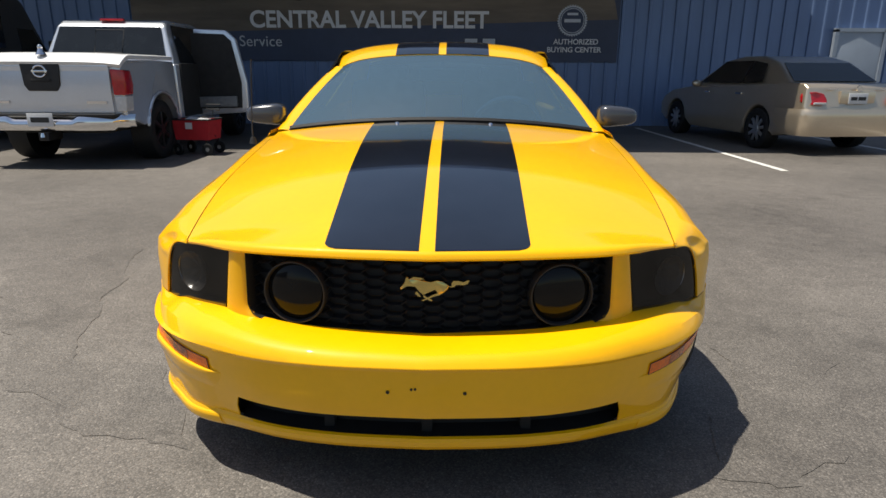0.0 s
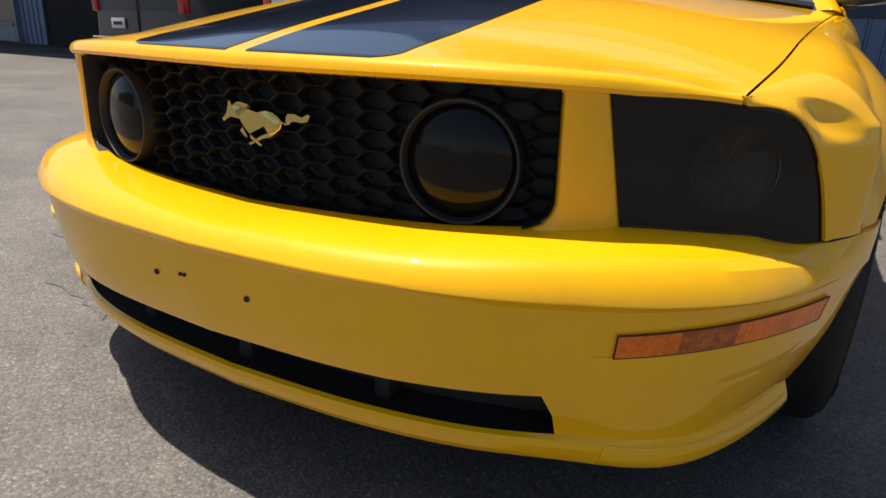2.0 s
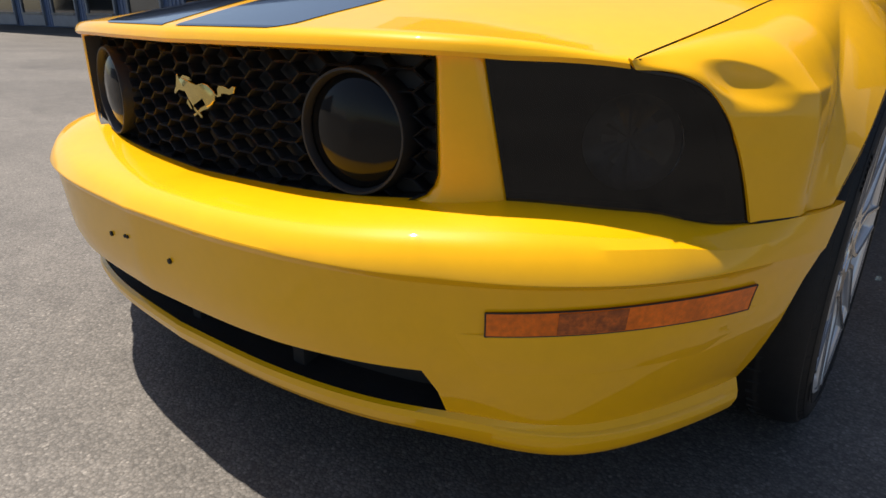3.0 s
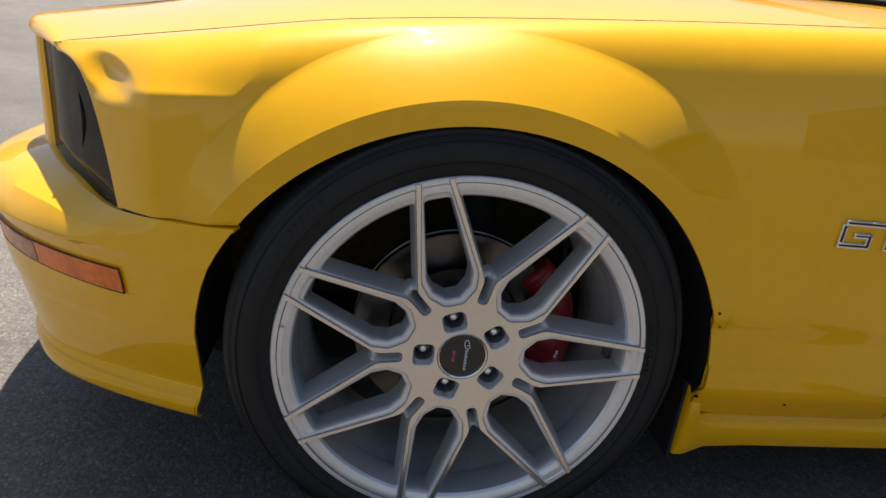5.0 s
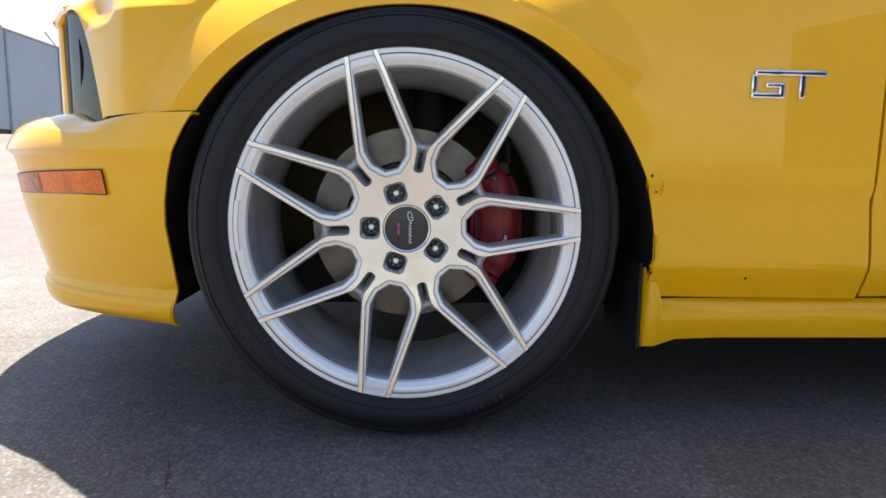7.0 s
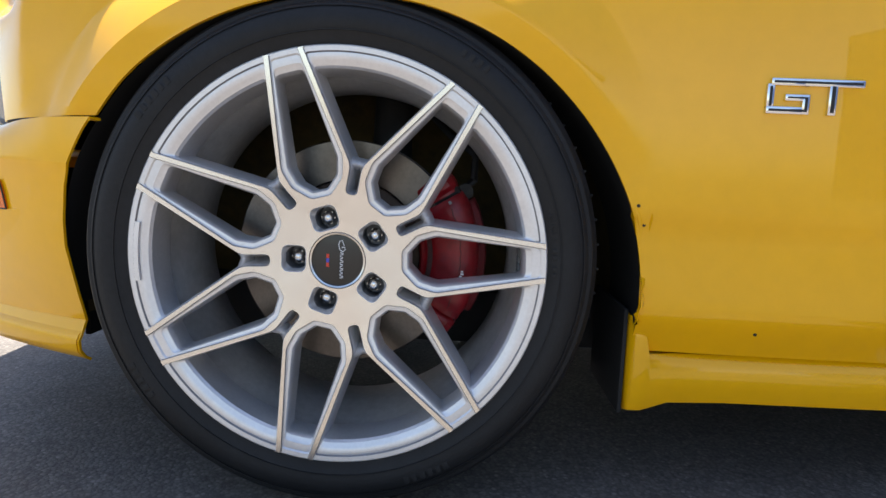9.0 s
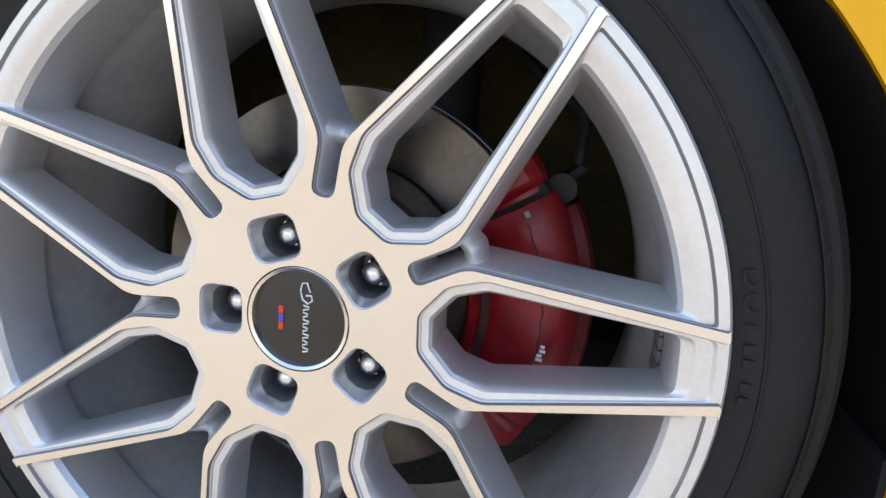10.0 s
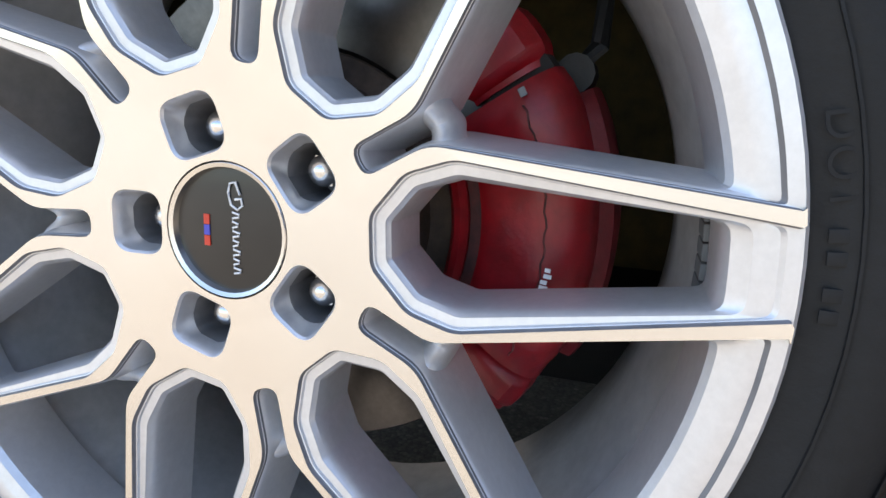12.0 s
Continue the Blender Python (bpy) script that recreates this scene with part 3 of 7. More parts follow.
lamp_post(-1)


def grille():
    def back(u, v):
        x = (2 * u - 1) * 0.51
        p = face_point(x, 0.47 + 0.24 * v, -0.062)
        return p
    g = part("grille", grid(back, 24, 4), BLACK_PLASTIC, coupe, "black honeycomb grille")
    # rim of the opening, running back to the mesh
    outline = [grille_edge(0.51 + 0.185 * k / 14) for k in range(15)]
    zs = [0.51 + 0.185 * k / 14 for k in range(15)]
    loop = [(x, z) for x, z in zip(outline, zs)]
    loop = [(-x, z) for x, z in loop[::-1]] + [(-outline[0] + 2 * outline[0] * k / 16, None) for k in range(1, 16)] + loop
    bm = bmesh.new()
    a, b = [], []
    for x, z in loop:
        zz = ledge_z(x) - 0.003 if z is None else max(z, ledge_z(x) - 0.003)
        a.append(bm.verts.new(face_point(x, zz, -0.004)))
        b.append(bm.verts.new(face_point(x, zz, -0.062)))
    for k in range(len(a) - 1):
        bm.faces.new((a[k], a[k + 1], b[k + 1], b[k]))
    part("grille_rim", bm, BLACK_PLASTIC, g)
    # honeycomb cells
    bm = bmesh.new()
    cw, ch = 0.070, 0.029
    row = 0
    z = 0.505
    while z < 0.70:
        x = -0.5625 + (cw * 0.75 if row % 2 else 0)
        while x < 0.53:
            if abs(x) < grille_edge(max(z, 0.513)) + 0.01:
                pts = [(x + hx * cw, z + hz * ch) for hx, hz in ((0.5, 0), (0.25, 0.5), (-0.25, 0.5), (-0.5, 0), (-0.25, -0.5), (0.25, -0.5))]
                out = [face_point(px, pz, -0.034) for px, pz in pts]
                inn = [face_point(x + (px - x) * 0.95, z + (pz - z) * 0.91, -0.032) for px, pz in pts]
                bak = [face_point(x + (px - x) * 0.90, z + (pz - z) * 0.85, -0.056) for px, pz in pts]
                vo, vi, vb = ([bm.verts.new(p) for p in ps] for ps in (out, inn, bak))
                for k in range(6):
                    n = (k + 1) % 6
                    bm.faces.new((vo[k], vo[n], vi[n], vi[k]))
                    bm.faces.new((vi[k], vi[n], vb[n], vb[k]))
            x += cw * 1.5
        z += ch * 0.5
        row += 1
    part("honeycomb", bm, BLACK_PLASTIC, g, smooth=False, kind="stuff")
    for side in (1, -1):
        c = face_point(0.362 * side, 0.592, -0.017)
        n = nose_n(nose_u(0.362 * side))
        m = Matrix.Translation(c) @ n.to_track_quat('X', 'Z').to_matrix().to_4x4()
        ring = lathe([(0.088, -0.045), (0.088, -0.004), (0.0865, 0.001), (0.0835, 0.001), (0.081, -0.004), (0.0795, -0.012)], 48)
        ring.transform(m)
        part("fog_lamp", ring, BLACK_PLASTIC, g, "round smoked fog lamp in the grille")
        lens = lathe([(0.0001, 0.004), (0.03, 0.002), (0.055, -0.003), (0.072, -0.009), (0.080, -0.014)], 48)
        lens.transform(m)
        part("fog_lens", lens, SMOKE_LENS, g)
    # running animal emblem as a plain shape in relief
    def blob(outline, deep, lift, z0=0.606):
        bm = bmesh.new()
        cu = sum(u for u, v in outline) / len(outline)
        cv = sum(v for u, v in outline) / len(outline)

        def at(u, v, w):
            return (u, nose(nose_u(u))[1] + 0.036 - w, z0 + v)
        back = [bm.verts.new(at(u, v, 0)) for u, v in outline]
        edge = [bm.verts.new(at(u, v, deep)) for u, v in outline]
        step = [bm.verts.new(at(u + (cu - u) * 0.015, v + (cv - v) * 0.03, deep + lift * 0.6)) for u, v in outline]
        mid = [bm.verts.new(at(u + (cu - u) * 0.03, v + (cv - v) * 0.07, deep + lift)) for u, v in outline]
        n = len(outline)
        for lo, hi in ((back, edge), (edge, step), (step, mid)):
            for k in range(n):
                bm.faces.new((lo[k], lo[(k + 1) % n], hi[(k + 1) % n], hi[k]))
        fs = bm.faces.new(mid)
        bmesh.ops.triangulate(bm, faces=[fs])
        bmesh.ops.recalc_face_normals(bm, faces=bm.faces)
        return bm
    def plot(*pts):
        return [(-0.074 + (x - 40) * 0.000473, 0.012 + (104 - y) * 0.00049) for x, y in pts]
    body = plot((40, 112), (62, 90), (78, 66), (76, 46), (85, 50), (90, 64), (104, 58), (140, 62), (180, 70), (215, 75), (250, 66), (280, 72), (305, 88), (318, 99),
                (308, 120), (286, 137), (262, 146), (242, 120), (215, 111), (190, 117), (180, 126), (174, 152), (150, 132), (128, 104), (100, 92), (82, 101), (62, 111), (48, 120))
    e = part("front_emblem", blob(body, 0.006, 0.0015), GOLD, g, "gold-tinted chrome running animal emblem")
    pieces = [plot((172, 148), (192, 160), (212, 171), (226, 182), (217, 187), (196, 175), (174, 163)),
              plot((286, 137), (264, 151), (232, 159), (202, 173), (169, 188), (163, 182), (195, 166), (225, 149), (252, 139)),
              plot((137, 128), (149, 149), (161, 160), (152, 163), (138, 153), (125, 142)),
              plot((309, 99), (330, 103), (339, 97), (331, 82), (340, 69), (370, 69), (400, 77), (419, 66), (433, 68), (421, 89), (400, 95), (370, 93), (352, 95), (347, 104), (326, 109)),
              plot((96, 60), (120, 48), (150, 51), (176, 55), (152, 59), (186, 63), (140, 66))]
    for shape in pieces:
        part("emblem_piece", blob(shape, 0.005, 0.0012), GOLD, e)


grille()


# ---- hood, fenders, sides ----
SEAM = [(0.36, 0.694, 0.698), (0.57, 0.723, 0.738), (0.79, 0.743, 0.778), (1.22, 0.775, 0.824), (1.60, 0.800, 0.856), (1.84, 0.815, 0.878)]


def seam(y):
    return lerp_table(y, [(a, b) for a, b, c in SEAM]), lerp_table(y, [(a, c) for a, b, c in SEAM])


def hood_mid(y):
    return lerp_table(y, [(0.16, 0.720), (0.3, 0.756), (0.5, 0.800), (0.8, 0.860), (1.2, 0.909), (1.5, 0.930), (1.75, 0.938)])


def hood_front(x):
    return nose(nose_u(min(abs(x), 0.694)))[1] - lerp_table(abs(x), [(0, 0.014), (0.5, 0.012), (0.694, 0.0)])


def hood_z(x, y):
    xs, zs = seam(max(y, 0.36))
    if y < 0.36:
        zs = 0.698 + 0.04 * (0.36 - y)
    f = min(abs(x) / xs, 1.0)
    z = hood_mid(y) + (zs - hood_mid(y)) * f ** 2.1
    return z


HOOD_BACK = 1.72


def hood_point(u, v, off=0.0):
    """u across (-1..1), v from the lip to the cowl."""
    y_seam = 0.362 + (1.80 - 0.362) * v
    xs, _ = seam(y_seam)
    x = u * (xs - 0.0035)
    y0 = hood_front(x)
    y1 = HOOD_BACK + 0.08 * abs(u) ** 2.5
    y = y0 + (y1 - y0) * v
    z = hood_z(x, y)
    d = y - y0
    if d < 0.018:
        z -= 0.016 * (1 - 0.7 * min(max((abs(x) - 0.58) / 0.10, 0), 1)) * (1 - math.sqrt(max(1 - ((0.018 - d) / 0.018) ** 2, 0)))
    return Vector((x, y, z + off))


def vsteps(n, near=6):
    """Uneven steps in 0..1, close at the start."""
    a = [0.0, 0.0015, 0.004, 0.008, 0.013, 0.02][:near]
    b = [0.02 + 0.98 * (k / n) for k in range(1, n + 1)]
    return a + b


def hood():
    bm = bmesh.new()
    vsl = vsteps(40)
    us = [-1 + 2 * k / 60 for k in range(61)]
    g = [[bm.verts.new(hood_point(u, v)) for v in vsl] for u in us]
    for i in range(60):
        for j in range(len(vsl) - 1):
            bm.faces.new((g[i][j], g[i + 1][j], g[i + 1][j + 1], g[i][j + 1]))
    # folded lower lip
    low = [bm.verts.new(hood_point(u, 0) + Vector((0, 0.004, -0.006))) for u in us]
    bak = [bm.verts.new(hood_point(u, 0) + Vector((0, 0.06, -0.012))) for u in us]
    for i in range(60):
        bm.faces.new((g[i][0], low[i], low[i + 1], g[i + 1][0]))
        bm.faces.new((low[i], bak[i], bak[i + 1], low[i + 1]))
    h = part("hood", bm, YELLOW, coupe)
    for side in (1, -1):
        def fn(u, v):
            vv = 0.0075 + v * 0.9925
            y = 0.19 + 1.53 * vv
            wide = 0.267 + (0.318 - 0.267) * vv
            # rounded outer front corner
            cut = 0.0
            c = 0.03 - (vv - 0.0075) * 1.5
            if c > 0:
                cut = 0.03 - math.sqrt(max(0.03 ** 2 - c ** 2, 0))
            xa, xb = 0.0205, wide - cut
            x = (xa + (xb - xa) * u) * side
            xs, _ = seam(0.362 + (1.80 - 0.362) * vv)
            return hood_point(x / (xs - 0.0035), vv, 0.0012)
        bm = bmesh.new()
        vl = [0, 0.003, 0.006, 0.009, 0.012, 0.016, 0.02] + [0.02 + 0.98 * k / 40 for k in range(1, 41)]
        g2 = [[bm.verts.new(fn(k / 16, v)) for v in vl] for k in range(17)]
        for i in range(16):
            for j in range(len(vl) - 1):
                bm.faces.new((g2[i][j], g2[i + 1][j], g2[i + 1][j + 1], g2[i][j + 1]))
        part("hood_stripe", bm, STRIPE, h, "black vinyl racing stripe")
    for x in (-0.20, 0.24):
        bm = cyl(bmesh.new(), (x, 1.64, hood_z(x, 1.64) + 0.004), 0.012, 0.01, 'Z', 16, 0.006)
        part("washer_nozzle", bm, CHROME, h, "small chrome washer nozzle")
    return h


hood()


def side_x(y):
    """Half width of the body side before the flares."""
    ways = [y + 0.14 * (k / 6 - 1) for k in range(13)] if 0.75 < y < 2.2 else [y]
    return sum(side_line(v) for v in ways) / len(ways)


def side_line(y):
    return lerp_table(y, [(0.60, 0.866), (0.97, 0.858), (1.15, 0.866), (1.30, 0.884), (1.42, 0.894), (1.55, 0.897), (1.7, 0.897), (2.9, 0.90), (3.3, 0.885), (3.69, 0.862), (4.05, 0.87), (4.3, 0.86), (4.55, 0.82)])


def side_tuck(z):
    return lerp_table(z, [(0.12, -0.085), (0.217, -0.050), (0.276, -0.018), (0.286, -0.0145), (0.384, -0.0115), (0.396, -0.0105), (0.414, 0.0), (0.62, 0.0), (0.70, -0.008), (0.80, -0.032), (0.90, -0.075)])


FLARE_IN = 0.408


def flare_out(ang):
    return lerp_table(ang, [(-75, 0.425), (-61, 0.440), (-52, 0.459), (-43, 0.471), (-32, 0.481), (-24, 0.486), (-6, 0.489), (6, 0.494), (26, 0.497), (36, 0.488), (48, 0.465), (60, 0.440), (90, 0.42)])


def flare(y, z, wy):
    r, ang = arch_polar(y, z, wy)
    out = flare_out(ang)
    if r > out or ang > 62:
        return 0.0
    top = lerp_table(ang, [(-90, 0.012), (-68, 0.017), (-56, 0.030), (-40, 0.045), (-10, 0.051), (12, 0.050), (26, 0.042), (36, 0.030), (46, 0.014), (56, 0.003), (62, 0.0)])
    k = min((out - r) / (out - FLARE_IN), 1)
    lip = 0.003 * min(max((FLARE_IN - r) / 0.03, 0), 1)
    return top * k - lip * min(top / 0.03, 1)


def body_x(y, z, wy):
    return side_x(y) + side_tuck(z) + flare(y, z, wy)


def lean(y, z):
    """Sweeps the door's front shut line back towards the sill."""
    return y + max(0.0, 1 - abs(y - 1.705) / 0.3) * (0.003 + 0.022 * min(max((0.42 - z) / 0.19, 0), 1))


def fender(side):
    def bottom(y):
        if y < 0.483:
            x = nose(nose_u_of_y(y))[0]
            k = min(max((x - 0.696) / 0.127, 0), 1)
            return 0.497 + 0.186 * math.sqrt(max(1 - k * k, 0))
        if y < 0.652:
            return 0.4995 + 0.008 * (y - 0.483) / 0.17
        return arch_top(y)

    def dent(p):
        # shallow dent behind the headlight corner, its lower rim pushed out
        du, dv = p.y - 0.472, p.z - 0.672 - 0.22 * (0.472 - p.y)
        d2 = (du / 0.048) ** 2 + (dv / 0.026) ** 2
        hollow = max(0.0, 1 - d2) ** 1.3
        r2 = ((p.y - 0.474) / 0.030) ** 2 + ((p.z - 0.636 - 1.5 * (p.y - 0.474) ** 2) / 0.010) ** 2
        return -0.0135 * hollow + 0.0050 * math.exp(-r2)

    # columns: lower end on the lamp edge, the bumper seam, the arch, then the sill
    ends = []
    for k in range(0, 41):
        an = math.radians(90 * k / 40)
        x = 0.697 + 0.127 * max(1 - math.cos(an), 0) ** 0.28
        ends.append((nose(nose_u(x))[1], 0.4985 + 0.187 * math.cos(an) + 0.002))
    ends += [(0.483 + 0.171 * k / 14, 0.5025 + 0.008 * k / 14) for k in range(1, 15)]
    front = len(ends)
    start = math.asin((0.6545 - WY - ARCH_D) * ARCH_S / ARCH_R)
    for k in range(1, 73):
        an = start + (math.pi / 2 - start) * k / 72
        ends.append((WY + ARCH_D + ARCH_R / ARCH_S * math.sin(an), ARCH_Z + ARCH_R * math.cos(an)))
    low_y = ends[-1][0]
    ends += [(low_y, ARCH_Z + (0.224 - ARCH_Z) * k / 6) for k in range(1, 7)]
    ends += [(low_y + (1.703 - low_y) * k / 24, 0.224) for k in range(1, 25)]

    def surface(y, z):
        xs, zs = seam(y)
        X = min(nose(nose_u_of_y(y))[0], 0.868) if y < 0.62 else side_x(y)
        if 0.54 < y < 0.62:
            k = (y - 0.54) / 0.08
            X = min(nose(nose_u_of_y(y))[0], 0.868) * (1 - k) + side_x(y) * k
        zm = 0.60 if y > 0.66 else 0.50 + 0.10 * max(0.0, (y - 0.362) / 0.3)
        t = min(max((z - zm) / max(zs - zm, 1e-4), 0), 1)
        x = xs + (X - xs) * (1 - t ** 2.7) ** (1 / 2.7)
        grow = 1.0 if y > 0.58 else min(max((y - 0.53) / 0.05, 0), 1)
        x += flare(y, z, WY) * grow + (side_tuck(z) * min(max((y - 0.62) / 0.05, 0), 1) if z < 0.6 else 0)
        # fold along the shoulder
        zc = 0.664 + 0.06 * (y - 0.56)
        fold = min(max((y - 0.47) / 0.06, 0), 1) * min(max((0.67 - y) / 0.08, 0), 1)
        if fold > 0:
            if z > zc:
                x += fold * (0.008 - 0.012 * (1 - math.exp(-(z - zc) / 0.020))) * min(max((zs - z) / 0.02, 0), 1)
            else:
                x += fold * 0.008 * math.exp(-(zc - z) / 0.05)
        p = Vector((x, y, z))
        if y < 0.62:
            p.x += dent(p)
        return p

    # rows that follow the flare's two edges, carried on smoothly where a column misses them
    tops, marks = [], []
    for n, (yb, zb) in enumerate(ends):
        if n < front:
            yt = 0.362 + (0.74 - 0.362) * n / front
        elif n < front + 78:
            yt = 0.74 + (1.40 - 0.74) * (n - front) / 78
        else:
            yt = 1.40 + (1.703 - 1.40) * (n - front - 77) / 24
        yt = min(yt, 1.703)
        zt = seam(yt)[1]
        tops.append((yt, zt))

        def cross(fn):
            lo, hi = 0.0, 1.0
            for _ in range(26):
                mid = (lo + hi) / 2
                if fn(*arch_polar(yt + (yb - yt) * mid, zt + (zb - zt) * mid, WY)) > 0:
                    lo = mid
                else:
                    hi = mid
            return hi, arch_polar(yt + (yb - yt) * hi, zt + (zb - zt) * hi, WY)[1]
        fo, ao = cross(lambda r, an: r - flare_out(an))
        fi, ai = cross(lambda r, an: r - FLARE_IN)
        marks.append((fo if fo < 0.96 and -66 < ao < 50 else None, fi if fi < 0.99 and -66 < ai < 50 else None))

    def carried(vals):
        known = [k for k, v in enumerate(vals) if v is not None]
        return [vals[min(known, key=lambda j: abs(j - k))] for k in range(len(vals))]
    outs, ins = carried([m[0] for m in marks]), carried([m[1] for m in marks])
    bm = bmesh.new()
    cols = []
    for n, (yb, zb) in enumerate(ends):
        yt, zt = tops[n]
        fo = outs[n]
        fi = min(max(ins[n], fo + 0.02), 0.995)

        def on(f):
            return yt + (yb - yt) * f, zt + (zb - zt) * f
        fs = [fo * k / 48 for k in range(48)] + [fo + (fi - fo) * k / 9 for k in range(9)] + [fi + (1 - fi) * k / 14 for k in range(15)]
        col = []
        for f in fs:
            p = surface(*on(f))
            if n < front - 5:
                # beside the lamp: eased out to the lamp's edge
                full = surface(yb, zb).x - flare(yb, zb, WY) * min(max((yb - 0.53) / 0.05, 0), 1)
                p = p + Vector((nose(nose_u_of_y(yb))[0] - full, 0, 0)) * (f * f * (3 - 2 * f)) * min(1, (front - 5 - n) / 10)
            col.append(bm.verts.new((p.x * side, lean(p.y, p.z), p.z)))
        cols.append(col)
    rows = len(cols[0]) - 1
    for a, b in zip(cols, cols[1:]):
        for k in range(rows):
            bm.faces.new((a[k], b[k], b[k + 1], a[k + 1]))
    bmesh.ops.remove_doubles(bm, verts=bm.verts, dist=0.0002)
    solid(bm, 0.006)
    f = part("front_fender", bm, YELLOW, coupe, smooth=33)
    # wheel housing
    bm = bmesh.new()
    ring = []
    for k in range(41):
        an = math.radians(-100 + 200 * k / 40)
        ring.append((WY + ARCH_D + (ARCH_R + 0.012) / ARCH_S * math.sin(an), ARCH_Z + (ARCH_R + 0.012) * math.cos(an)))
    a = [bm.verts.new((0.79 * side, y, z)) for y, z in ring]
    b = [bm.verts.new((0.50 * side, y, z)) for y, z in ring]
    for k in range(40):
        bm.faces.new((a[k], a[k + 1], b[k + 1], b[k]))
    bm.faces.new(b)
    part("wheel_housing", bm, INNER_PAINT, coupe, "yellow-painted inner wheel housing, darkened for the shade in the well")
    bm = bmesh.new()
    a, b = [], []
    for k in range(61):
        an = math.radians(-97 + 192 * k / 60)
        y, z = WY + ARCH_D + 0.3775 / ARCH_S * math.sin(an), ARCH_Z + 0.3775 * math.cos(an)
        a.append(bm.verts.new(((body_x(y, z, WY) - 0.012 if z > 0.52 or y > 1 else lerp_table(z, [(0.18, 0.79), (0.22, 0.803), (0.30, 0.836), (0.37, 0.858), (0.45, 0.876), (0.52, 0.882)])) * side, y, z)))
        b.append(bm.verts.new((0.70 * side, y, z)))
    for k in range(60):
        bm.faces.new((a[k], a[k + 1], b[k + 1], b[k]))
    part("arch_liner", bm, DARK_VOID, coupe)
    # this front sheet is added to black out lit ground behind the bumper
    part("splash_guard", boxes(((0.63 * side, 0.560, 0.32), (0.28, 0.008, 0.27))), DARK_VOID, coupe, "black splash guard")
    part("splash_guard", boxes(((0.755 * side, 1.360, 0.2075), (0.185, 0.006, 0.148)), bevel=0.002), DARK_VOID, coupe, "black splash guard")
    bm = bmesh.new()
    line = []
    for k in range(31):
        y = 0.415 + 1.365 * k / 30
        line.append(((seam(y)[0] + 0.001) * side, y, seam(y)[1] - (0.016 if k in (0, 30) else 0.0085)))
    tube(bm, line, 0.0062, 6)
    part("hood_gap", bm, DARK_VOID, coupe)
    bm = bmesh.new()
    line = []
    for k in range(17):
        y = 0.489 + 0.112 * k / 16
        line.append((surface(y, 0.5045 + 0.006 * (y - 0.485) / 0.17).x * side - (0.014 if k in (0, 15, 16) else 0.0056) * side, y, 0.500 + 0.008 * (y - 0.485) / 0.17))
    tube(bm, line, 0.0045, 6)
    part("bumper_gap", bm, DARK_VOID, coupe)
    return f


fender(1)
fender(-1)


def panel(name, side, y0, y1, low, high, wy=None, rows=26, cols=40, mat=YELLOW):
    """A body side panel between two heights, cut by a wheel arch when wy is given."""
    bm = bmesh.new()
    g = []
    for i in range(cols + 1):
        y = y0 + (y1 - y0) * i / cols
        zl = low(y)
        if wy is not None and abs(y - wy - ARCH_D) * ARCH_S < ARCH_R:
            zl = max(zl, arch_top(y, wy))
        zh = high(y)
        g.append([bm.verts.new((side * (body_x(y, zl + (zh - zl) * k / rows, wy if wy is not None else -9)), lean(y, zl + (zh - zl) * k / rows), zl + (zh - zl) * k / rows)) for k in range(rows + 1)])
    for i in range(cols):
        for k in range(rows):
            bm.faces.new((g[i][k], g[i + 1][k], g[i + 1][k + 1], g[i][k + 1]))
    solid(bm, 0.006)
    return part(name, bm, mat, coupe)


def belt(y):
    return lerp_table(y, [(1.7, 0.876), (2.4, 0.905), (3.0, 0.93), (3.6, 0.97), (4.2, 0.985), (4.7, 0.96)])


def low_edge(y):
    return lerp_table(y, [(1.7, 0.228), (3.3, 0.26)])


for side in (1, -1):
    door = panel("door", side, 1.708, 2.92, low_edge, belt)
    bm = bmesh.new()
    box(bm, (side * 0.905, 2.72, 0.79), (0.03, 0.19, 0.035), 0.01)
    part("door_handle", bm, YELLOW, door)
    panel("rear_quarter", side, 2.926, 4.55, lambda y: 0.26 if y < 3.4 else 0.30, belt, REAR_Y, 34, 70)
    # dark strip behind the shut lines
    for y in (1.7055, 2.923):
        bm = bmesh.new()
        zs = [0.23 + (belt(y) - 0.24) * k / 20 for k in range(21)]
        a = [bm.verts.new((side * (body_x(y, z, -9) - 0.006), lean(y, z) - 0.012, z)) for z in zs]
        b = [bm.verts.new((side * (body_x(y, z, -9) - 0.006), lean(y, z) + 0.012, z)) for z in zs]
        for k in range(20):
            bm.faces.new((a[k], b[k], b[k + 1], a[k + 1]))
        part("shut_line", bm, DARK_VOID, coupe)


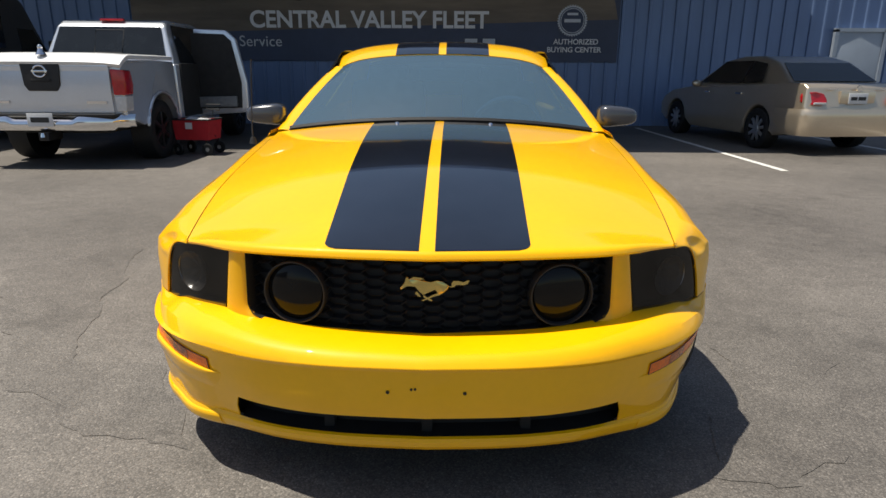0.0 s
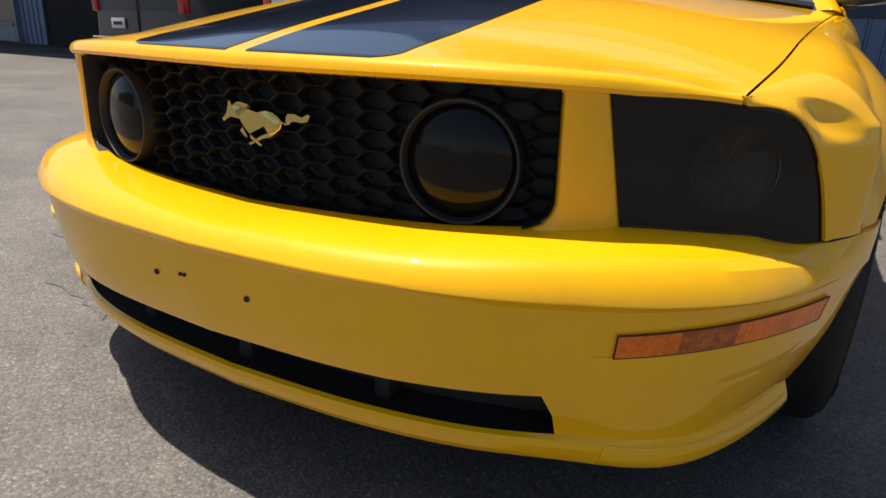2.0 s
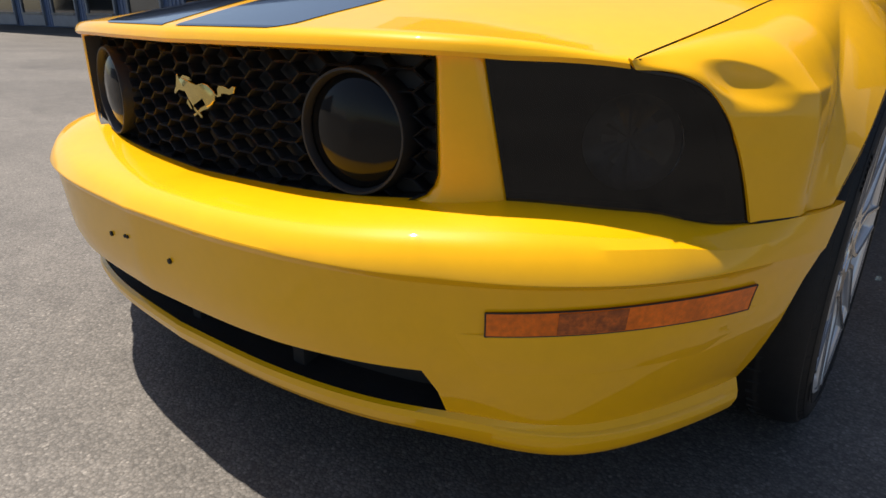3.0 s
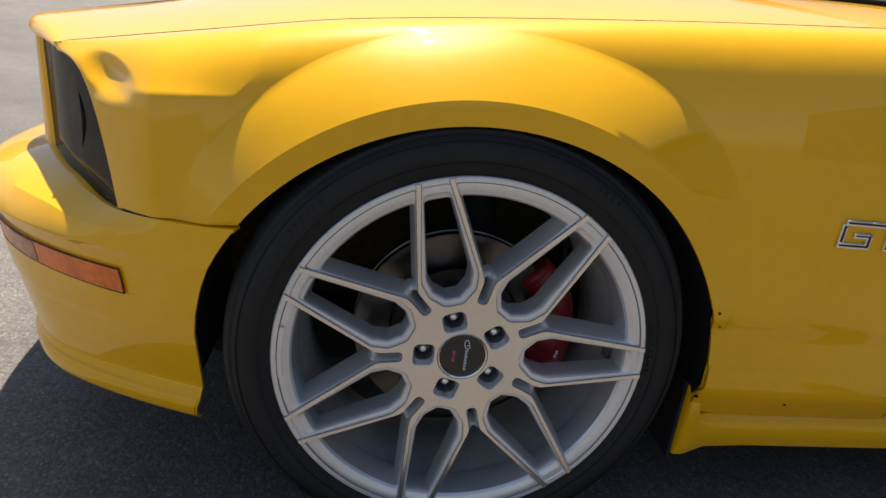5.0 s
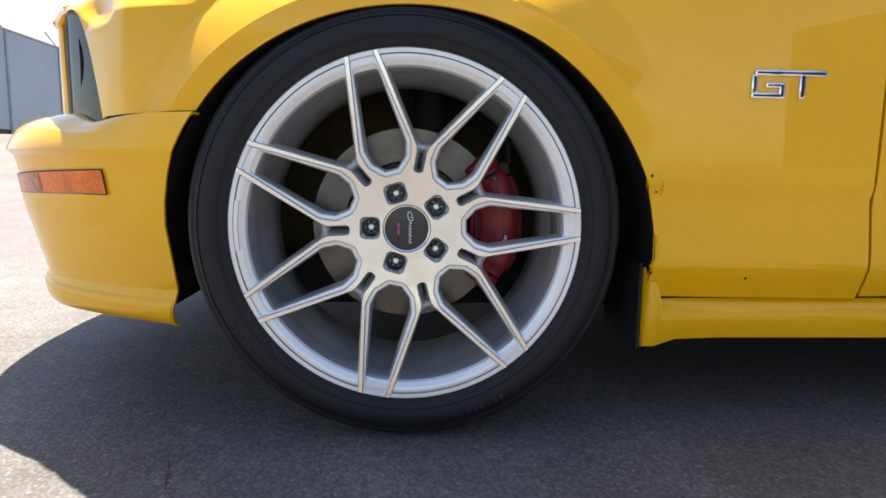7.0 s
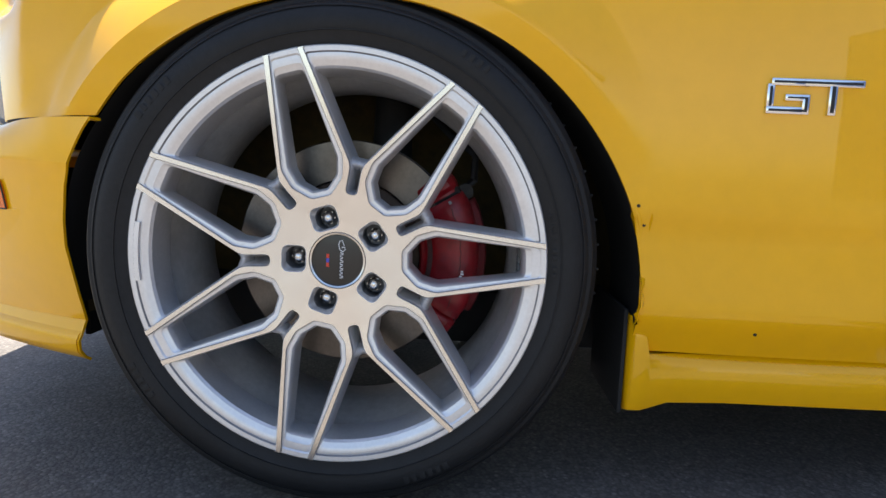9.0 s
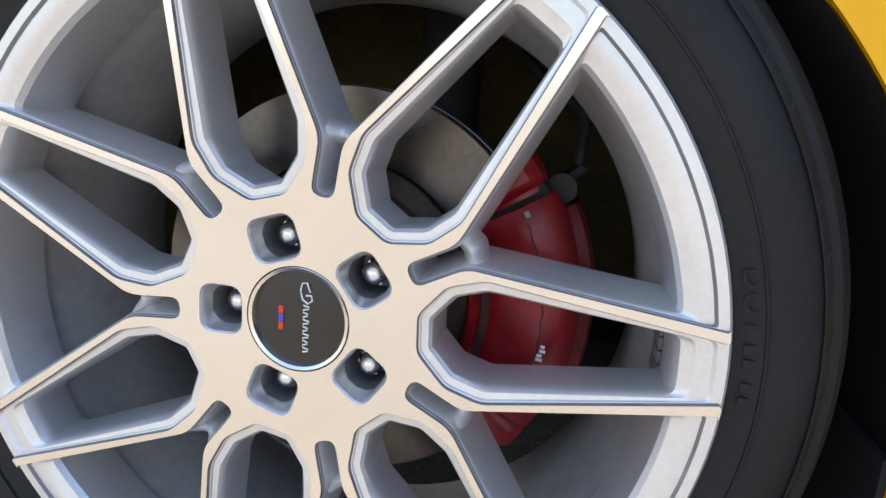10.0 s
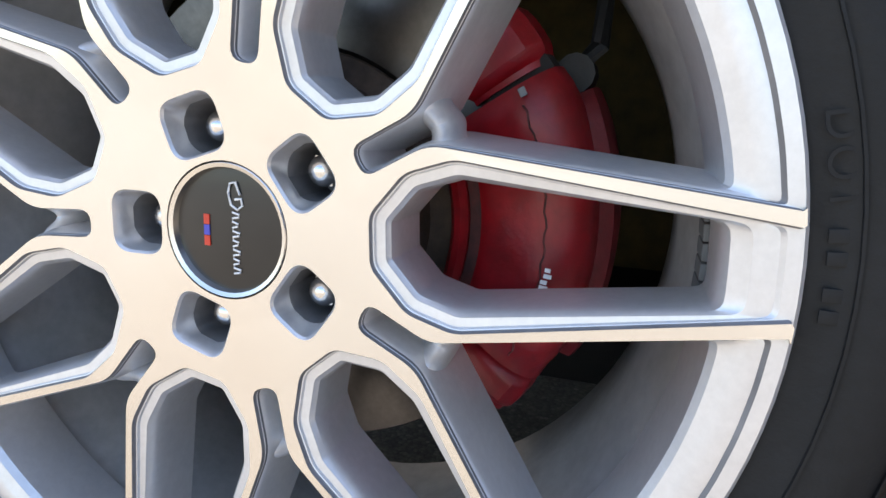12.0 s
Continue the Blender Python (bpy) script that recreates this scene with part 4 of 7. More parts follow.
def rocker(side):
    """Side skirt with a kicked-out front end."""
    bm = bmesh.new()
    ys = [1.3645, 1.368, 1.373, 1.384, 1.390, 1.397, 1.43] + [1.43 + 1.87 * k / 24 for k in range(1, 25)]
    rings = []
    for y in ys:
        s = (y - 1.39) / 1.9
        top = 0.219 + 0.012 * s
        if y < 1.385:
            top = 0.272
        elif y < 1.392:
            top = 0.250
        low = 0.143 + 0.01 * s - (0.012 if y < 1.39 else 0.012 * max(0, 1 - (y - 1.39) / 0.05))
        ox = 0.846 + (0.012 if y < 1.387 else 0.012 * max(0, 1 - (y - 1.387) / 0.05))
        ox -= 0.014 if y < 1.366 else (0.004 if y < 1.37 else 0)
        pts = [(ox - 0.09, top), (ox - 0.012, top), (ox - 0.002, top - 0.012), (ox, top - 0.03), (ox - 0.004, low + 0.03), (ox - 0.014, low + 0.006), (ox - 0.03, low), (ox - 0.10, low + 0.01)]
        rings.append([bm.verts.new((x * side, y, z)) for x, z in pts])
    n = len(rings[0])
    for a, b in zip(rings, rings[1:]):
        for k in range(n):
            bm.faces.new((a[k], a[(k + 1) % n], b[(k + 1) % n], b[k]))
    bm.faces.new(rings[0])
    bm.faces.new(rings[-1])
    part("side_skirt", bm, YELLOW, coupe)


rocker(1)
rocker(-1)


# ---- greenhouse and rear ----
def roof_half(y):
    return lerp_table(y, [(2.33, 0.600), (2.7, 0.618), (3.2, 0.60), (3.5, 0.58)])


def roof_z(y):
    return lerp_table(y, [(2.33, 1.262), (2.45, 1.305), (2.65, 1.338), (2.95, 1.352), (3.25, 1.335), (3.5, 1.29)])


def roof_point(u, v, off=0.0):
    y = 2.33 + 1.17 * v
    w = roof_half(y)
    return Vector((w * u, y - 0.03 * (1 - u * u) * (1 - v), roof_z(y) - 0.055 * abs(u) ** 2.6 - 0.034 * abs(u) ** 10 * (1 - v) + off))


roof = part("roof", solid(grid(lambda u, v: roof_point(2 * u - 1, v), 30, 24), 0.007), YELLOW, coupe)
for side in (1, -1):
    part("roof_stripe", grid(lambda u, v: roof_point(side * (0.035 + 0.40 * u), v, 0.003), 10, 24), STRIPE, roof, "black vinyl racing stripe")


def wind_point(u, v):
    """Windscreen: v from the cowl to the roof."""
    ua = abs(u)
    base = Vector((0.775 * u, 1.745 + 0.075 * ua ** 2, 0.935 - 0.055 * ua ** 2.2))
    top = roof_point(u * 0.955, 0.0) + Vector((0, 0, -0.004))
    p = base.lerp(top, v)
    p.y -= 0.03 * math.sin(math.pi * v) * (1 - ua ** 2)
    p.z += 0.03 * math.sin(math.pi * v) * (1 - 0.5 * ua ** 2)
    return p


part("windscreen", grid(lambda u, v: wind_point(2 * u - 1, v), 24, 14), GLASS, coupe, "tinted windscreen with reflected sky painted into its blue base")
bm = bmesh.new()
tube(bm, [wind_point(-0.97 + 1.94 * k / 20, 0.012) + Vector((0, -0.012, 0.004)) for k in range(21)], 0.014, 6)
part("cowl_trim", bm, BLACK_PLASTIC, coupe)

for side in (1, -1):
    def pill(u, v):
        a = wind_point(side * 0.985, v)
        b = Vector((side * (0.838 - 0.2 * v), a.y + 0.03 + 0.03 * v, a.z - 0.012 + 0.0 * v))
        mid = (a + b) / 2 + Vector((side * 0.02, -0.015, 0.018))
        w = [(1 - u) ** 2, 2 * u * (1 - u), u * u]
        return a * w[0] + mid * w[1] + b * w[2]
    part("windscreen_pillar", solid(grid(pill, 8, 20), 0.02), YELLOW, coupe)
    # side window
    def sw(u, v):
        y = 1.90 + (3.05 - 1.90) * u
        top_y = 2.36 + (3.20 - 2.36) * u
        zb = belt(y) - 0.004
        bx = side * (side_x(y) - 0.065)
        tx = side * (roof_half(top_y) + 0.0)
        zt = roof_z(top_y) - 0.052
        return Vector((bx + (tx - bx) * v ** 0.9, y + (top_y - y) * v, zb + (zt - zb) * v))
    part("side_window", grid(sw, 20, 10), DARK_GLASS, coupe, "dark tinted side window")

    def cp(u, v):
        y = 3.05 + (3.95 - 3.05) * u
        top_y = 3.20 + (3.52 - 3.20) * u
        bx, tx = side * (side_x(y) - 0.06 - 0.10 * u), side * (roof_half(top_y))
        zb, zt = belt(y) - 0.004, roof_z(top_y) - 0.052
        return Vector((bx + (tx - bx) * v, y + (top_y - y) * v, zb + (zt - zb) * v))
    part("rear_pillar", solid(grid(cp, 12, 10), 0.02), YELLOW, coupe)

    # shoulder between the door top and the glass
    def sh(u, v):
        y = 1.72 + (4.5 - 1.72) * u
        a = Vector((side * body_x(y, belt(y), -9), y, belt(y)))
        b = Vector((side * (side_x(y) - 0.075 - 0.09 * max(0, u - 0.5)), y, belt(y) + 0.012))
        return a.lerp(b, v)
    part("door_shoulder", grid(sh, 40, 2), YELLOW, coupe)

    # mirror
    bm = bmesh.new()
    bmesh.ops.create_uvsphere(bm, u_segments=24, v_segments=16, radius=1, matrix=Matrix.Translation((side * 0.90, 1.93, 0.955)))
    for v in bm.verts:
        d = v.co - Vector((side * 0.90, 1.93, 0.955))
        d = Vector([math.copysign(abs(c) ** 0.55, c) for c in d])
        v.co = Vector((side * 0.90, 1.93, 0.955)) + Vector((d.x * 0.098, d.y * 0.07, d.z * (0.050 - 0.010 * side * d.x)))
    mir = part("door_mirror", bm, GREY_PAINT, coupe, "grey painted door mirror")
    bm = bmesh.new()
    box(bm, (side * 0.83, 1.95, 0.915), (0.09, 0.07, 0.035), 0.01)
    part("mirror_foot", bm, BLACK_PLASTIC, mir)

# rear window, trunk, tail
def rear_w(u, v):
    x = (2 * u - 1)
    a = roof_point(x * 0.95, 1.0)
    b = Vector((0.66 * x, 4.02 + 0.05 * (1 - x * x), 0.985))
    p = a.lerp(b, v)
    p.z += 0.03 * math.sin(math.pi * v)
    return p


part("rear_window", grid(rear_w, 16, 10), DARK_GLASS, coupe)


def trunk(u, v):
    x = (2 * u - 1)
    y = 4.02 + (4.62 - 4.02) * v + 0.05 * (1 - x * x)
    return Vector((x * (0.72 - 0.02 * v), y, 0.985 + 0.02 * v - 0.02 * abs(x) ** 3))


part("trunk_lid", solid(grid(trunk, 16, 10), 0.01), YELLOW, coupe)


def tail(u, v):
    x = (2 * u - 1)
    z = 0.25 + 0.74 * v
    bulge = lerp_table(z, [(0.25, 4.60), (0.45, 4.71), (0.55, 4.72), (0.62, 4.68), (0.99, 4.66)])
    ax = abs(x)
    return Vector((math.copysign(0.86 * ax ** 0.9, x), bulge - 0.17 * max(0, ax - 0.6) ** 1.5 / 0.25, z))


part("rear_bumper", grid(tail, 30, 24), YELLOW, coupe)
for side in (1, -1):
    for k in range(3):
        bm = bmesh.new()
        box(bm, (side * (0.48 + 0.1 * k), 4.67 - 0.03 * k, 0.80), (0.085, 0.03, 0.15), 0.01)
        part("tail_lamp", bm, material("red_tail_lens", (0.35, 0.01, 0.01), 0.15, 0, 0.1, 20), coupe)
# underbody and inner shell
bm = boxes(((0, 2.5, 0.20), (1.20, 3.9, 0.10)), ((0, 2.36, 0.205), (1.64, 1.84, 0.07)), ((0, 0.62, 0.45), (0.86, 0.50, 0.4)), bevel=0.02)
part("underbody", bm, DARK_VOID, coupe)


def dash(u, v):
    x = (2 * u - 1)
    p = wind_point(x * 0.93, 0.05 + 0.0 * v)
    return Vector((p.x, p.y + 0.03 + 0.42 * v, p.z - 0.035 + 0.03 * math.sin(math.pi * v) - 0.05 * v + 0.035 * v * math.exp(-((p.x - 0.36) / 0.2) ** 2)))


part("dashboard", solid(grid(dash, 24, 10), 0.03), CABIN, coupe)


def cowl(u, v):
    x = (2 * u - 1)
    a, b = hood_point(x, 1.0) + Vector((0, -0.01, -0.012)), wind_point(x * 0.985, 0.0) + Vector((0, 0.012, -0.006))
    return a.lerp(b, v)


part("cowl_panel", solid(grid(cowl, 40, 4), 0.012), BLACK_PLASTIC, coupe, "black plastic cowl panel under the windscreen")
bm = bmesh.new()
box(bm, (0, 2.75, 0.42), (1.4, 1.7, 0.1), 0.03)
part("cabin_floor", bm, DARK_VOID, coupe)
for side in (1, -1):
    bm = bmesh.new()
    box(bm, (side * 0.36, 2.55, 0.58), (0.5, 0.5, 0.18), 0.06)
    box(bm, (side * 0.36, 2.82, 0.84), (0.48, 0.16, 0.56), 0.06, pose(0, 0, 0, -14))
    box(bm, (side * 0.36, 2.90, 1.13), (0.26, 0.10, 0.16), 0.04)
    part("seat", bm, CABIN, coupe)
bm = bmesh.new()
m = pose(0.36, 2.16, 0.875, -62, 0, 0)
pts = [m @ Vector((0.18 * math.sin(2 * math.pi * k / 32), 0.18 * math.cos(2 * math.pi * k / 32), 0)) for k in range(33)]
tube(bm, pts, 0.014, 8)
tube(bm, [m @ Vector((-0.17, 0, 0)), m @ Vector((0, 0, -0.03)), m @ Vector((0.17, 0, 0))], 0.016, 6)
part("steering_wheel", bm, CABIN, coupe)
bm = bmesh.new()
box(bm, (0, 2.26, 1.155), (0.25, 0.03, 0.065), 0.014, pose(0, 0, 0, 12))
tube(bm, [(0, 2.27, 1.16), (0, 2.29, 1.22)], 0.010, 8)
part("rear_view_mirror", bm, BLACK_PLASTIC, coupe, "black rear-view mirror behind the windscreen")
bm = bmesh.new()
tube(bm, [(-0.86, 1.55, 0.86), (-0.865, 1.56, 0.90), (-0.865, 1.62, 1.22)], 0.003, 6)
cyl(bm, (-0.86, 1.55, 0.858), 0.018, 0.03, 'Z', 16, 0.01)
part("antenna", bm, BLACK_PLASTIC, coupe)

# screw holes left by a number plate bracket, fender letters, grime dots
for x, z in ((-0.088, 0.382), (0.092, 0.381), (-0.028, 0.392), (-0.018, 0.393)):
    p, n = skin_at(x, z)
    bm = bmesh.new()
    r = 0.0045 if abs(x) > 0.05 else 0.003
    cyl(bm, (0, 0, 0), r, 0.004, 'Z', 12)
    bm.transform(Matrix.Translation(p + n * 0.001) @ n.to_track_quat('Z', 'Y').to_matrix().to_4x4())
    part("bracket_hole", bm, DARK_VOID, bumper, "small dark screw hole")
for y, z in ((1.353, 0.425), (1.364, 0.400), (1.525, 0.26)):
    bm = cyl(bmesh.new(), (body_x(y, z, WY), y, z), 0.0022, 0.003, 'X', 8)
    part("paint_chip", bm, DARK_VOID, coupe)


def fender_letters(side):
    """Outlined trim letters: a chrome shape with a dark inlay."""
    badge = thing("fender_badge", "", "")
    badge.parent = coupe
    strokes = {"letter_g": [(0.0, 0.006, 0.009, 0.036), (0.0, 0.0, 0.052, 0.009), (0.004, 0.034, 0.052, 0.043), (0.043, 0.0, 0.052, 0.024), (0.022, 0.016, 0.052, 0.024)],
               "letter_t": [(0.044, 0.034, 0.116, 0.043), (0.074, 0.0, 0.084, 0.038)]}
    for name, items in strokes.items():
        bm, dark = bmesh.new(), bmesh.new()
        for y0, z0, y1, z1 in items:
            y, z = 1.494 + (y0 + y1) / 2, 0.5455 + (z0 + z1) / 2
            x = body_x(y, z, WY)
            box(bm, (side * (x + 0.001), y, z), (0.008, y1 - y0, z1 - z0), 0.0012)
            box(dark, (side * (x + 0.0052), y, z), (0.0016, max(y1 - y0 - 0.0062, 0.002), max(z1 - z0 - 0.0062, 0.002)))
        g = part(name, bm, CHROME, badge, "chrome trim letter with dark inlay")
        part("inlay", dark, BLACK_PLASTIC, g)


fender_letters(1)
fender_letters(-1)

# ---- wheels ----
LIP = 0.914            # outer face of the spoke tips
SPLIT = 360 / 7
FIRST = -15.1          # direction of the first twin window, clockwise from the top


def face_x(r):
    """Depth of the machined face: dished towards the centre."""
    return lerp_table(r, [(0.0, -0.016), (0.05, -0.0150), (0.09, -0.0122), (0.13, -0.0078), (0.20, -0.0030), (0.268, 0.0)])


def sector(pts, ang):
    """Outline given along (outwards, sideways) turned to a direction clockwise from the top; returns (y, z)."""
    a = math.radians(ang)
    return [(p * math.sin(a) + q * math.cos(a), p * math.cos(a) - q * math.sin(a)) for p, q in pts]


def rounded(pts, r, seg=4):
    """Rounds the corners of a closed outline."""
    out = []
    n = len(pts)
    for k in range(n):
        p, a, b = Vector(pts[k]), Vector(pts[k - 1]), Vector(pts[(k + 1) % n])
        da, db = (a - p), (b - p)
        rr = min(r, da.length * 0.45, db.length * 0.45)
        s, e = p + da.normalized() * rr, p + db.normalized() * rr
        for j in range(seg + 1):
            t = j / seg
            out.append(tuple(s * (1 - t) ** 2 + p * 2 * t * (1 - t) + e * t * t))
    return out


def inset(pts, d):
    """Moves a closed outline inwards by d."""
    n = len(pts)
    area = sum(pts[k][0] * pts[(k + 1) % n][1] - pts[(k + 1) % n][0] * pts[k][1] for k in range(n))
    s = 1 if area > 0 else -1
    out = []
    for k in range(n):
        a, p, b = Vector(pts[k - 1]), Vector(pts[k]), Vector(pts[(k + 1) % n])
        t = ((p - a).normalized() + (b - p).normalized())
        t = t.normalized() if t.length > 1e-6 else (b - p).normalized()
        out.append((p.x - s * t.y * d, p.y + s * t.x * d))
    return out


def wheel_face():
    """Machined face with all its openings, shelves and walls, level by level."""
    tip = math.radians(SPLIT / 2 - 5.55)

    def twin(k, end, corner, shelf=0.0, more=0.0):
        base = [(0.0836, 0.0130), (0.1028, 0.0338), (0.1275, 0.0407), (end, 0.0192 + 0.163 * (0.2625 - end)), (end + 0.0004, 0.0),
                (end, -0.0192 - 0.163 * (0.2625 - end)), (0.1275, -0.0407), (0.1028, -0.0338), (0.0836, -0.0130)]
        out = []
        for i in range(9):
            c = corner if i in (3, 5) else 0.005
            out.append((base[i], c))
        pts = []
        for i in range(9):
            p, a, b = Vector(base[i]), Vector(base[i - 1]), Vector(base[(i + 1) % 9])
            da, db = a - p, b - p
            rr = min(out[i][1], da.length * 0.45, db.length * 0.45)
            st, en = p + da.normalized() * rr, p + db.normalized() * rr
            for j in range(5):
                t = j / 4
                pts.append(tuple(st * (1 - t) ** 2 + p * 2 * t * (1 - t) + en * t * t))
        wide, thin = inset(pts, shelf + more), inset(pts, shelf * 0.42 + more)
        res = []
        for p, w, n in zip(pts, wide, thin):
            f = min(max((p[0] - 0.12) / 0.115, 0), 1)
            res.append((w[0] + (n[0] - w[0]) * f, w[1] + (n[1] - w[1]) * f))
        return sector(res, FIRST + k * SPLIT)

    def vee(k, end, corner, d):
        pts = [(0.0868, 0.0080), (0.124, 0.0080)]
        # the corners stay on the straight flanks of the arms
        flank = Vector((0.2628 * math.cos(tip), 0.2628 * math.sin(tip))) - Vector((0.124, 0.0080))
        f = (end - 0.124) / (0.2628 - 0.124)
        c = Vector((0.124, 0.0080)) + flank * f
        half = math.atan2(c.y, c.x)
        arc = [(end * math.cos(half * t), end * math.sin(half * t)) for t in (1, 0.75, 0.5, 0.25, 0, -0.25, -0.5, -0.75, -1)]
        pts += arc + [(0.124, -0.0080), (0.0868, -0.0080)]
        n = len(pts)
        out = []
        for i in range(n):
            p, a, b = Vector(pts[i]), Vector(pts[i - 1]), Vector(pts[(i + 1) % n])
            da, db = a - p, b - p
            rr = min(corner if i in (2, 10) else 0.0076, da.length * 0.45, db.length * 0.45)
            st, en = p + da.normalized() * rr, p + db.normalized() * rr
            for j in range(5):
                t = j / 4
                out.append(tuple(st * (1 - t) ** 2 + p * 2 * t * (1 - t) + en * t * t))
        return sector(inset(out, d), FIRST + (k + 0.5) * SPLIT)

    holes = []                                # each: list of (outline, depth below the face, material)
    for k in range(7):
        # material 2 paints shade into the steps beside the arms and in the grooves
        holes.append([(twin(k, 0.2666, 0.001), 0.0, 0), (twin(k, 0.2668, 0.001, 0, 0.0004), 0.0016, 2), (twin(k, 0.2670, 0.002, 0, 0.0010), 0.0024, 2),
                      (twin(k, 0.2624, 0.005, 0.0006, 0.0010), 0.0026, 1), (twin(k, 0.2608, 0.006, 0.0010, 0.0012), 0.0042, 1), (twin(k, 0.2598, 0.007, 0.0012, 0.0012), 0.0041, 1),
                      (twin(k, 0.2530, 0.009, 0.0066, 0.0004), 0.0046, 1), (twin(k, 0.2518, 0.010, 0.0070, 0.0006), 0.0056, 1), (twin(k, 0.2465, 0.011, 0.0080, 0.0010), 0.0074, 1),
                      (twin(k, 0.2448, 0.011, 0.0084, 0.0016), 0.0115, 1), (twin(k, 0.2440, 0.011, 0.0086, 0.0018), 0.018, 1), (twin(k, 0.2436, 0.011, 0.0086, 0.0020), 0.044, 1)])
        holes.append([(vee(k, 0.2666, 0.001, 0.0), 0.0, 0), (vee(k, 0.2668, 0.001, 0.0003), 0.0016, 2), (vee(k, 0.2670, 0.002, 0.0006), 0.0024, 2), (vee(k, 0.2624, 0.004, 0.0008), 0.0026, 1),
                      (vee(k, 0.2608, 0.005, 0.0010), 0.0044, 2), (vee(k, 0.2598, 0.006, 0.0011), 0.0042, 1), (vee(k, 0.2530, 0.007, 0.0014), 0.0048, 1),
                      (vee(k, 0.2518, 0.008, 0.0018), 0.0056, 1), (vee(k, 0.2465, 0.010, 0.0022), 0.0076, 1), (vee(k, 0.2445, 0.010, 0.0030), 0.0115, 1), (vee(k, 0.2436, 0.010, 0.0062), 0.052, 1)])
    for k in range(5):
        a = -90 + 72 * k
        lug = [(0.0565 + 0.0238 * math.cos(math.radians(b)), 0.0238 * math.sin(math.radians(b))) for b in (132, 48, -48, -132)]
        pts = rounded(lug, 0.011, 8)
        bore = [(0.056 + 0.0150 * math.cos(math.atan2(q, p - 0.056)), 0.0150 * math.sin(math.atan2(q, p - 0.056))) for p, q in pts]
        mid = [((p + 2 * u) / 3, (q + 2 * v) / 3) for (p, q), (u, v) in zip(inset(pts, 0.002), bore)]
        # the bore wall gets the same shade grey for depth
        holes.append([(sector(pts, a), 0.0, 0), (sector(inset(pts, 0.0012), a), 0.0016, 1), (sector(inset(pts, 0.0022), a), 0.0065, 1),
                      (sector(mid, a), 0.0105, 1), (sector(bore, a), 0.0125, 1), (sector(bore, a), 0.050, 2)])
    bm = bmesh.new()
    edges = []
    rim = [(0.2674 * math.sin(2 * math.pi * k / 504), 0.2674 * math.cos(2 * math.pi * k / 504)) for k in range(504)]
    cap = [(0.0372 * math.sin(2 * math.pi * k / 40), 0.0372 * math.cos(2 * math.pi * k / 40)) for k in range(40)]

    def loop(pts, x=0.0):
        vs = [bm.verts.new((x, y, z)) for y, z in pts]
        return vs, [bm.edges.new((vs[j], vs[(j + 1) % len(vs)])) for j in range(len(vs))]
    rings = []
    for pts in [rim, cap] + [h[0][0] for h in holes]:
        vs, es = loop(pts)
        edges += es
        rings.append(vs)
    bmesh.ops.triangle_fill(bm, use_beauty=True, use_dissolve=False, edges=edges, normal=(1, 0, 0))
    bmesh.ops.triangulate(bm, faces=bm.faces)
    # only the arms reach the edge; between them the lip lies lower
    loose = []
    for f in bm.faces:
        c = f.calc_center_median()
        off = abs((math.degrees(math.atan2(c.y, c.z)) - FIRST + SPLIT / 2) % SPLIT - SPLIT / 2)
        if math.hypot(c.y, c.z) > 0.2664 and abs(off - 4.86) > 0.62:
            loose.append(f)
    bmesh.ops.delete(bm, geom=loose, context='FACES_ONLY')
    low = {}
    for a, b in zip(rings[0], rings[0][1:] + rings[0][:1]):
        if a.link_faces and b.link_faces and set(a.link_faces) & set(b.link_faces):
            for v in (a, b):
                if v not in low:
                    low[v] = bm.verts.new((-0.005, v.co.y, v.co.z))
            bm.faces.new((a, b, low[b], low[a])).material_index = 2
    for ring, levels in zip(rings[2:], holes):
        lvl = [ring] + [[bm.verts.new((-d, y, z)) for y, z in q] for q, d, _ in levels[1:]]
        for i, (u, w) in enumerate(zip(lvl, lvl[1:])):
            for j in range(len(u)):
                if i < 2 and min(math.hypot(u[k].co.y, u[k].co.z) for k in (j, (j + 1) % len(u))) > 0.2655:
                    continue                  # open towards the lip
                f = bm.faces.new((u[j], u[(j + 1) % len(u)], w[(j + 1) % len(u)], w[j]))
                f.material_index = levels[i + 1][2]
    bmesh.ops.delete(bm, geom=[v for v in bm.verts if not v.link_faces], context='VERTS')
    for v in bm.verts:
        r = math.hypot(v.co.y, v.co.z)
        v.co.x += face_x(r)
    return bm


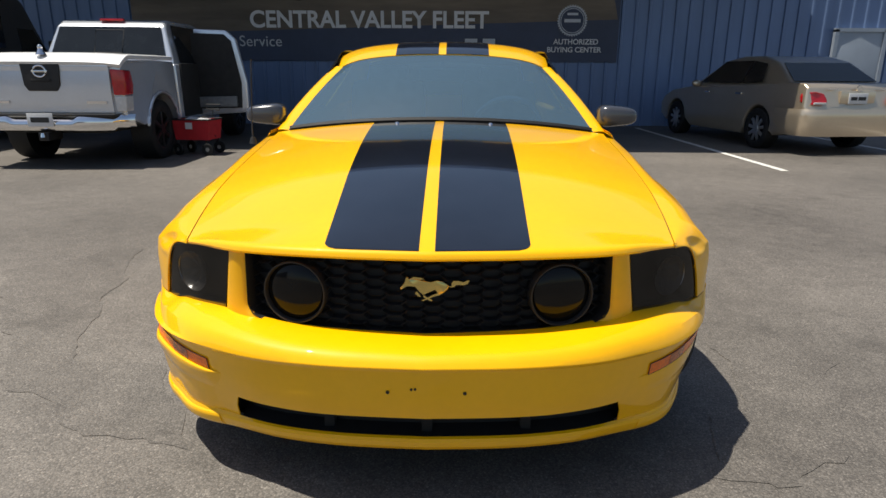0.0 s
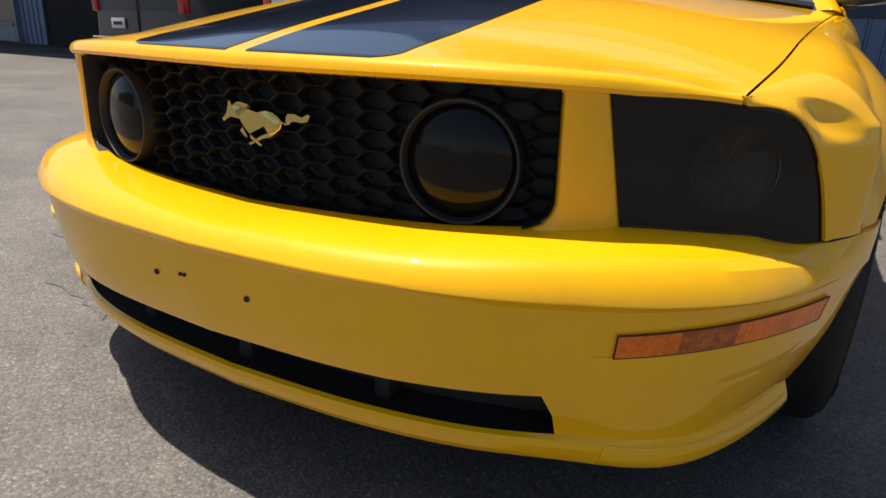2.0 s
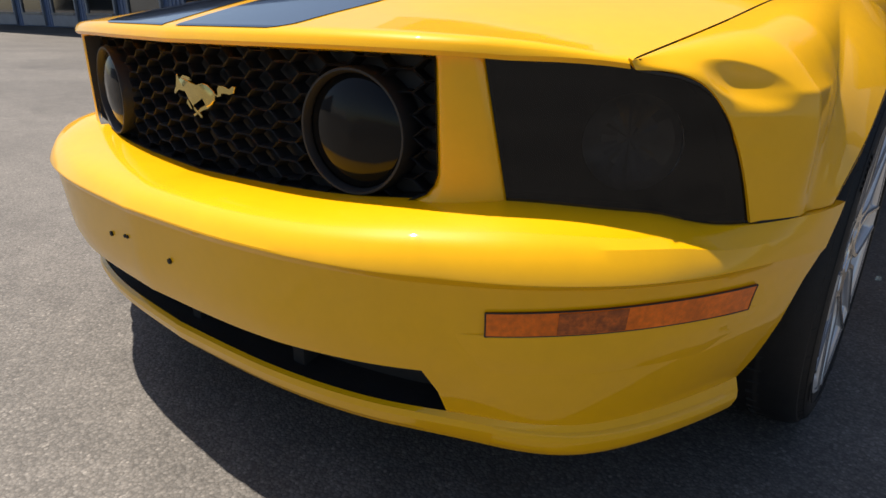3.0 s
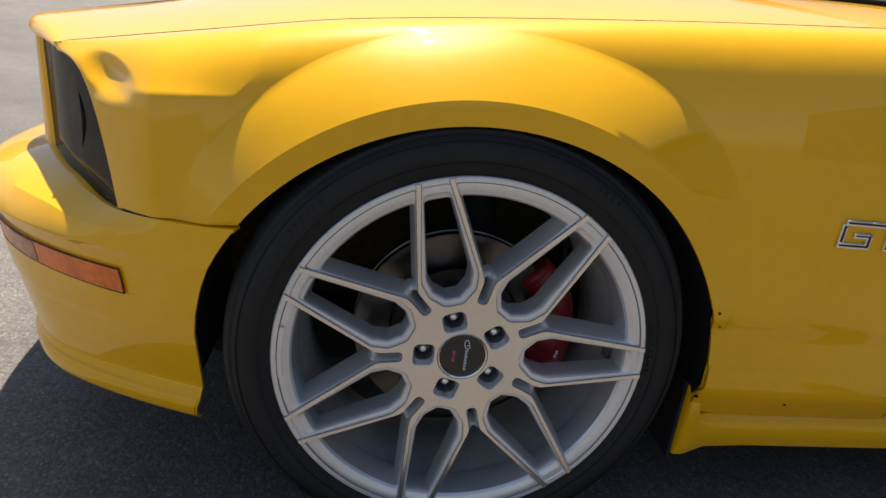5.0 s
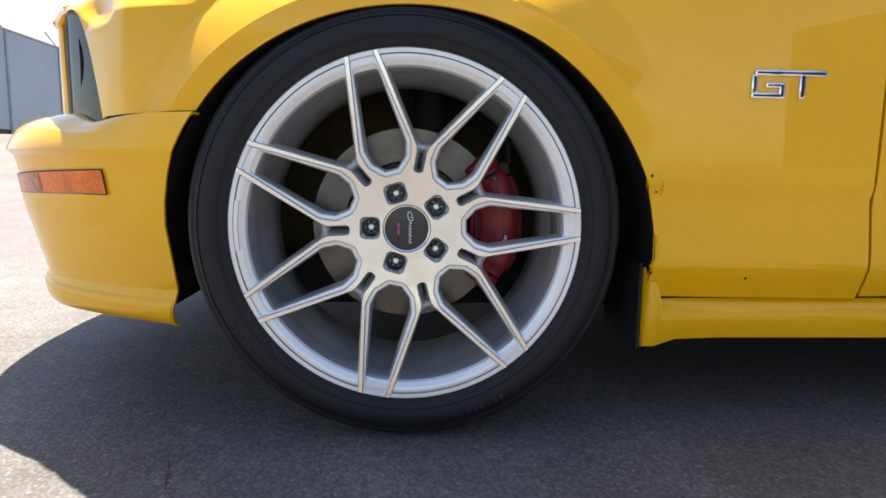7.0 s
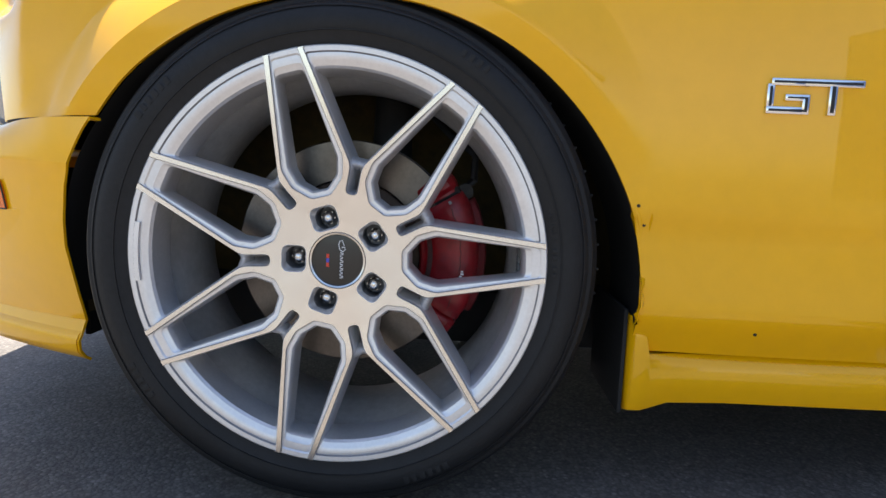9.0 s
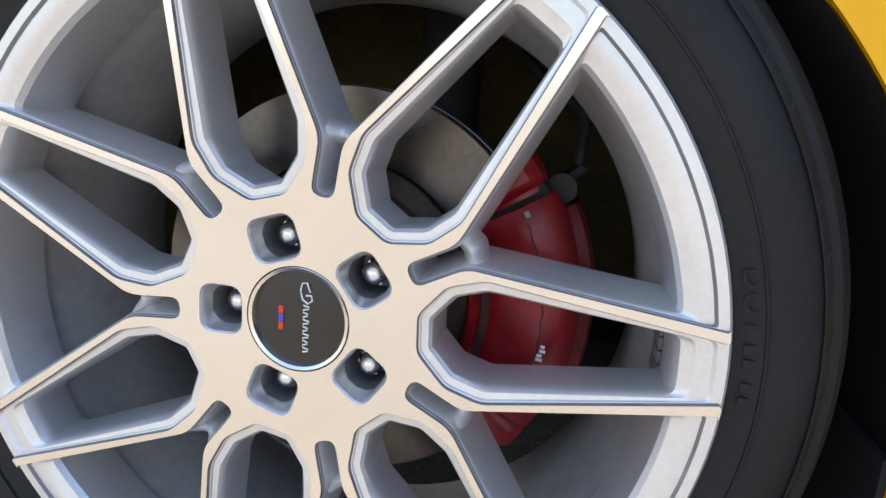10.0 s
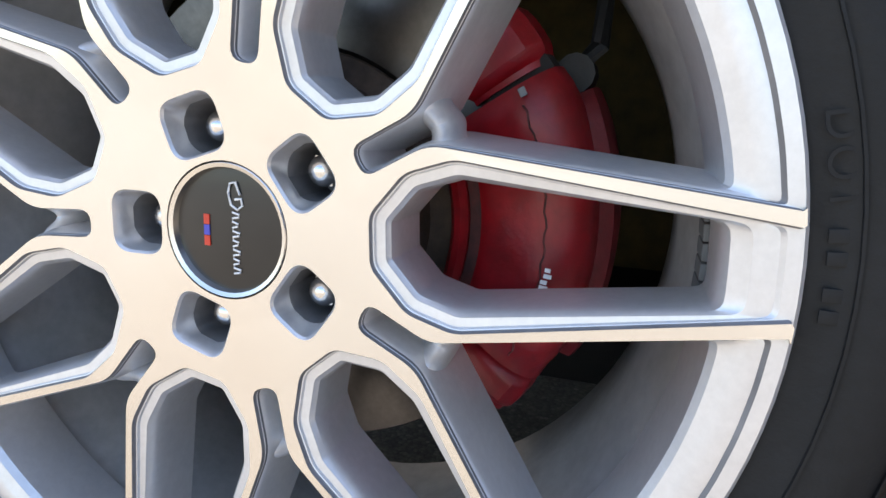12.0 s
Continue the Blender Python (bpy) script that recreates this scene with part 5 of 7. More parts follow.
def build_wheel():
    w = thing("road_wheel", "", "")
    face = wheel_face()
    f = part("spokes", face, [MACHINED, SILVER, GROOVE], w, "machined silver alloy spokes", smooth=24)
    # step between the windows and the lip, barrel behind
    bm = lathe([(0.2640, -0.0027), (0.2674, -0.0025), (0.2690, -0.0040), (0.2692, -0.010), (0.266, -0.012)], 120)
    part("rim_flange", bm, SILVER, w)
    bm = lathe([(0.2640, -0.0030), (0.2560, -0.0085), (0.2480, -0.0115), (0.2455, -0.018), (0.2446, -0.049)], 120)
    part("rim_step", bm, SILVER, w, "silver stepped rim lip")
    bm = lathe([(0.2442, -0.044), (0.2425, -0.055), (0.2385, -0.078), (0.2290, -0.12), (0.2300, -0.19), (0.245, -0.215)], 96)
    part("rim_barrel", bm, BARREL, w, "dusty silver rim barrel")
    # tyre
    bm = lathe([(0.262, -0.012), (0.270, -0.006), (0.276, -0.006), (0.282, -0.002), (0.292, 0.0), (0.300, 0.001), (0.308, -0.001), (0.316, -0.005), (0.322, -0.012),
                (0.327, -0.013), (0.331, -0.018), (0.336, -0.028), (0.338, -0.045), (0.3385, -0.12), (0.338, -0.195), (0.334, -0.215), (0.318, -0.235), (0.29, -0.24), (0.255, -0.22)], 120)
    for v in bm.verts:
        if v.co.z < -0.333:
            v.co.z = -0.333 - (v.co.z + 0.333) * 0.1 * -1
            v.co.z = max(v.co.z, -0.3365)
    tyre = part("tyre", bm, RUBBER, w, "black low-profile tyre")
    # tread grooves: dark rings and shoulder cuts
    for x in (-0.075, -0.12, -0.165):
        part("tread_groove", lathe([(0.3388, x - 0.004), (0.3392, x), (0.3388, x + 0.004)], 96), DARK_VOID, tyre)
    bm = bmesh.new()
    for k in range(64):
        an = 2 * math.pi * k / 64
        box(bm, (0, 0, 0), (0.036, 0.0028, 0.004), 0, pose(-0.072, 0.3374 * math.sin(an), 0.3374 * math.cos(an), -math.degrees(an), 4, 18))
    part("tread_cuts", bm, DARK_VOID, tyre, kind="stuff")
    # raised marks moulded in the sidewall
    for a0, count in ((150, 6), (232, 5), (305, 6), (30, 4)):
        for k in range(count):
            bm = bmesh.new()
            wide = (0.008, 0.006, 0.007)[(k * 7 + count) % 3]
            box(bm, (0, 0, 0), (0.0012, wide, 0.010), 0.0004, pose(0, 0, 0, -(a0 + 2.1 * k)) @ pose(0.0008, 0, 0.304))
            part("sidewall_mark", bm, RUBBER, tyre)
    for a0 in (84.5, 86.3, 89.2, 91.0):
        bm = bmesh.new()
        box(bm, (0, 0, 0), (0.0014, 0.0055, 0.011), 0.0004, pose(0, 0, 0, -a0) @ pose(-0.0028, 0, 0.2805))
        part("sidewall_mark", bm, RUBBER, tyre)
    cu = bpy.data.curves.new("sidewall_word", 'FONT')
    cu.body, cu.size, cu.extrude, cu.align_x, cu.space_character = "DOT", 0.0165, 0.0003, 'CENTER', 1.15
    tmp = bpy.data.objects.new("sidewall_word", cu)
    me = bpy.data.meshes.new_from_object(tmp)
    bpy.data.objects.remove(tmp)
    me.materials.append(RUBBER)
    word = new("sidewall_word", me)
    word.parent = tyre
    word.matrix_basis = pose(0, 0, 0, -78.7) @ pose(-0.0020, 0, 0.2745) @ pose(0, 0, 0, 90, 0, 90)
    # slanted cuts that run from the tread over the shoulder
    for k in range(48):
        bm = bmesh.new()
        box(bm, (0, 0, 0), (0.0014, 0.0030, 0.011), 0.0004, pose(0, 0, 0, -(k * 7.5 + (2.0 if k % 2 else 0))) @ pose(-0.0088, 0, 0.3190, 0, -48, 0) @ pose(0, 0, 0, 24))
        part("shoulder_cut", bm, DARK_VOID, tyre)
    for r in (0.286, 0.3155):
        part("sidewall_ridge", lathe([(r - 0.0012, -0.008), (r - 0.0006, 0.0004 if r < 0.3 else -0.0030), (r + 0.0006, 0.0004 if r < 0.3 else -0.0034), (r + 0.0012, -0.012)], 96), RUBBER, tyre)
    for k in range(5):
        bm = bmesh.new()
        box(bm, (0, 0, 0), (0.026, 0.0085, 0.004), 0.0008, pose(0, 0, 0, -(84 + 2.3 * k)) @ pose(-0.066, 0, 0.2385))
        part("balance_weight", bm, CABIN, w, "stick-on grey balance weight")
    # raised badge on the lip between two arms
    def badge(u, v):
        a = math.radians(-98 + 17 * u)
        r = 0.2535 + 0.0060 * v
        return (-0.0026, r * math.sin(a), r * math.cos(a))
    pad = part("lip_badge", solid(grid(badge, 16, 2), 0.003), SILVER, w)
    for k in range(7):
        bm = bmesh.new()
        box(bm, (0, 0, 0), (0.0005, 0.0012 if k % 2 else 0.0020, 0.0030), 0, pose(0, 0, 0, 96 - 2.0 * k) @ pose(-0.0024, 0, 0.2565))
        part("badge_mark", bm, GROOVE, pad)
    # centre cap with its ring and print
    ring = lathe([(0.0372, -0.028), (0.0370, -0.0192), (0.0360, -0.0180), (0.0338, -0.0190), (0.0325, -0.0228)], 48)
    cap = part("centre_cap", ring, MACHINED, w, "round wheel centre cap")
    cap.location.x += 0.003
    bm = lathe([(0.0001, -0.0205), (0.02, -0.0208), (0.0330, -0.0222)], 48)
    part("cap_disc", bm, CAP_BLACK, cap, "black cap disc with printed marks")
    bm = bmesh.new()
    loop = [(0.0072, 0.0205), (0.0045, 0.0270), (0.0012, 0.0262), (0.0000, 0.0215), (0.0015, 0.0150), (0.0055, 0.0125), (0.0085, 0.0150), (0.0078, 0.0185), (0.0040, 0.0180)]
    tube(bm, [(-0.0203, 0.0012 + y, z - 0.001) for y, z in loop], 0.0007, 5)
    stroke = []
    for t in range(7):
        z = 0.0085 - 0.0050 * t
        hump = 0.0034 if t % 2 else 0.0042
        stroke += [(-0.0203, 0.0034, z + 0.0016), (-0.0203, 0.0034 + hump, z + 0.0006), (-0.0203, 0.0034 + hump * 0.9, z - 0.0008), (-0.0203, 0.0034, z - 0.0016)]
    tube(bm, stroke, 0.0006, 5)
    part("cap_script", bm, WHITE_MARK, cap, "white script stroke on the cap")
    for t, mt in enumerate((RED_MARK, BLUE_MARK, RED_MARK)):
        bm = boxes(((-0.0208, -0.0128, 0.0052 - 0.0058 * t), (0.0016, 0.0034, 0.0054)))
        part("cap_bar", bm, mt, cap)
    for k in range(5):
        a = math.radians(-90 + 72 * k)
        y, z = 0.056 * math.sin(a), 0.056 * math.cos(a)
        bm = lathe([(0.0155, -0.056), (0.0150, -0.060), (0.0001, -0.062)], 20)
        bm.transform(Matrix.Translation((0, y, z)))
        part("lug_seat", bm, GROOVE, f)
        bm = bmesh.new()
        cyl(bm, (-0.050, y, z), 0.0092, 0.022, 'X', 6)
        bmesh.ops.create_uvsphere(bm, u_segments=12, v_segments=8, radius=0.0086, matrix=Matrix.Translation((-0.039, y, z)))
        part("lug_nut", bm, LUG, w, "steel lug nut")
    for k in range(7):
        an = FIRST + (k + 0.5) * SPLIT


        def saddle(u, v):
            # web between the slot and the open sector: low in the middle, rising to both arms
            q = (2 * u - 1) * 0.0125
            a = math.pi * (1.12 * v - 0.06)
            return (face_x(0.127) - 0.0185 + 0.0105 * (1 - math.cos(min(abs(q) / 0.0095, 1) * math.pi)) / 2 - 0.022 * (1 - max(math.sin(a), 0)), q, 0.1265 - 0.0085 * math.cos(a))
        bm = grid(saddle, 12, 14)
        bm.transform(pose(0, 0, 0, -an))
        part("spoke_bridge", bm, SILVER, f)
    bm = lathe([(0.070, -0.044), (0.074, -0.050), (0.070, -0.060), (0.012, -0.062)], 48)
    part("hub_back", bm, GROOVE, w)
    return w


def brake(parent, side):
    """Disc and caliper, fixed to the car behind the wheel."""
    cx = LIP * side
    bm = lathe([(0.100, -0.106), (0.104, -0.102), (0.157, -0.102), (0.1585, -0.1035), (0.1585, -0.112), (0.155, -0.113), (0.155, -0.121), (0.1585, -0.122), (0.1585, -0.131), (0.157, -0.132), (0.09, -0.132)], 96)
    bm.transform(Matrix.Translation((cx, WY, WZ)) @ Matrix.Diagonal((side, 1, 1, 1)))
    d = part("brake_disc", bm, DISC, parent, "bare steel brake disc")
    bm = lathe([(0.0001, -0.066), (0.070, -0.066), (0.078, -0.069), (0.083, -0.080), (0.086, -0.0985), (0.090, -0.1005), (0.1005, -0.1010), (0.1015, -0.104)], 64)
    bm.transform(Matrix.Translation((cx, WY, WZ)) @ Matrix.Diagonal((side, 1, 1, 1)))
    part("disc_hat", bm, RUST, d, "rusty brown disc hat")

    def at(r, a, x):
        return (cx + side * x, WY + r * math.sin(math.radians(a)), WZ + r * math.cos(math.radians(a)))

    def shell(name, profile, a0, a1, mat, par, label="", ends=0.012, seg=18, arms=None):
        """A body swept round the axle: profile of (radius, x), pinched and rounded at both ends."""
        bm = bmesh.new()
        rm = sum(r for r, x in profile) / len(profile)
        lo = min(x for r, x in profile)
        rings = []
        for k in range(seg + 1):
            t = k / seg
            edge = min(t, 1 - t) * seg
            f = 1.0 if edge >= 3 else (0.80, 0.93, 0.98)[int(edge)]
            ang = a0 + (a1 - a0) * (t if edge >= 3 else (0.5 + (t - 0.5) * (1 + 0.02 * (3 - edge))))
            row = []
            for r, x in profile:
                rr = rm + (r - rm) * (0.5 + 0.5 * f)
                xx = lo + (x - lo) * f
                if arms:
                    rr, xx = arms(rr, ang, xx)
                row.append(bm.verts.new(at(rr, ang, xx)))
            rings.append(row)
        n = len(profile)
        for p, q in zip(rings, rings[1:]):
            for j in range(n):
                bm.faces.new((p[j], p[(j + 1) % n], q[(j + 1) % n], q[j]))
        bm.faces.new(rings[0])
        bm.faces.new(rings[-1])
        return part(name, bm, mat, par, label, smooth=32)

    def hump(r, ang, x):
        # two piston bosses in the outer face, a hollow between them
        if 0.112 < r < 0.150 and x > -0.085:
            for c in (76.0, 100.0):
                x -= 0.004 * math.exp(-((ang - c) / 6.5) ** 2)
        return r, x
    body = [(0.122, -0.098), (0.120, -0.090), (0.126, -0.0865), (0.140, -0.0815), (0.150, -0.0785), (0.158, -0.0765), (0.1605, -0.0765), (0.170, -0.0785),
            (0.178, -0.083), (0.183, -0.090), (0.185, -0.100), (0.186, -0.112), (0.172, -0.112), (0.160, -0.098)]
    cal = shell("brake_caliper", body, 61, 118, CALIPER, parent, arms=hump, seg=26)
    tagged(cal, "red painted brake caliper, chipped")
    back = [(0.166, -0.108), (0.180, -0.104), (0.1935, -0.110), (0.1965, -0.122), (0.1960, -0.165), (0.185, -0.172), (0.164, -0.168)]
    shell("caliper_bridge", back, 66, 114, CALIPER_DARK, cal, "rear half of the caliper, red darkened for shade")
    shell("brake_pad", [(0.113, -0.101), (0.113, -0.092), (0.131, -0.090), (0.134, -0.101)], 66, 113, PAD, cal, seg=14)
    shell("pad_clip", [(0.103, -0.101), (0.102, -0.090), (0.105, -0.085), (0.109, -0.084), (0.1125, -0.089), (0.113, -0.101)], 72, 108, CALIPER, cal, seg=16)
    ear = [(0.130, -0.108), (0.128, -0.097), (0.138, -0.090), (0.158, -0.087), (0.172, -0.089), (0.181, -0.097), (0.184, -0.112), (0.160, -0.118)]
    shell("caliper_ear", ear, 46.5, 57.5, CALIPER, cal, seg=10)
    shell("caliper_ear", ear, 120.5, 130.5, CALIPER, cal, seg=10)
    shell("caliper_notch", [(0.140, -0.106), (0.141, -0.097), (0.180, -0.097), (0.182, -0.110)], 56, 62, DARK_VOID, cal, seg=6)
    shell("caliper_notch", [(0.140, -0.106), (0.141, -0.097), (0.180, -0.097), (0.182, -0.110)], 117, 122, DARK_VOID, cal, seg=6)
    # cast parting line along the outer face
    bm = bmesh.new()
    tube(bm, [at(0.1592 + 0.0008 * math.sin(k * 1.7), 63.5 + 1.5 * k, -0.0766) for k in range(36)], 0.0007, 5)
    part("casting_seam", bm, PAD, cal)
    for k, r in ((96.0, 0.163), (97.2, 0.1635), (98.5, 0.162), (99.6, 0.1625)):
        bm = bmesh.new()
        box(bm, (0, 0, 0), (0.001, 0.0022, 0.0032 + 0.001 * (k % 2)), 0, pose(cx - side * 0.0764, WY, WZ) @ pose(0, 0, 0, -k) @ pose(0, 0, r))
        part("caliper_print", bm, WHITE_MARK, cal, "worn white print")
    bm = bmesh.new()
    box(bm, (0, 0, 0), (0.0016, 0.005, 0.004), 0.0006, pose(cx - side * 0.0775, WY, WZ) @ pose(0, 0, 0, -61.2) @ pose(0, 0, 0.1615))
    part("paint_chip", bm, CABIN, cal, "bare metal chip on the caliper corner")
    # steering knuckle, spring strut and brake hose in the dark of the wheel well
    bm = bmesh.new()
    tube(bm, [(0.70 * side, WY + 0.05, WZ - 0.02), (0.66 * side, WY + 0.04, WZ + 0.16), (0.60 * side, WY + 0.04, WZ + 0.40)], 0.032, 12)
    part("spring_strut", bm, DARK_VOID, parent, "black suspension strut")
    bm = bmesh.new()
    tube(bm, [at(0.168, 62, -0.15), at(0.205, 58, -0.150), at(0.228, 50, -0.165), at(0.222, 38, -0.20), at(0.24, 22, -0.26), at(0.30, 10, -0.33)], 0.006, 8)
    cyl(bm, at(0.186, 60.5, -0.150), 0.012, 0.03, 'X', 12)
    part("brake_hose", bm, BLACK_PLASTIC, parent, "black rubber brake hose")


def place_wheels():
    first = build_wheel()
    first.name = "wheel"
    first.parent = coupe
    first.matrix_basis = pose(LIP, WY, WZ)
    for side, y in ((1, REAR_Y), (-1, WY), (-1, REAR_Y)):
        m = pose(LIP * side, y, WZ) @ (pose(0, 0, 0, 0, 0, 180) if side < 0 else Matrix.Identity(4))
        copy_thing(first, m)
    brake(coupe, 1)
    brake(coupe, -1)


place_wheels()

# ---- building details ----
BANNER_NAVY = material("navy_banner_vinyl", (0.035, 0.05, 0.10), 0.5, 0, 0.15, 0.7, var2=0.06, scale2=6)
BANNER_TAN = material("brown_banner_print", (0.15, 0.115, 0.085), 0.5, 0, 0.45, 0.6, var2=0.25, scale2=3, stretch=(0.25, 1, 1.6))
PRINT_WHITE = material("white_banner_print", (0.75, 0.75, 0.77), 0.6, 0, 0.06, 2)
PRINT_GREY = material("grey_banner_print", (0.55, 0.58, 0.63), 0.6, 0, 0.06, 2)
STEEL_DOOR = material("blue_grey_steel_door", (0.30, 0.35, 0.42), 0.5, 0.1, 0.08, 1.5)
SHOP_GLASS = material("dark_shop_glass", (0.02, 0.025, 0.03), 0.05, 0, 0.4, 0.8)
SILL_GREY = material("grey_painted_steel", (0.30, 0.33, 0.38), 0.55, 0.1, 0.1, 2)


def letters(text, size, at, mat, name, parent, spacing=1.0, bold=0.0):
    """Flat lettering that faces -y, left edge and baseline at the point."""
    cu = bpy.data.curves.new(name, 'FONT')
    cu.body, cu.size, cu.extrude, cu.space_character, cu.offset = text, size, 0.002, spacing, bold
    tmp = bpy.data.objects.new(name, cu)
    me = bpy.data.meshes.new_from_object(tmp)
    bpy.data.objects.remove(tmp)
    me.materials.append(mat)
    ob = new(name, me)
    ob.matrix_world = Matrix.Translation(at) @ pose(0, 0, 0, 90, 0, 0)
    ob.parent = parent
    return ob


def banner():
    b = thing("banner", "long navy vinyl banner with white lettering on the wall", "banner")
    y = WALL_Y - 0.05

    def sheet(x0, x1, z0, z1, wave):
        return lambda u, v: (x0 + (x1 - x0) * u, y - wave * (0.5 + 0.5 * math.sin(u * 31 + 2 * math.sin(v * 4))) * 0.012, z0 + (z1 - z0) * v)
    part("banner_sheet", solid(grid(sheet(-7.2, 3.75, 1.42, 4.0, 1), 120, 10), 0.004), BANNER_NAVY, b)
    part("banner_photo", grid(lambda u, v: (-7.19 + 10.9 * u - 0.4 * v * u, y - 0.022, 1.98 + (3.99 - 1.98) * v + 0.35 * u * (1 - v)), 60, 6), BANNER_TAN, b, "brown landscape print of the banner")
    letters("CENTRAL VALLEY FLEET", 0.50, (-4.53, y - 0.045, 2.14), PRINT_WHITE, "banner_title", b, 0.99, 0.012)
    letters("Service", 0.33, (-4.80, y - 0.045, 1.73), PRINT_GREY, "banner_word", b, 1.02)
    for x in (0.45, 0.85):
        part("banner_bar", boxes(((x, y - 0.045, 1.82), (0.28, 0.01, 0.18))), PRINT_GREY, b)
    letters("AUTHORIZED", 0.16, (2.30, y - 0.045, 1.80), PRINT_WHITE, "banner_note", b, 1.0, 0.003)
    letters("BUYING CENTER", 0.16, (2.16, y - 0.045, 1.63), PRINT_WHITE, "banner_note", b, 1.0, 0.003)
    # plain gear-shaped seal
    n = 36
    pts = []
    for k in range(n * 4):
        r = 0.335 if (k // 2) % 2 == 0 else 0.305
        a = 2 * math.pi * k / (n * 4)
        pts.append((r * math.cos(a), r * math.sin(a)))
    bm = bmesh.new()
    prism(bm, pts, 0.006, lambda u, v, w: (2.70 + u, y - 0.03 - w, 2.30 + v))
    seal = part("banner_seal", bm, PRINT_GREY, b, "grey gear-shaped seal", smooth=False)
    for r, mt, d in ((0.285, BANNER_NAVY, 0.002), (0.265, PRINT_GREY, 0.004), (0.25, BANNER_NAVY, 0.006)):
        bm = cyl(bmesh.new(), (2.70, y - 0.037 - d, 2.30), r, 0.002, 'Y', 48)
        part("seal_ring", bm, mt, seal, smooth=False)
    part("seal_bar", boxes(((2.70, y - 0.048, 2.30), (0.36, 0.004, 0.07))), PRINT_GREY, seal)
    part("seal_bar", boxes(((2.70, y - 0.048, 2.44), (0.24, 0.004, 0.05))), PRINT_GREY, seal)
    # printed wheels of the photo: plain dark rounds
    for x, r in ((-5.55, 0.30), (-3.4, 0.30), (2.0, 0.25)):
        bm = cyl(bmesh.new(), (x, y - 0.032, 3.0 + (0.05 if x > 0 else 0)), r, 0.002, 'Y', 32)
        part("banner_round", bm, DARK_VOID, b, smooth=False)


banner()


def steel_door():
    d = thing("door_1", "closed blue-grey steel door in the wall", "door", kind="structure")
    y = WALL_Y - 0.05
    part("door_leaf", boxes(((9.12, y - 0.005, 1.05), (1.0, 0.05, 2.08)), bevel=0.006), STEEL_DOOR, d)
    part("door_frame", boxes(((8.58, y - 0.02, 1.07), (0.08, 0.10, 2.14)), ((9.66, y - 0.02, 1.07), (0.08, 0.10, 2.14)), ((9.12, y - 0.02, 2.13), (1.16, 0.10, 0.08))), STEEL_DOOR, d, smooth=False)
    part("door_handle", boxes(((8.72, y - 0.06, 1.0), (0.12, 0.04, 0.03)), bevel=0.008), CHROME, d)


steel_door()


def shop_front():
    """Glazed doors and an open bay, its shade a black panel, further along the building."""
    x = -47.0
    y = WALL_Y - 0.06
    for k in range(6):
        w = thing("window_%d" % (k + 1), "dark shop window with a grey steel frame", "window", kind="structure")
        cx = x + k * 4.1
        part("window_pane", boxes(((cx, y - 0.01, 1.75), (2.7, 0.03, 2.3))), SHOP_GLASS, w, smooth=False)
        part("window_frame", boxes(((cx - 1.42, y - 0.03, 1.6), (0.16, 0.12, 3.1)), ((cx + 1.42, y - 0.03, 1.6), (0.16, 0.12, 3.1)), ((cx, y - 0.03, 3.0), (2.7, 0.12, 0.2)), ((cx, y - 0.03, 0.33), (2.7, 0.14, 0.55)), bevel=0.01), SILL_GREY, w, smooth=False)
        part("window_sill", boxes(((cx, y - 0.09, 0.66), (2.7, 0.16, 0.09)), bevel=0.01), CONCRETE, w, smooth=False)
    bay = thing("door_2", "open roller door bay, a black panel for its shaded inside", "door", kind="structure")
    # flat black panel painted as the bay's shade, no room behind it
    part("bay_shade_panel", boxes(((-21.0, y + 0.02, 1.6), (4.4, 0.05, 3.2))), DARK_VOID, bay, smooth=False)
    part("bay_frame", boxes(((-23.3, y - 0.02, 1.65), (0.2, 0.14, 3.3)), ((-18.7, y - 0.02, 1.65), (0.2, 0.14, 3.3)), ((-21.0, y - 0.02, 3.3), (4.8, 0.14, 0.22)), bevel=0.01), STEEL_BLUE, bay, smooth=False)


shop_front()

for k, (xa, ya, xb, yb) in enumerate(((4.235, 6.5, 4.17, 12.9), (7.1, 6.6, 7.03, 12.9), (1.4, 6.9, 1.36, 12.9), (-2.4, 7.6, -2.45, 12.9))):
    bm = bmesh.new()
    n = 24
    a = [bm.verts.new((xa + (xb - xa) * t / n - 0.05 + 0.006 * noise.noise((t, k, 0)), ya + (yb - ya) * t / n, 0.004)) for t in range(n + 1)]
    b = [bm.verts.new((xa + (xb - xa) * t / n + 0.05 + 0.006 * noise.noise((t, k, 9)), ya + (yb - ya) * t / n, 0.004)) for t in range(n + 1)]
    for t in range(n):
        bm.faces.new((a[t], b[t], b[t + 1], a[t + 1]))
    tagged(part("parking_line", bm, LINE_PAINT), "worn white painted parking line", "line", kind="structure")


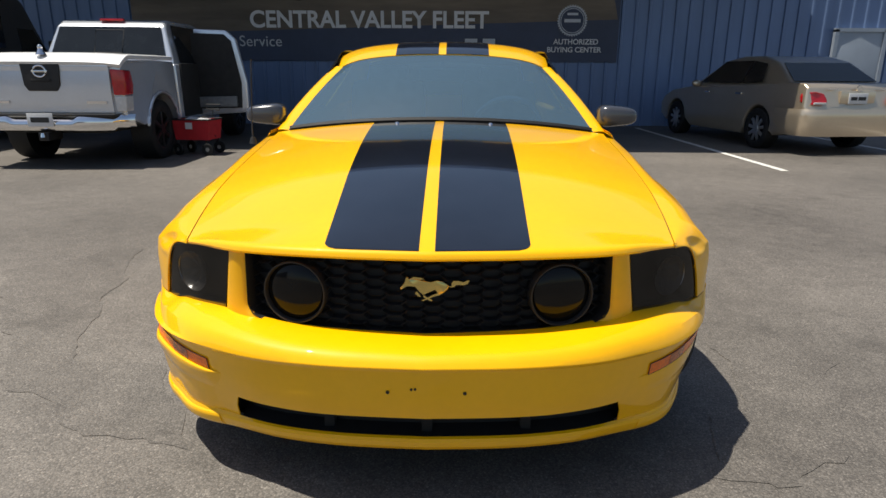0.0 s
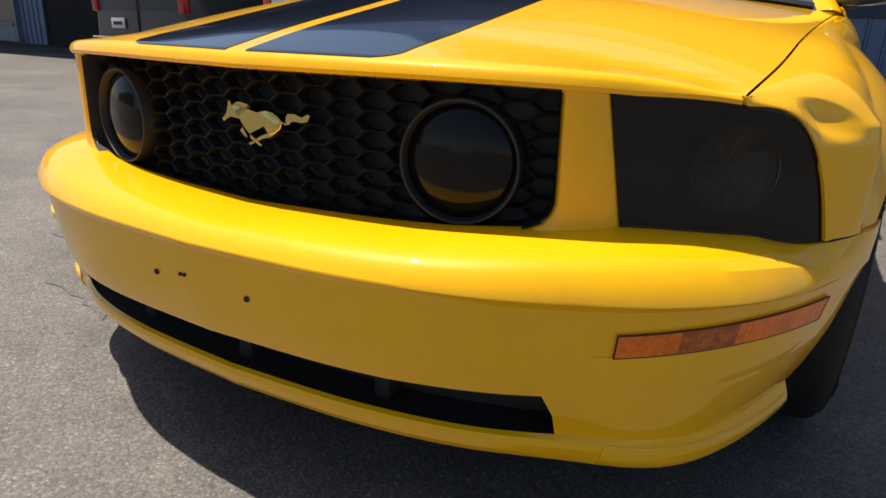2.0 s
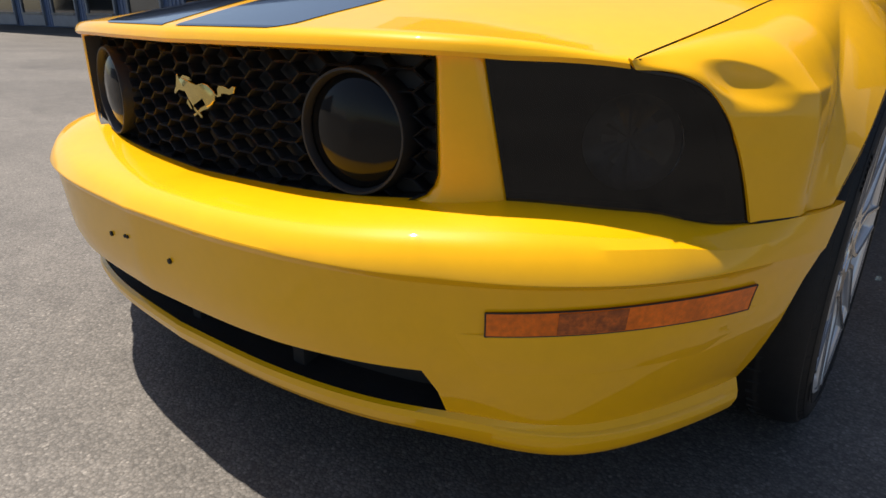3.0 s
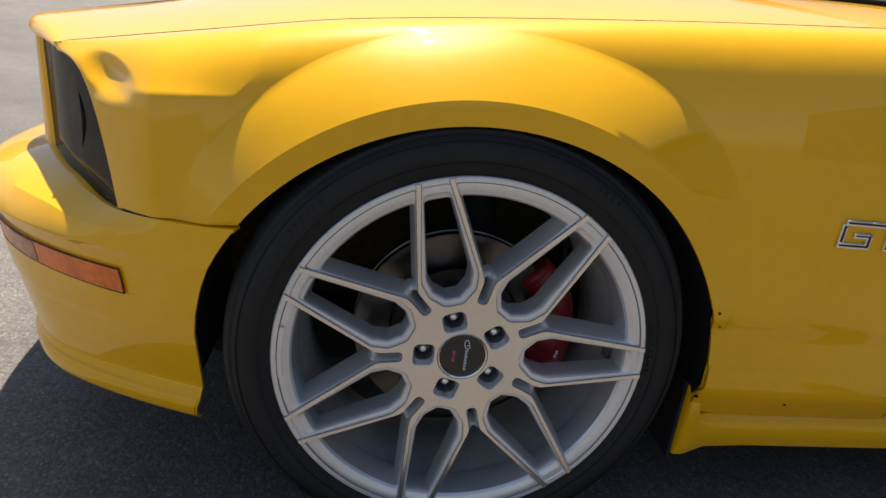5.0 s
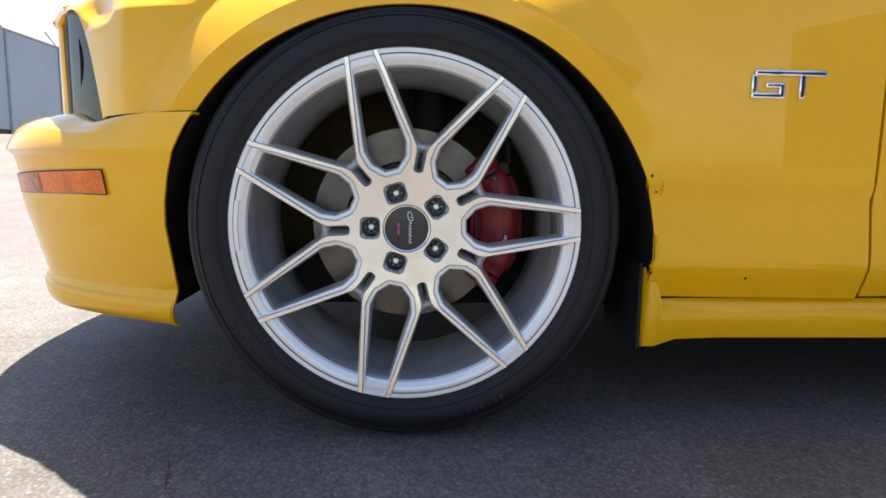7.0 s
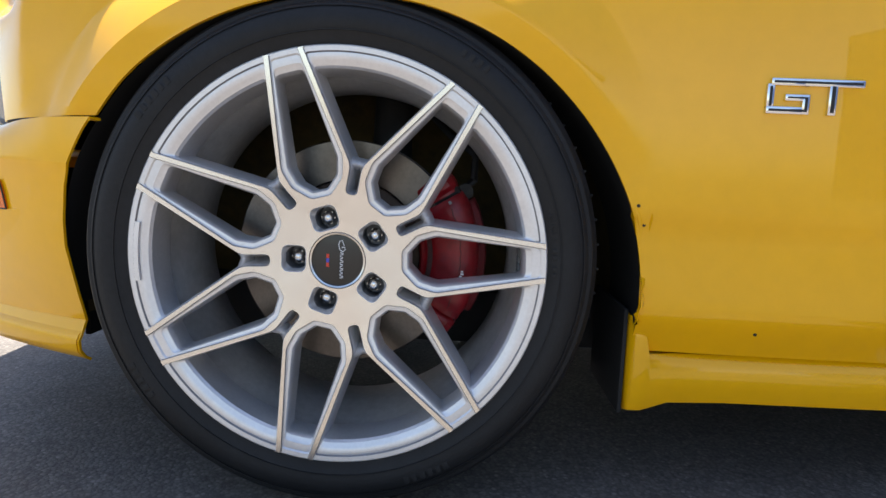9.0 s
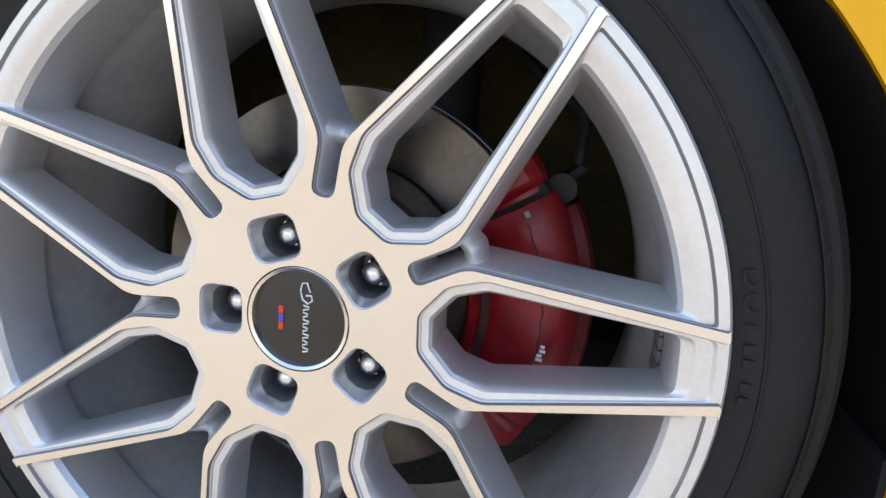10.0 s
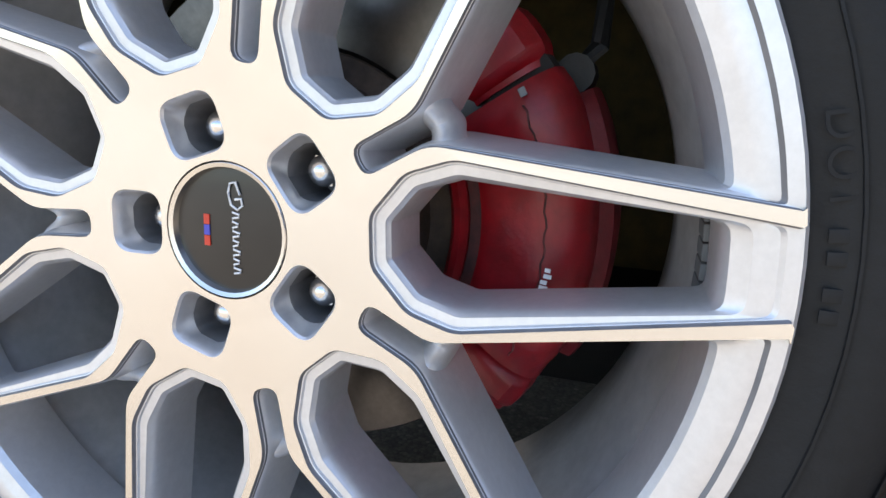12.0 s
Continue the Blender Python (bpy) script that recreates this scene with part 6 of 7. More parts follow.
# ---- fence and hill across the lot ----
def fence():
    f = thing("fence", "tall grey panel fence with slanted wire arms", "fence")
    start = Vector((-19.0, -9.2, 0.93))
    run = Vector((-1.0, -0.04, 0)).normalized()
    nrm = Vector((-run.y, run.x, 0))
    for k in range(11):
        c = start + run * (2.45 * (k - 3.5))
        rot = Matrix(((run.x, nrm.x, 0, 0), (run.y, nrm.y, 0, 0), (0, 0, 1, 0), (0, 0, 0, 1)))
        bm = bmesh.new()
        box(bm, c + Vector((0, 0, 1.36)), (2.36, 0.04, 2.36), 0.004, rot)
        part("fence_panel", bm, GREY_PANEL, f, smooth=False)
        bm = bmesh.new()
        box(bm, c + run * 1.225 + Vector((0, 0, 1.29)), (0.08, 0.10, 2.58), 0.004, rot)
        post = part("fence_post", bm, SILL_GREY, f, smooth=False)
        bm = bmesh.new()
        top = c + run * 1.225 + Vector((0, 0, 2.56))
        tube(bm, [top, top + nrm * 0.32 + Vector((0, 0, 0.42))], 0.022, 6)
        part("wire_arm", bm, SILL_GREY, post)
        bm = bmesh.new()
        box(bm, c + Vector((0, 0, 2.57)), (2.45, 0.08, 0.05), 0.004, rot)
        part("top_rail", bm, CONCRETE, f, smooth=False)
        bm = bmesh.new()
        box(bm, c + Vector((0, 0, 0.09)), (2.45, 0.03, 0.19), 0.0, rot)
        part("kick_board", bm, BLACK_PLASTIC, f, smooth=False)


fence()
HILL = material("hazy_grey_hillside", (0.30, 0.30, 0.29), 0.95, 0, 0.12, 0.02, var2=0.1, scale2=0.2)


def hill():
    def fn(u, v):
        a = math.radians(195 + 45 * u)
        r = 130 + 160 * v
        h = 38 * math.sin(math.pi * min(v * 1.2, 1)) ** 0.8 * (0.35 + 0.65 * math.exp(-((u - 0.42) / 0.22) ** 2)) + 3 * noise.noise((u * 9, v * 5, 1))
        return Vector((r * math.cos(a), r * math.sin(a), max(h, -0.5) - 0.5))
    tagged(part("backdrop", grid(fn, 60, 14), HILL), "hazy grey hillside beyond the fence", "hill", kind="structure")


hill()


# ---- parked vehicles ----
def side_body(bm, outline, width):
    """Pushes a side outline (y, z) across the car; width(z) is the half width."""
    n = len(outline)
    a = [bm.verts.new((width(y, z), y, z)) for y, z in outline]
    b = [bm.verts.new((-width(y, z), y, z)) for y, z in outline]
    bm.faces.new(a)
    bm.faces.new(b[::-1])
    for k in range(n):
        bm.faces.new((a[k], b[k], b[(k + 1) % n], a[(k + 1) % n]))
    bmesh.ops.recalc_face_normals(bm, faces=bm.faces)
    return bm


def soften(bm, d, seg=3, limit=0.5):
    es = [e for e in bm.edges if len(e.link_faces) == 2 and e.calc_face_angle() > limit]
    bmesh.ops.bevel(bm, geom=es, offset=d, segments=seg, profile=0.6, affect='EDGES', clamp_overlap=True)
    return bm


def arch(y, r, z=0.0, n=10, base=0.3):
    """Points of a wheel opening from front to back (increasing y)."""
    return [(y - r * math.cos(math.pi * k / n), max(base, z + r * math.sin(math.pi * k / n))) for k in range(n + 1)]


def plain_wheel(parent, x, y, r, rim, mat, spokes=7, width=0.22):
    s = 1 if x > 0 else -1
    bm = lathe([(rim, -0.01), (rim + 0.02, 0.0), (r - 0.03, 0.0), (r - 0.008, -0.015), (r, -0.05), (r, -width), (rim, -width)], 40)
    bm.transform(Matrix.Translation((x, y, r)) @ Matrix.Diagonal((s, 1, 1, 1)))
    w = part("wheel", bm, RUBBER, parent, "black road tyre")
    bm = lathe([(rim + 0.004, -0.008), (rim - 0.015, -0.015), (rim - 0.02, -0.10), (0.02, -0.10)], 40)
    bm.transform(Matrix.Translation((x, y, r)) @ Matrix.Diagonal((s, 1, 1, 1)))
    part("rim", bm, DARK_VOID, w)
    bm = bmesh.new()
    for k in range(spokes):
        a = 360 * k / spokes
        box(bm, (x - s * 0.025, y, r), (0.025, 0.05, rim * 0.92), 0.006, pose(0, 0, 0, a) @ pose(0, 0, rim * 0.48))
    cyl(bm, (x - s * 0.02, y, r), 0.06, 0.03, 'X', 20)
    part("spokes", bm, mat, w)
    return w


BEIGE = material("beige_metallic_paint", (0.60, 0.50, 0.375), 0.3, 0.75, 0.04, 2, 0.8, var2=0.03, scale2=60)
PICKUP_SILVER = material("silver_metallic_paint", (0.66, 0.70, 0.76), 0.26, 0.6, 0.04, 2, 0.8, var2=0.03, scale2=60)
VAN_GREY = material("dark_grey_van_paint", (0.045, 0.05, 0.058), 0.35, 0.2, 0.06, 2, 0.5)
TAIL_RED = material("red_tail_lamp", (0.40, 0.006, 0.012), 0.15, 0, 0.2, 20, 0.5)
LAMP_CLEAR = material("clear_lamp_lens", (0.55, 0.55, 0.55), 0.15, 0, 0.1, 20, 0.5)
PLATE = material("white_number_plate", (0.55, 0.56, 0.58), 0.4, 0, 0.05, 30)
ALLOY = material("bright_hub_alloy", (0.6, 0.6, 0.6), 0.3, 0.9, 0.05, 20)
DARK_ALLOY = material("dark_alloy", (0.06, 0.06, 0.065), 0.35, 0.8, 0.05, 20)
RED_FABRIC = material("red_wagon_fabric", (0.42, 0.012, 0.02), 0.8, 0, 0.15, 8, 0, 0.3, 150)


def seat_on(ob, x, y, turn):
    ob.matrix_basis = pose(x, y, 0, 0, 0, turn)


def sedan():
    """Beige saloon; its origin is under the rear axle, its nose towards +y."""
    c = thing("sedan", "beige four-door sedan with red tail lamps, parked at the wall", "car")
    wb = 2.72
    out = [(-0.98, 0.34), (-0.36, 0.24)] + arch(0, 0.36, 0.33, 10, 0.24) + [(0.5, 0.2), (wb - 0.5, 0.2)] + arch(wb, 0.36, 0.33, 10, 0.24)
    out += [(wb + 0.6, 0.24), (wb + 0.92, 0.36), (wb + 0.95, 0.58), (wb + 0.75, 0.72), (wb + 0.25, 0.86), (wb - 0.45, 0.95), (1.0, 0.99), (0.0, 1.02), (-0.5, 1.06), (-0.86, 1.045), (-0.95, 0.985), (-1.0, 0.72), (-1.03, 0.65), (-1.03, 0.46)]

    def width(y, z):
        w = 0.895 - 0.05 * max(0, z - 0.75) / 0.3 - 0.06 * max(0, 0.35 - z) / 0.15
        return w - 0.14 * max(0, y - wb - 0.3) / 0.65 - 0.10 * max(0, -0.55 - y) / 0.5
    bm = side_body(bmesh.new(), out, width)
    soften(bm, 0.035, 3)
    part("body", bm, BEIGE, c)
    cab = [(-0.55, 1.03), (0.02, 1.36), (0.45, 1.46), (1.05, 1.47), (1.5, 1.40), (2.25, 0.96), (1.0, 0.95)]
    bm = side_body(bmesh.new(), cab, lambda y, z: 0.82 - 0.24 * max(0, z - 1.0) / 0.47 - 0.05 * (1 if y < -0.3 else 0))
    soften(bm, 0.04, 3)
    part("cabin_shell", bm, BEIGE, c)
    # panes follow the cabin shell, slightly proud
    def pane(name, pts, label=""):
        bm = bmesh.new()
        bm.faces.new([bm.verts.new(p) for p in pts])
        part(name, solid(bm, 0.006), DARK_GLASS, c, label, smooth=False)

    def half(z):
        return 0.822 - 0.24 * max(0, z - 1.0) / 0.47 + 0.006
    pane("rear_window", [(-0.69, -0.50, 1.075), (0.69, -0.50, 1.075), (0.56, -0.02, 1.352), (-0.56, -0.02, 1.352)], "dark rear window")
    pane("windscreen", [(-0.68, 2.2, 1.0), (0.68, 2.2, 1.0), (0.56, 1.56, 1.38), (-0.56, 1.56, 1.38)])
    for s in (1, -1):
        for ys in ((0.12, 0.64, 0.64, 0.26), (0.655, 1.325, 1.245, 0.655), (1.34, 1.98, 1.50, 1.26)):
            zz = (1.03, 1.02, 1.39, 1.39) if ys[0] > 0.5 else (1.05, 1.03, 1.39, 1.34)
            pane("side_window", [(s * half(z), y, z) for y, z in zip(ys, zz)])
        bm = bmesh.new()
        lens = [(0.50, 0.765), (0.515, 0.83), (0.56, 0.900), (0.68, 0.925), (0.78, 0.915), (0.80, 0.86), (0.80, 0.775), (0.77, 0.745), (0.60, 0.740)]
        prism(bm, [(u * s, v) for u, v in lens], 0.10, lambda u, v, w: (u * (1.0 + 0.12 * (0.10 - w)), -0.950 - w + 0.9 * max(0, abs(u) - 0.66) ** 1.2 + 0.19 * (v - 0.75), v))
        bmesh.ops.recalc_face_normals(bm, faces=bm.faces)
        soften(bm, 0.016, 3)
        lamp = part("tail_lamp", bm, TAIL_RED, c, "red tail lamp cluster")
        bm = bmesh.new()
        box(bm, (s * 0.62, -1.045, 0.762), (0.20, 0.02, 0.032), 0.008)
        part("reverse_lens", bm, LAMP_CLEAR, lamp)
        bm = bmesh.new()
        bmesh.ops.create_uvsphere(bm, u_segments=16, v_segments=10, radius=1, matrix=Matrix.Translation((s * 0.92, 1.95, 1.0)) @ Matrix.Diagonal((0.10, 0.06, 0.065, 1)))
        part("door_mirror", bm, BEIGE, c)
        for y in (0.75, 1.75):
            part("door_handle", boxes(((s * 0.885, y - 0.15, 0.86), (0.03, 0.16, 0.03)), bevel=0.008), CHROME, c)
        plain_wheel(c, s * 0.90, 0, 0.325, 0.215, ALLOY, 9)
        plain_wheel(c, s * 0.90, wb, 0.325, 0.215, ALLOY, 9)
    part("plate_recess", boxes(((0, -0.985, 0.85), (0.56, 0.05, 0.18)), bevel=0.02), BEIGE, c)
    pl = part("number_plate", boxes(((0, -1.015, 0.83), (0.305, 0.012, 0.155)), bevel=0.004), PLATE, c)
    part("plate_bars", boxes(((-0.07, -1.023, 0.83), (0.10, 0.003, 0.05)), ((0.06, -1.023, 0.83), (0.12, 0.003, 0.05))), BLACK_PLASTIC, pl, kind="stuff")
    part("trunk_emblem", cyl(bmesh.new(), (0, -1.01, 0.975), 0.045, 0.015, 'Y', 24), CHROME, c)
    for x in (-0.42, 0.42):
        part("trunk_mark", boxes(((x, -1.008, 0.965), (0.16, 0.008, 0.025))), CHROME, c)
    def bumper(u, v):
        # wraps round the corners, tucked under at the bottom
        a = math.pi * (u - 0.5)
        full = 1 - 0.05 * (1 - v) ** 3 - 0.02 * (max(0, v - 0.72) / 0.28) ** 2
        x = math.copysign(abs(math.sin(a)) ** 0.32, a) * 0.90 * full
        y = -0.42 - 0.735 * max(math.cos(a), 0) ** 0.32 * (full - 0.012 * max(0, v - 0.85) / 0.15)
        return (x, y, 0.29 + 0.39 * v)
    part("rear_bumper", solid(grid(bumper, 48, 14), 0.02), BEIGE, c)
    seat_on(c, 5.87, 9.15, 8)


sedan()


def pickup():
    """Silver pickup seen from behind; origin under the tailgate, nose towards +y."""
    c = thing("pickup_truck", "silver pickup truck with a covered bed and an open door", "truck")
    ax, wb, r, cab = 0.98, 3.45, 0.40, 1.58
    bed = [(0.03, 0.62), (0.4, 0.50)] + arch(ax, 0.50, 0.40, 12, 0.50) + [(cab - 0.03, 0.50), (cab - 0.03, 1.30), (1.0, 1.31), (0.03, 1.28)]
    bm = side_body(bmesh.new(), bed, lambda y, z: 0.985 - 0.03 * max(0, z - 1.0) / 0.3 - 0.05 * max(0, 0.12 - y) / 0.1)
    soften(bm, 0.035, 3)
    part("bed", bm, PICKUP_SILVER, c)
    bm = bmesh.new()
    arc = arch(ax, 0.50, 0.40, 16, 0.5)
    tube(bm, [(0.985, y, z) for y, z in arc], 0.022, 8)
    part("arch_lip", bm, PICKUP_SILVER, c)
    bm = bmesh.new()

    def gate_skin(u, v):
        z = 0.68 + 0.60 * v
        bulge = 0.018 * math.sin(math.pi * min(max((v - 0.10) / 0.85, 0), 1)) ** 0.5
        return ((2 * u - 1) * 0.805, -0.005 - bulge - 0.012 * (1 if v > 0.86 else 0), z)
    gate = part("tailgate", solid(grid(gate_skin, 14, 24), 0.05), PICKUP_SILVER, c)
    plate = [(-0.235, 1.265), (0.235, 1.265), (0.215, 1.0), (0.17, 0.93), (-0.17, 0.93), (-0.215, 1.0)]
    bm = bmesh.new()
    prism(bm, plate, 0.022, lambda u, v, w: (u, -0.018 - w, v))
    bmesh.ops.recalc_face_normals(bm, faces=bm.faces)
    soften(bm, 0.012, 3)
    part("gate_plate", bm, BLACK_PLASTIC, gate)
    bm = bmesh.new()
    tube(bm, [(0.075 * math.cos(k * math.pi / 12), -0.046, 1.16 + 0.065 * math.sin(k * math.pi / 12)) for k in range(25)], 0.012, 8)
    part("gate_emblem", bm, CHROME, gate, "plain chrome ring emblem")
    part("emblem_bar", boxes(((0, -0.048, 1.16), (0.19, 0.014, 0.025)), bevel=0.004), CHROME, gate)
    part("gate_handle", boxes(((0, -0.045, 1.055), (0.24, 0.012, 0.035)), bevel=0.006), DARK_VOID, gate)
    for x, w in ((-0.58, 0.30), (0.62, 0.24)):
        part("gate_mark", boxes(((x, -0.030, 0.80), (w, 0.006, 0.03))), CHROME, gate)
    # bed cover, domed, with a small ball on top
    def dome(u, v):
        x = (2 * u - 1)
        y = -0.04 + (cab - 0.02) * v * v
        # rolls down towards the tailgate
        drop = 0.105 * (1 - min((y + 0.04) / 0.26, 1)) ** 1.6
        return (x * 0.955, y - 0.02 * (1 - v) * (1 - x * x), 1.345 + 0.030 * (1 - x ** 4) + 0.02 * v - drop)
    part("bed_cover", solid(grid(dome, 20, 28), 0.05), material("pale_silver_cover", (0.70, 0.71, 0.73), 0.4, 0, 0.04, 3, 0.5), c, "silver hard bed cover")
    bm = bmesh.new()
    bmesh.ops.create_uvsphere(bm, u_segments=12, v_segments=8, radius=0.030, matrix=Matrix.Translation((0, 0.04, 1.44)))
    cyl(bm, (0, 0.04, 1.385), 0.06, 0.07, 'Z', 14, 0.025)
    part("cover_latch", bm, CHROME, c)
    for s in (1, -1):
        lens = [(0.82, 1.19), (0.97, 1.175), (0.985, 1.0), (0.972, 0.885), (0.835, 0.885)]
        bm = bmesh.new()
        prism(bm, [(u * s, v) for u, v in lens], 0.20, lambda u, v, w: (u, 0.17 - w + 0.25 * max(0, abs(u) - 0.88), v))
        bmesh.ops.recalc_face_normals(bm, faces=bm.faces)
        soften(bm, 0.02, 3)
        lamp = part("tail_lamp", bm, TAIL_RED, c, "tall red tail lamp")
        bm = bmesh.new()
        prism(bm, [(u * s, v) for u, v in [(0.836, 0.872), (0.968, 0.872), (0.955, 0.69), (0.845, 0.69)]], 0.19, lambda u, v, w: (u, 0.17 - w + 0.25 * max(0, abs(u) - 0.88), v))
        bmesh.ops.recalc_face_normals(bm, faces=bm.faces)
        soften(bm, 0.012, 3)
        part("reverse_lens", bm, LAMP_CLEAR, lamp)
        plain_wheel(c, s * 0.96, ax, r, 0.25, DARK_ALLOY, 6, 0.27)
        plain_wheel(c, s * 0.96, ax + wb, r, 0.25, DARK_ALLOY, 6, 0.27)

    # chrome bumper wrapping round the corners, lower in the middle
    def bar(u, v):
        x = 2 * u - 1
        t = abs(x) ** 5
        top = 0.655 - (0.05 if abs(x) < 0.36 else 0.05 * max(0, 1 - (abs(x) - 0.36) / 0.06))
        z = 0.47 + (top - 0.47) * v + (0.03 * (1 - v) if abs(x) > 0.8 else 0)
        return (x * 1.0, -0.17 + 0.26 * t + 0.035 * (2 * v - 1) ** 2, z)
    part("rear_bumper", solid(grid(bar, 60, 10), 0.02), CHROME, c, "chrome step bumper")
    part("bumper_pad", boxes(((0, -0.06, 0.655), (1.75, 0.18, 0.02)), bevel=0.006), BLACK_PLASTIC, c)
    pl = part("number_plate", boxes(((0, -0.185, 0.60), (0.305, 0.012, 0.155)), bevel=0.004), PLATE, c)
    part("plate_bars", boxes(((-0.0, -0.193, 0.60), (0.22, 0.003, 0.06))), BLACK_PLASTIC, pl, kind="stuff")
    part("tow_hitch", boxes(((0, -0.02, 0.40), (0.12, 0.30, 0.10)), bevel=0.01), BLACK_PLASTIC, c)
    part("tow_ball", cyl(bmesh.new(), (0, -0.18, 0.42), 0.03, 0.05, 'Z', 14, 0.02), CHROME, c)
    part("chassis", boxes(((0, 2.4, 0.52), (1.3, 4.6, 0.2)), bevel=0.02), DARK_VOID, c)
    # cab: lower shell, posts, roof
    low = [(cab, 0.45), (ax + wb - 0.62, 0.45)] + arch(ax + wb, 0.50, 0.40, 10, 0.45) + [(ax + wb + 0.7, 0.5), (ax + wb + 0.8, 0.75), (ax + wb + 0.75, 1.05), (cab + 2.3, 1.22), (cab + 2.0, 1.27), (cab, 1.27)]
    bm = side_body(bmesh.new(), low, lambda y, z: 0.985 - 0.10 * max(0, y - ax - wb - 0.2) / 0.6 - 0.02 * max(0, z - 1.0) / 0.27)
    soften(bm, 0.03, 3)
    part("cab_body", bm, PICKUP_SILVER, c)
    # solid black box stands in for the shaded cab interior
    part("doorway_shade_panel", boxes(((0.985, cab + 1.0, 0.90), (0.03, 1.75, 0.76)), bevel=0.01), DARK_VOID, c, "black panel for the shaded inside of the open cab doorway")
    top = [(cab + 0.02, 1.26), (cab + 0.24, 1.80), (cab + 0.34, 1.87), (cab + 0.5, 1.895), (cab + 1.4, 1.90), (cab + 1.7, 1.85), (cab + 2.3, 1.25)]
    bm = side_body(bmesh.new(), top, lambda y, z: 0.95 - 0.20 * max(0, z - 1.25) / 0.65)
    soften(bm, 0.05, 4)
    part("cab_roof", bm, PICKUP_SILVER, c)

    def pane(name, pts, label="", mat=DARK_GLASS):
        bm = bmesh.new()
        bm.faces.new([bm.verts.new(p) for p in pts])
        part(name, solid(bm, 0.006), mat, c, label, smooth=False)
    pane("rear_window", [(-0.82, cab + 0.052, 1.37), (0.82, cab + 0.052, 1.37), (0.725, cab + 0.222, 1.785), (-0.725, cab + 0.222, 1.785)], "dark cab rear window")
    bm = bmesh.new()
    tube(bm, [(x, cab + 0.048 + 0.17 * (z - 1.37) / 0.415, z) for x, z in ((-0.2, 1.42), (0.2, 1.42), (0.2, 1.74), (-0.2, 1.74), (-0.2, 1.42))], 0.010, 6)
    part("slider_frame", bm, BLACK_PLASTIC, c)
    pane("windscreen", [(-0.78, cab + 2.22, 1.33), (0.78, cab + 2.22, 1.33), (0.68, cab + 1.80, 1.80), (-0.68, cab + 1.80, 1.80)])
    for s in (1, -1):
        pane("side_window", [(s * 0.953, cab + 0.22, 1.285), (s * 0.953, cab + 2.05, 1.285), (s * 0.79, cab + 1.62, 1.82), (s * 0.79, cab + 0.40, 1.82)])
    part("brake_lamp", boxes(((0, cab + 0.31, 1.885), (0.34, 0.06, 0.035)), bevel=0.01), TAIL_RED, c)
    # rear-hinged side door, standing wide open
    m = pose(0.97, cab + 0.85, 0, 0, 0, 84)
    shape = [(-0.80, 0.55), (0.0, 0.50), (0.0, 1.80), (-0.52, 1.78), (-0.66, 1.66), (-0.74, 1.28), (-0.80, 1.0)]
    bm = bmesh.new()
    prism(bm, shape, 0.09, lambda u, v, w: m @ Vector((w - 0.045, u, v)))
    bmesh.ops.recalc_face_normals(bm, faces=bm.faces)
    soften(bm, 0.025, 3)
    door = part("open_door", bm, PICKUP_SILVER, c, "open silver door with a dark inner panel")
    bm = bmesh.new()
    prism(bm, [(-0.70, 0.62), (0.04, 0.60), (0.04, 1.74), (-0.49, 1.72), (-0.60, 1.62), (-0.67, 1.26), (-0.72, 1.0)], 0.012, lambda u, v, w: m @ Vector((-0.047 - w, u, v)))
    part("inner_panel", bm, DARK_VOID, door)
    bm = bmesh.new()
    prism(bm, [(-0.64, 0.64), (0.0, 0.62), (0.0, 0.78), (-0.64, 0.80)], 0.05, lambda u, v, w: m @ Vector((-0.06 - w, u, v)))
    bmesh.ops.recalc_face_normals(bm, faces=bm.faces)
    soften(bm, 0.015, 2)
    part("door_pocket", bm, CABIN, door)
    c.matrix_basis = pose(-4.87, 6.32, 0, 0, 0, 1.5)


pickup()


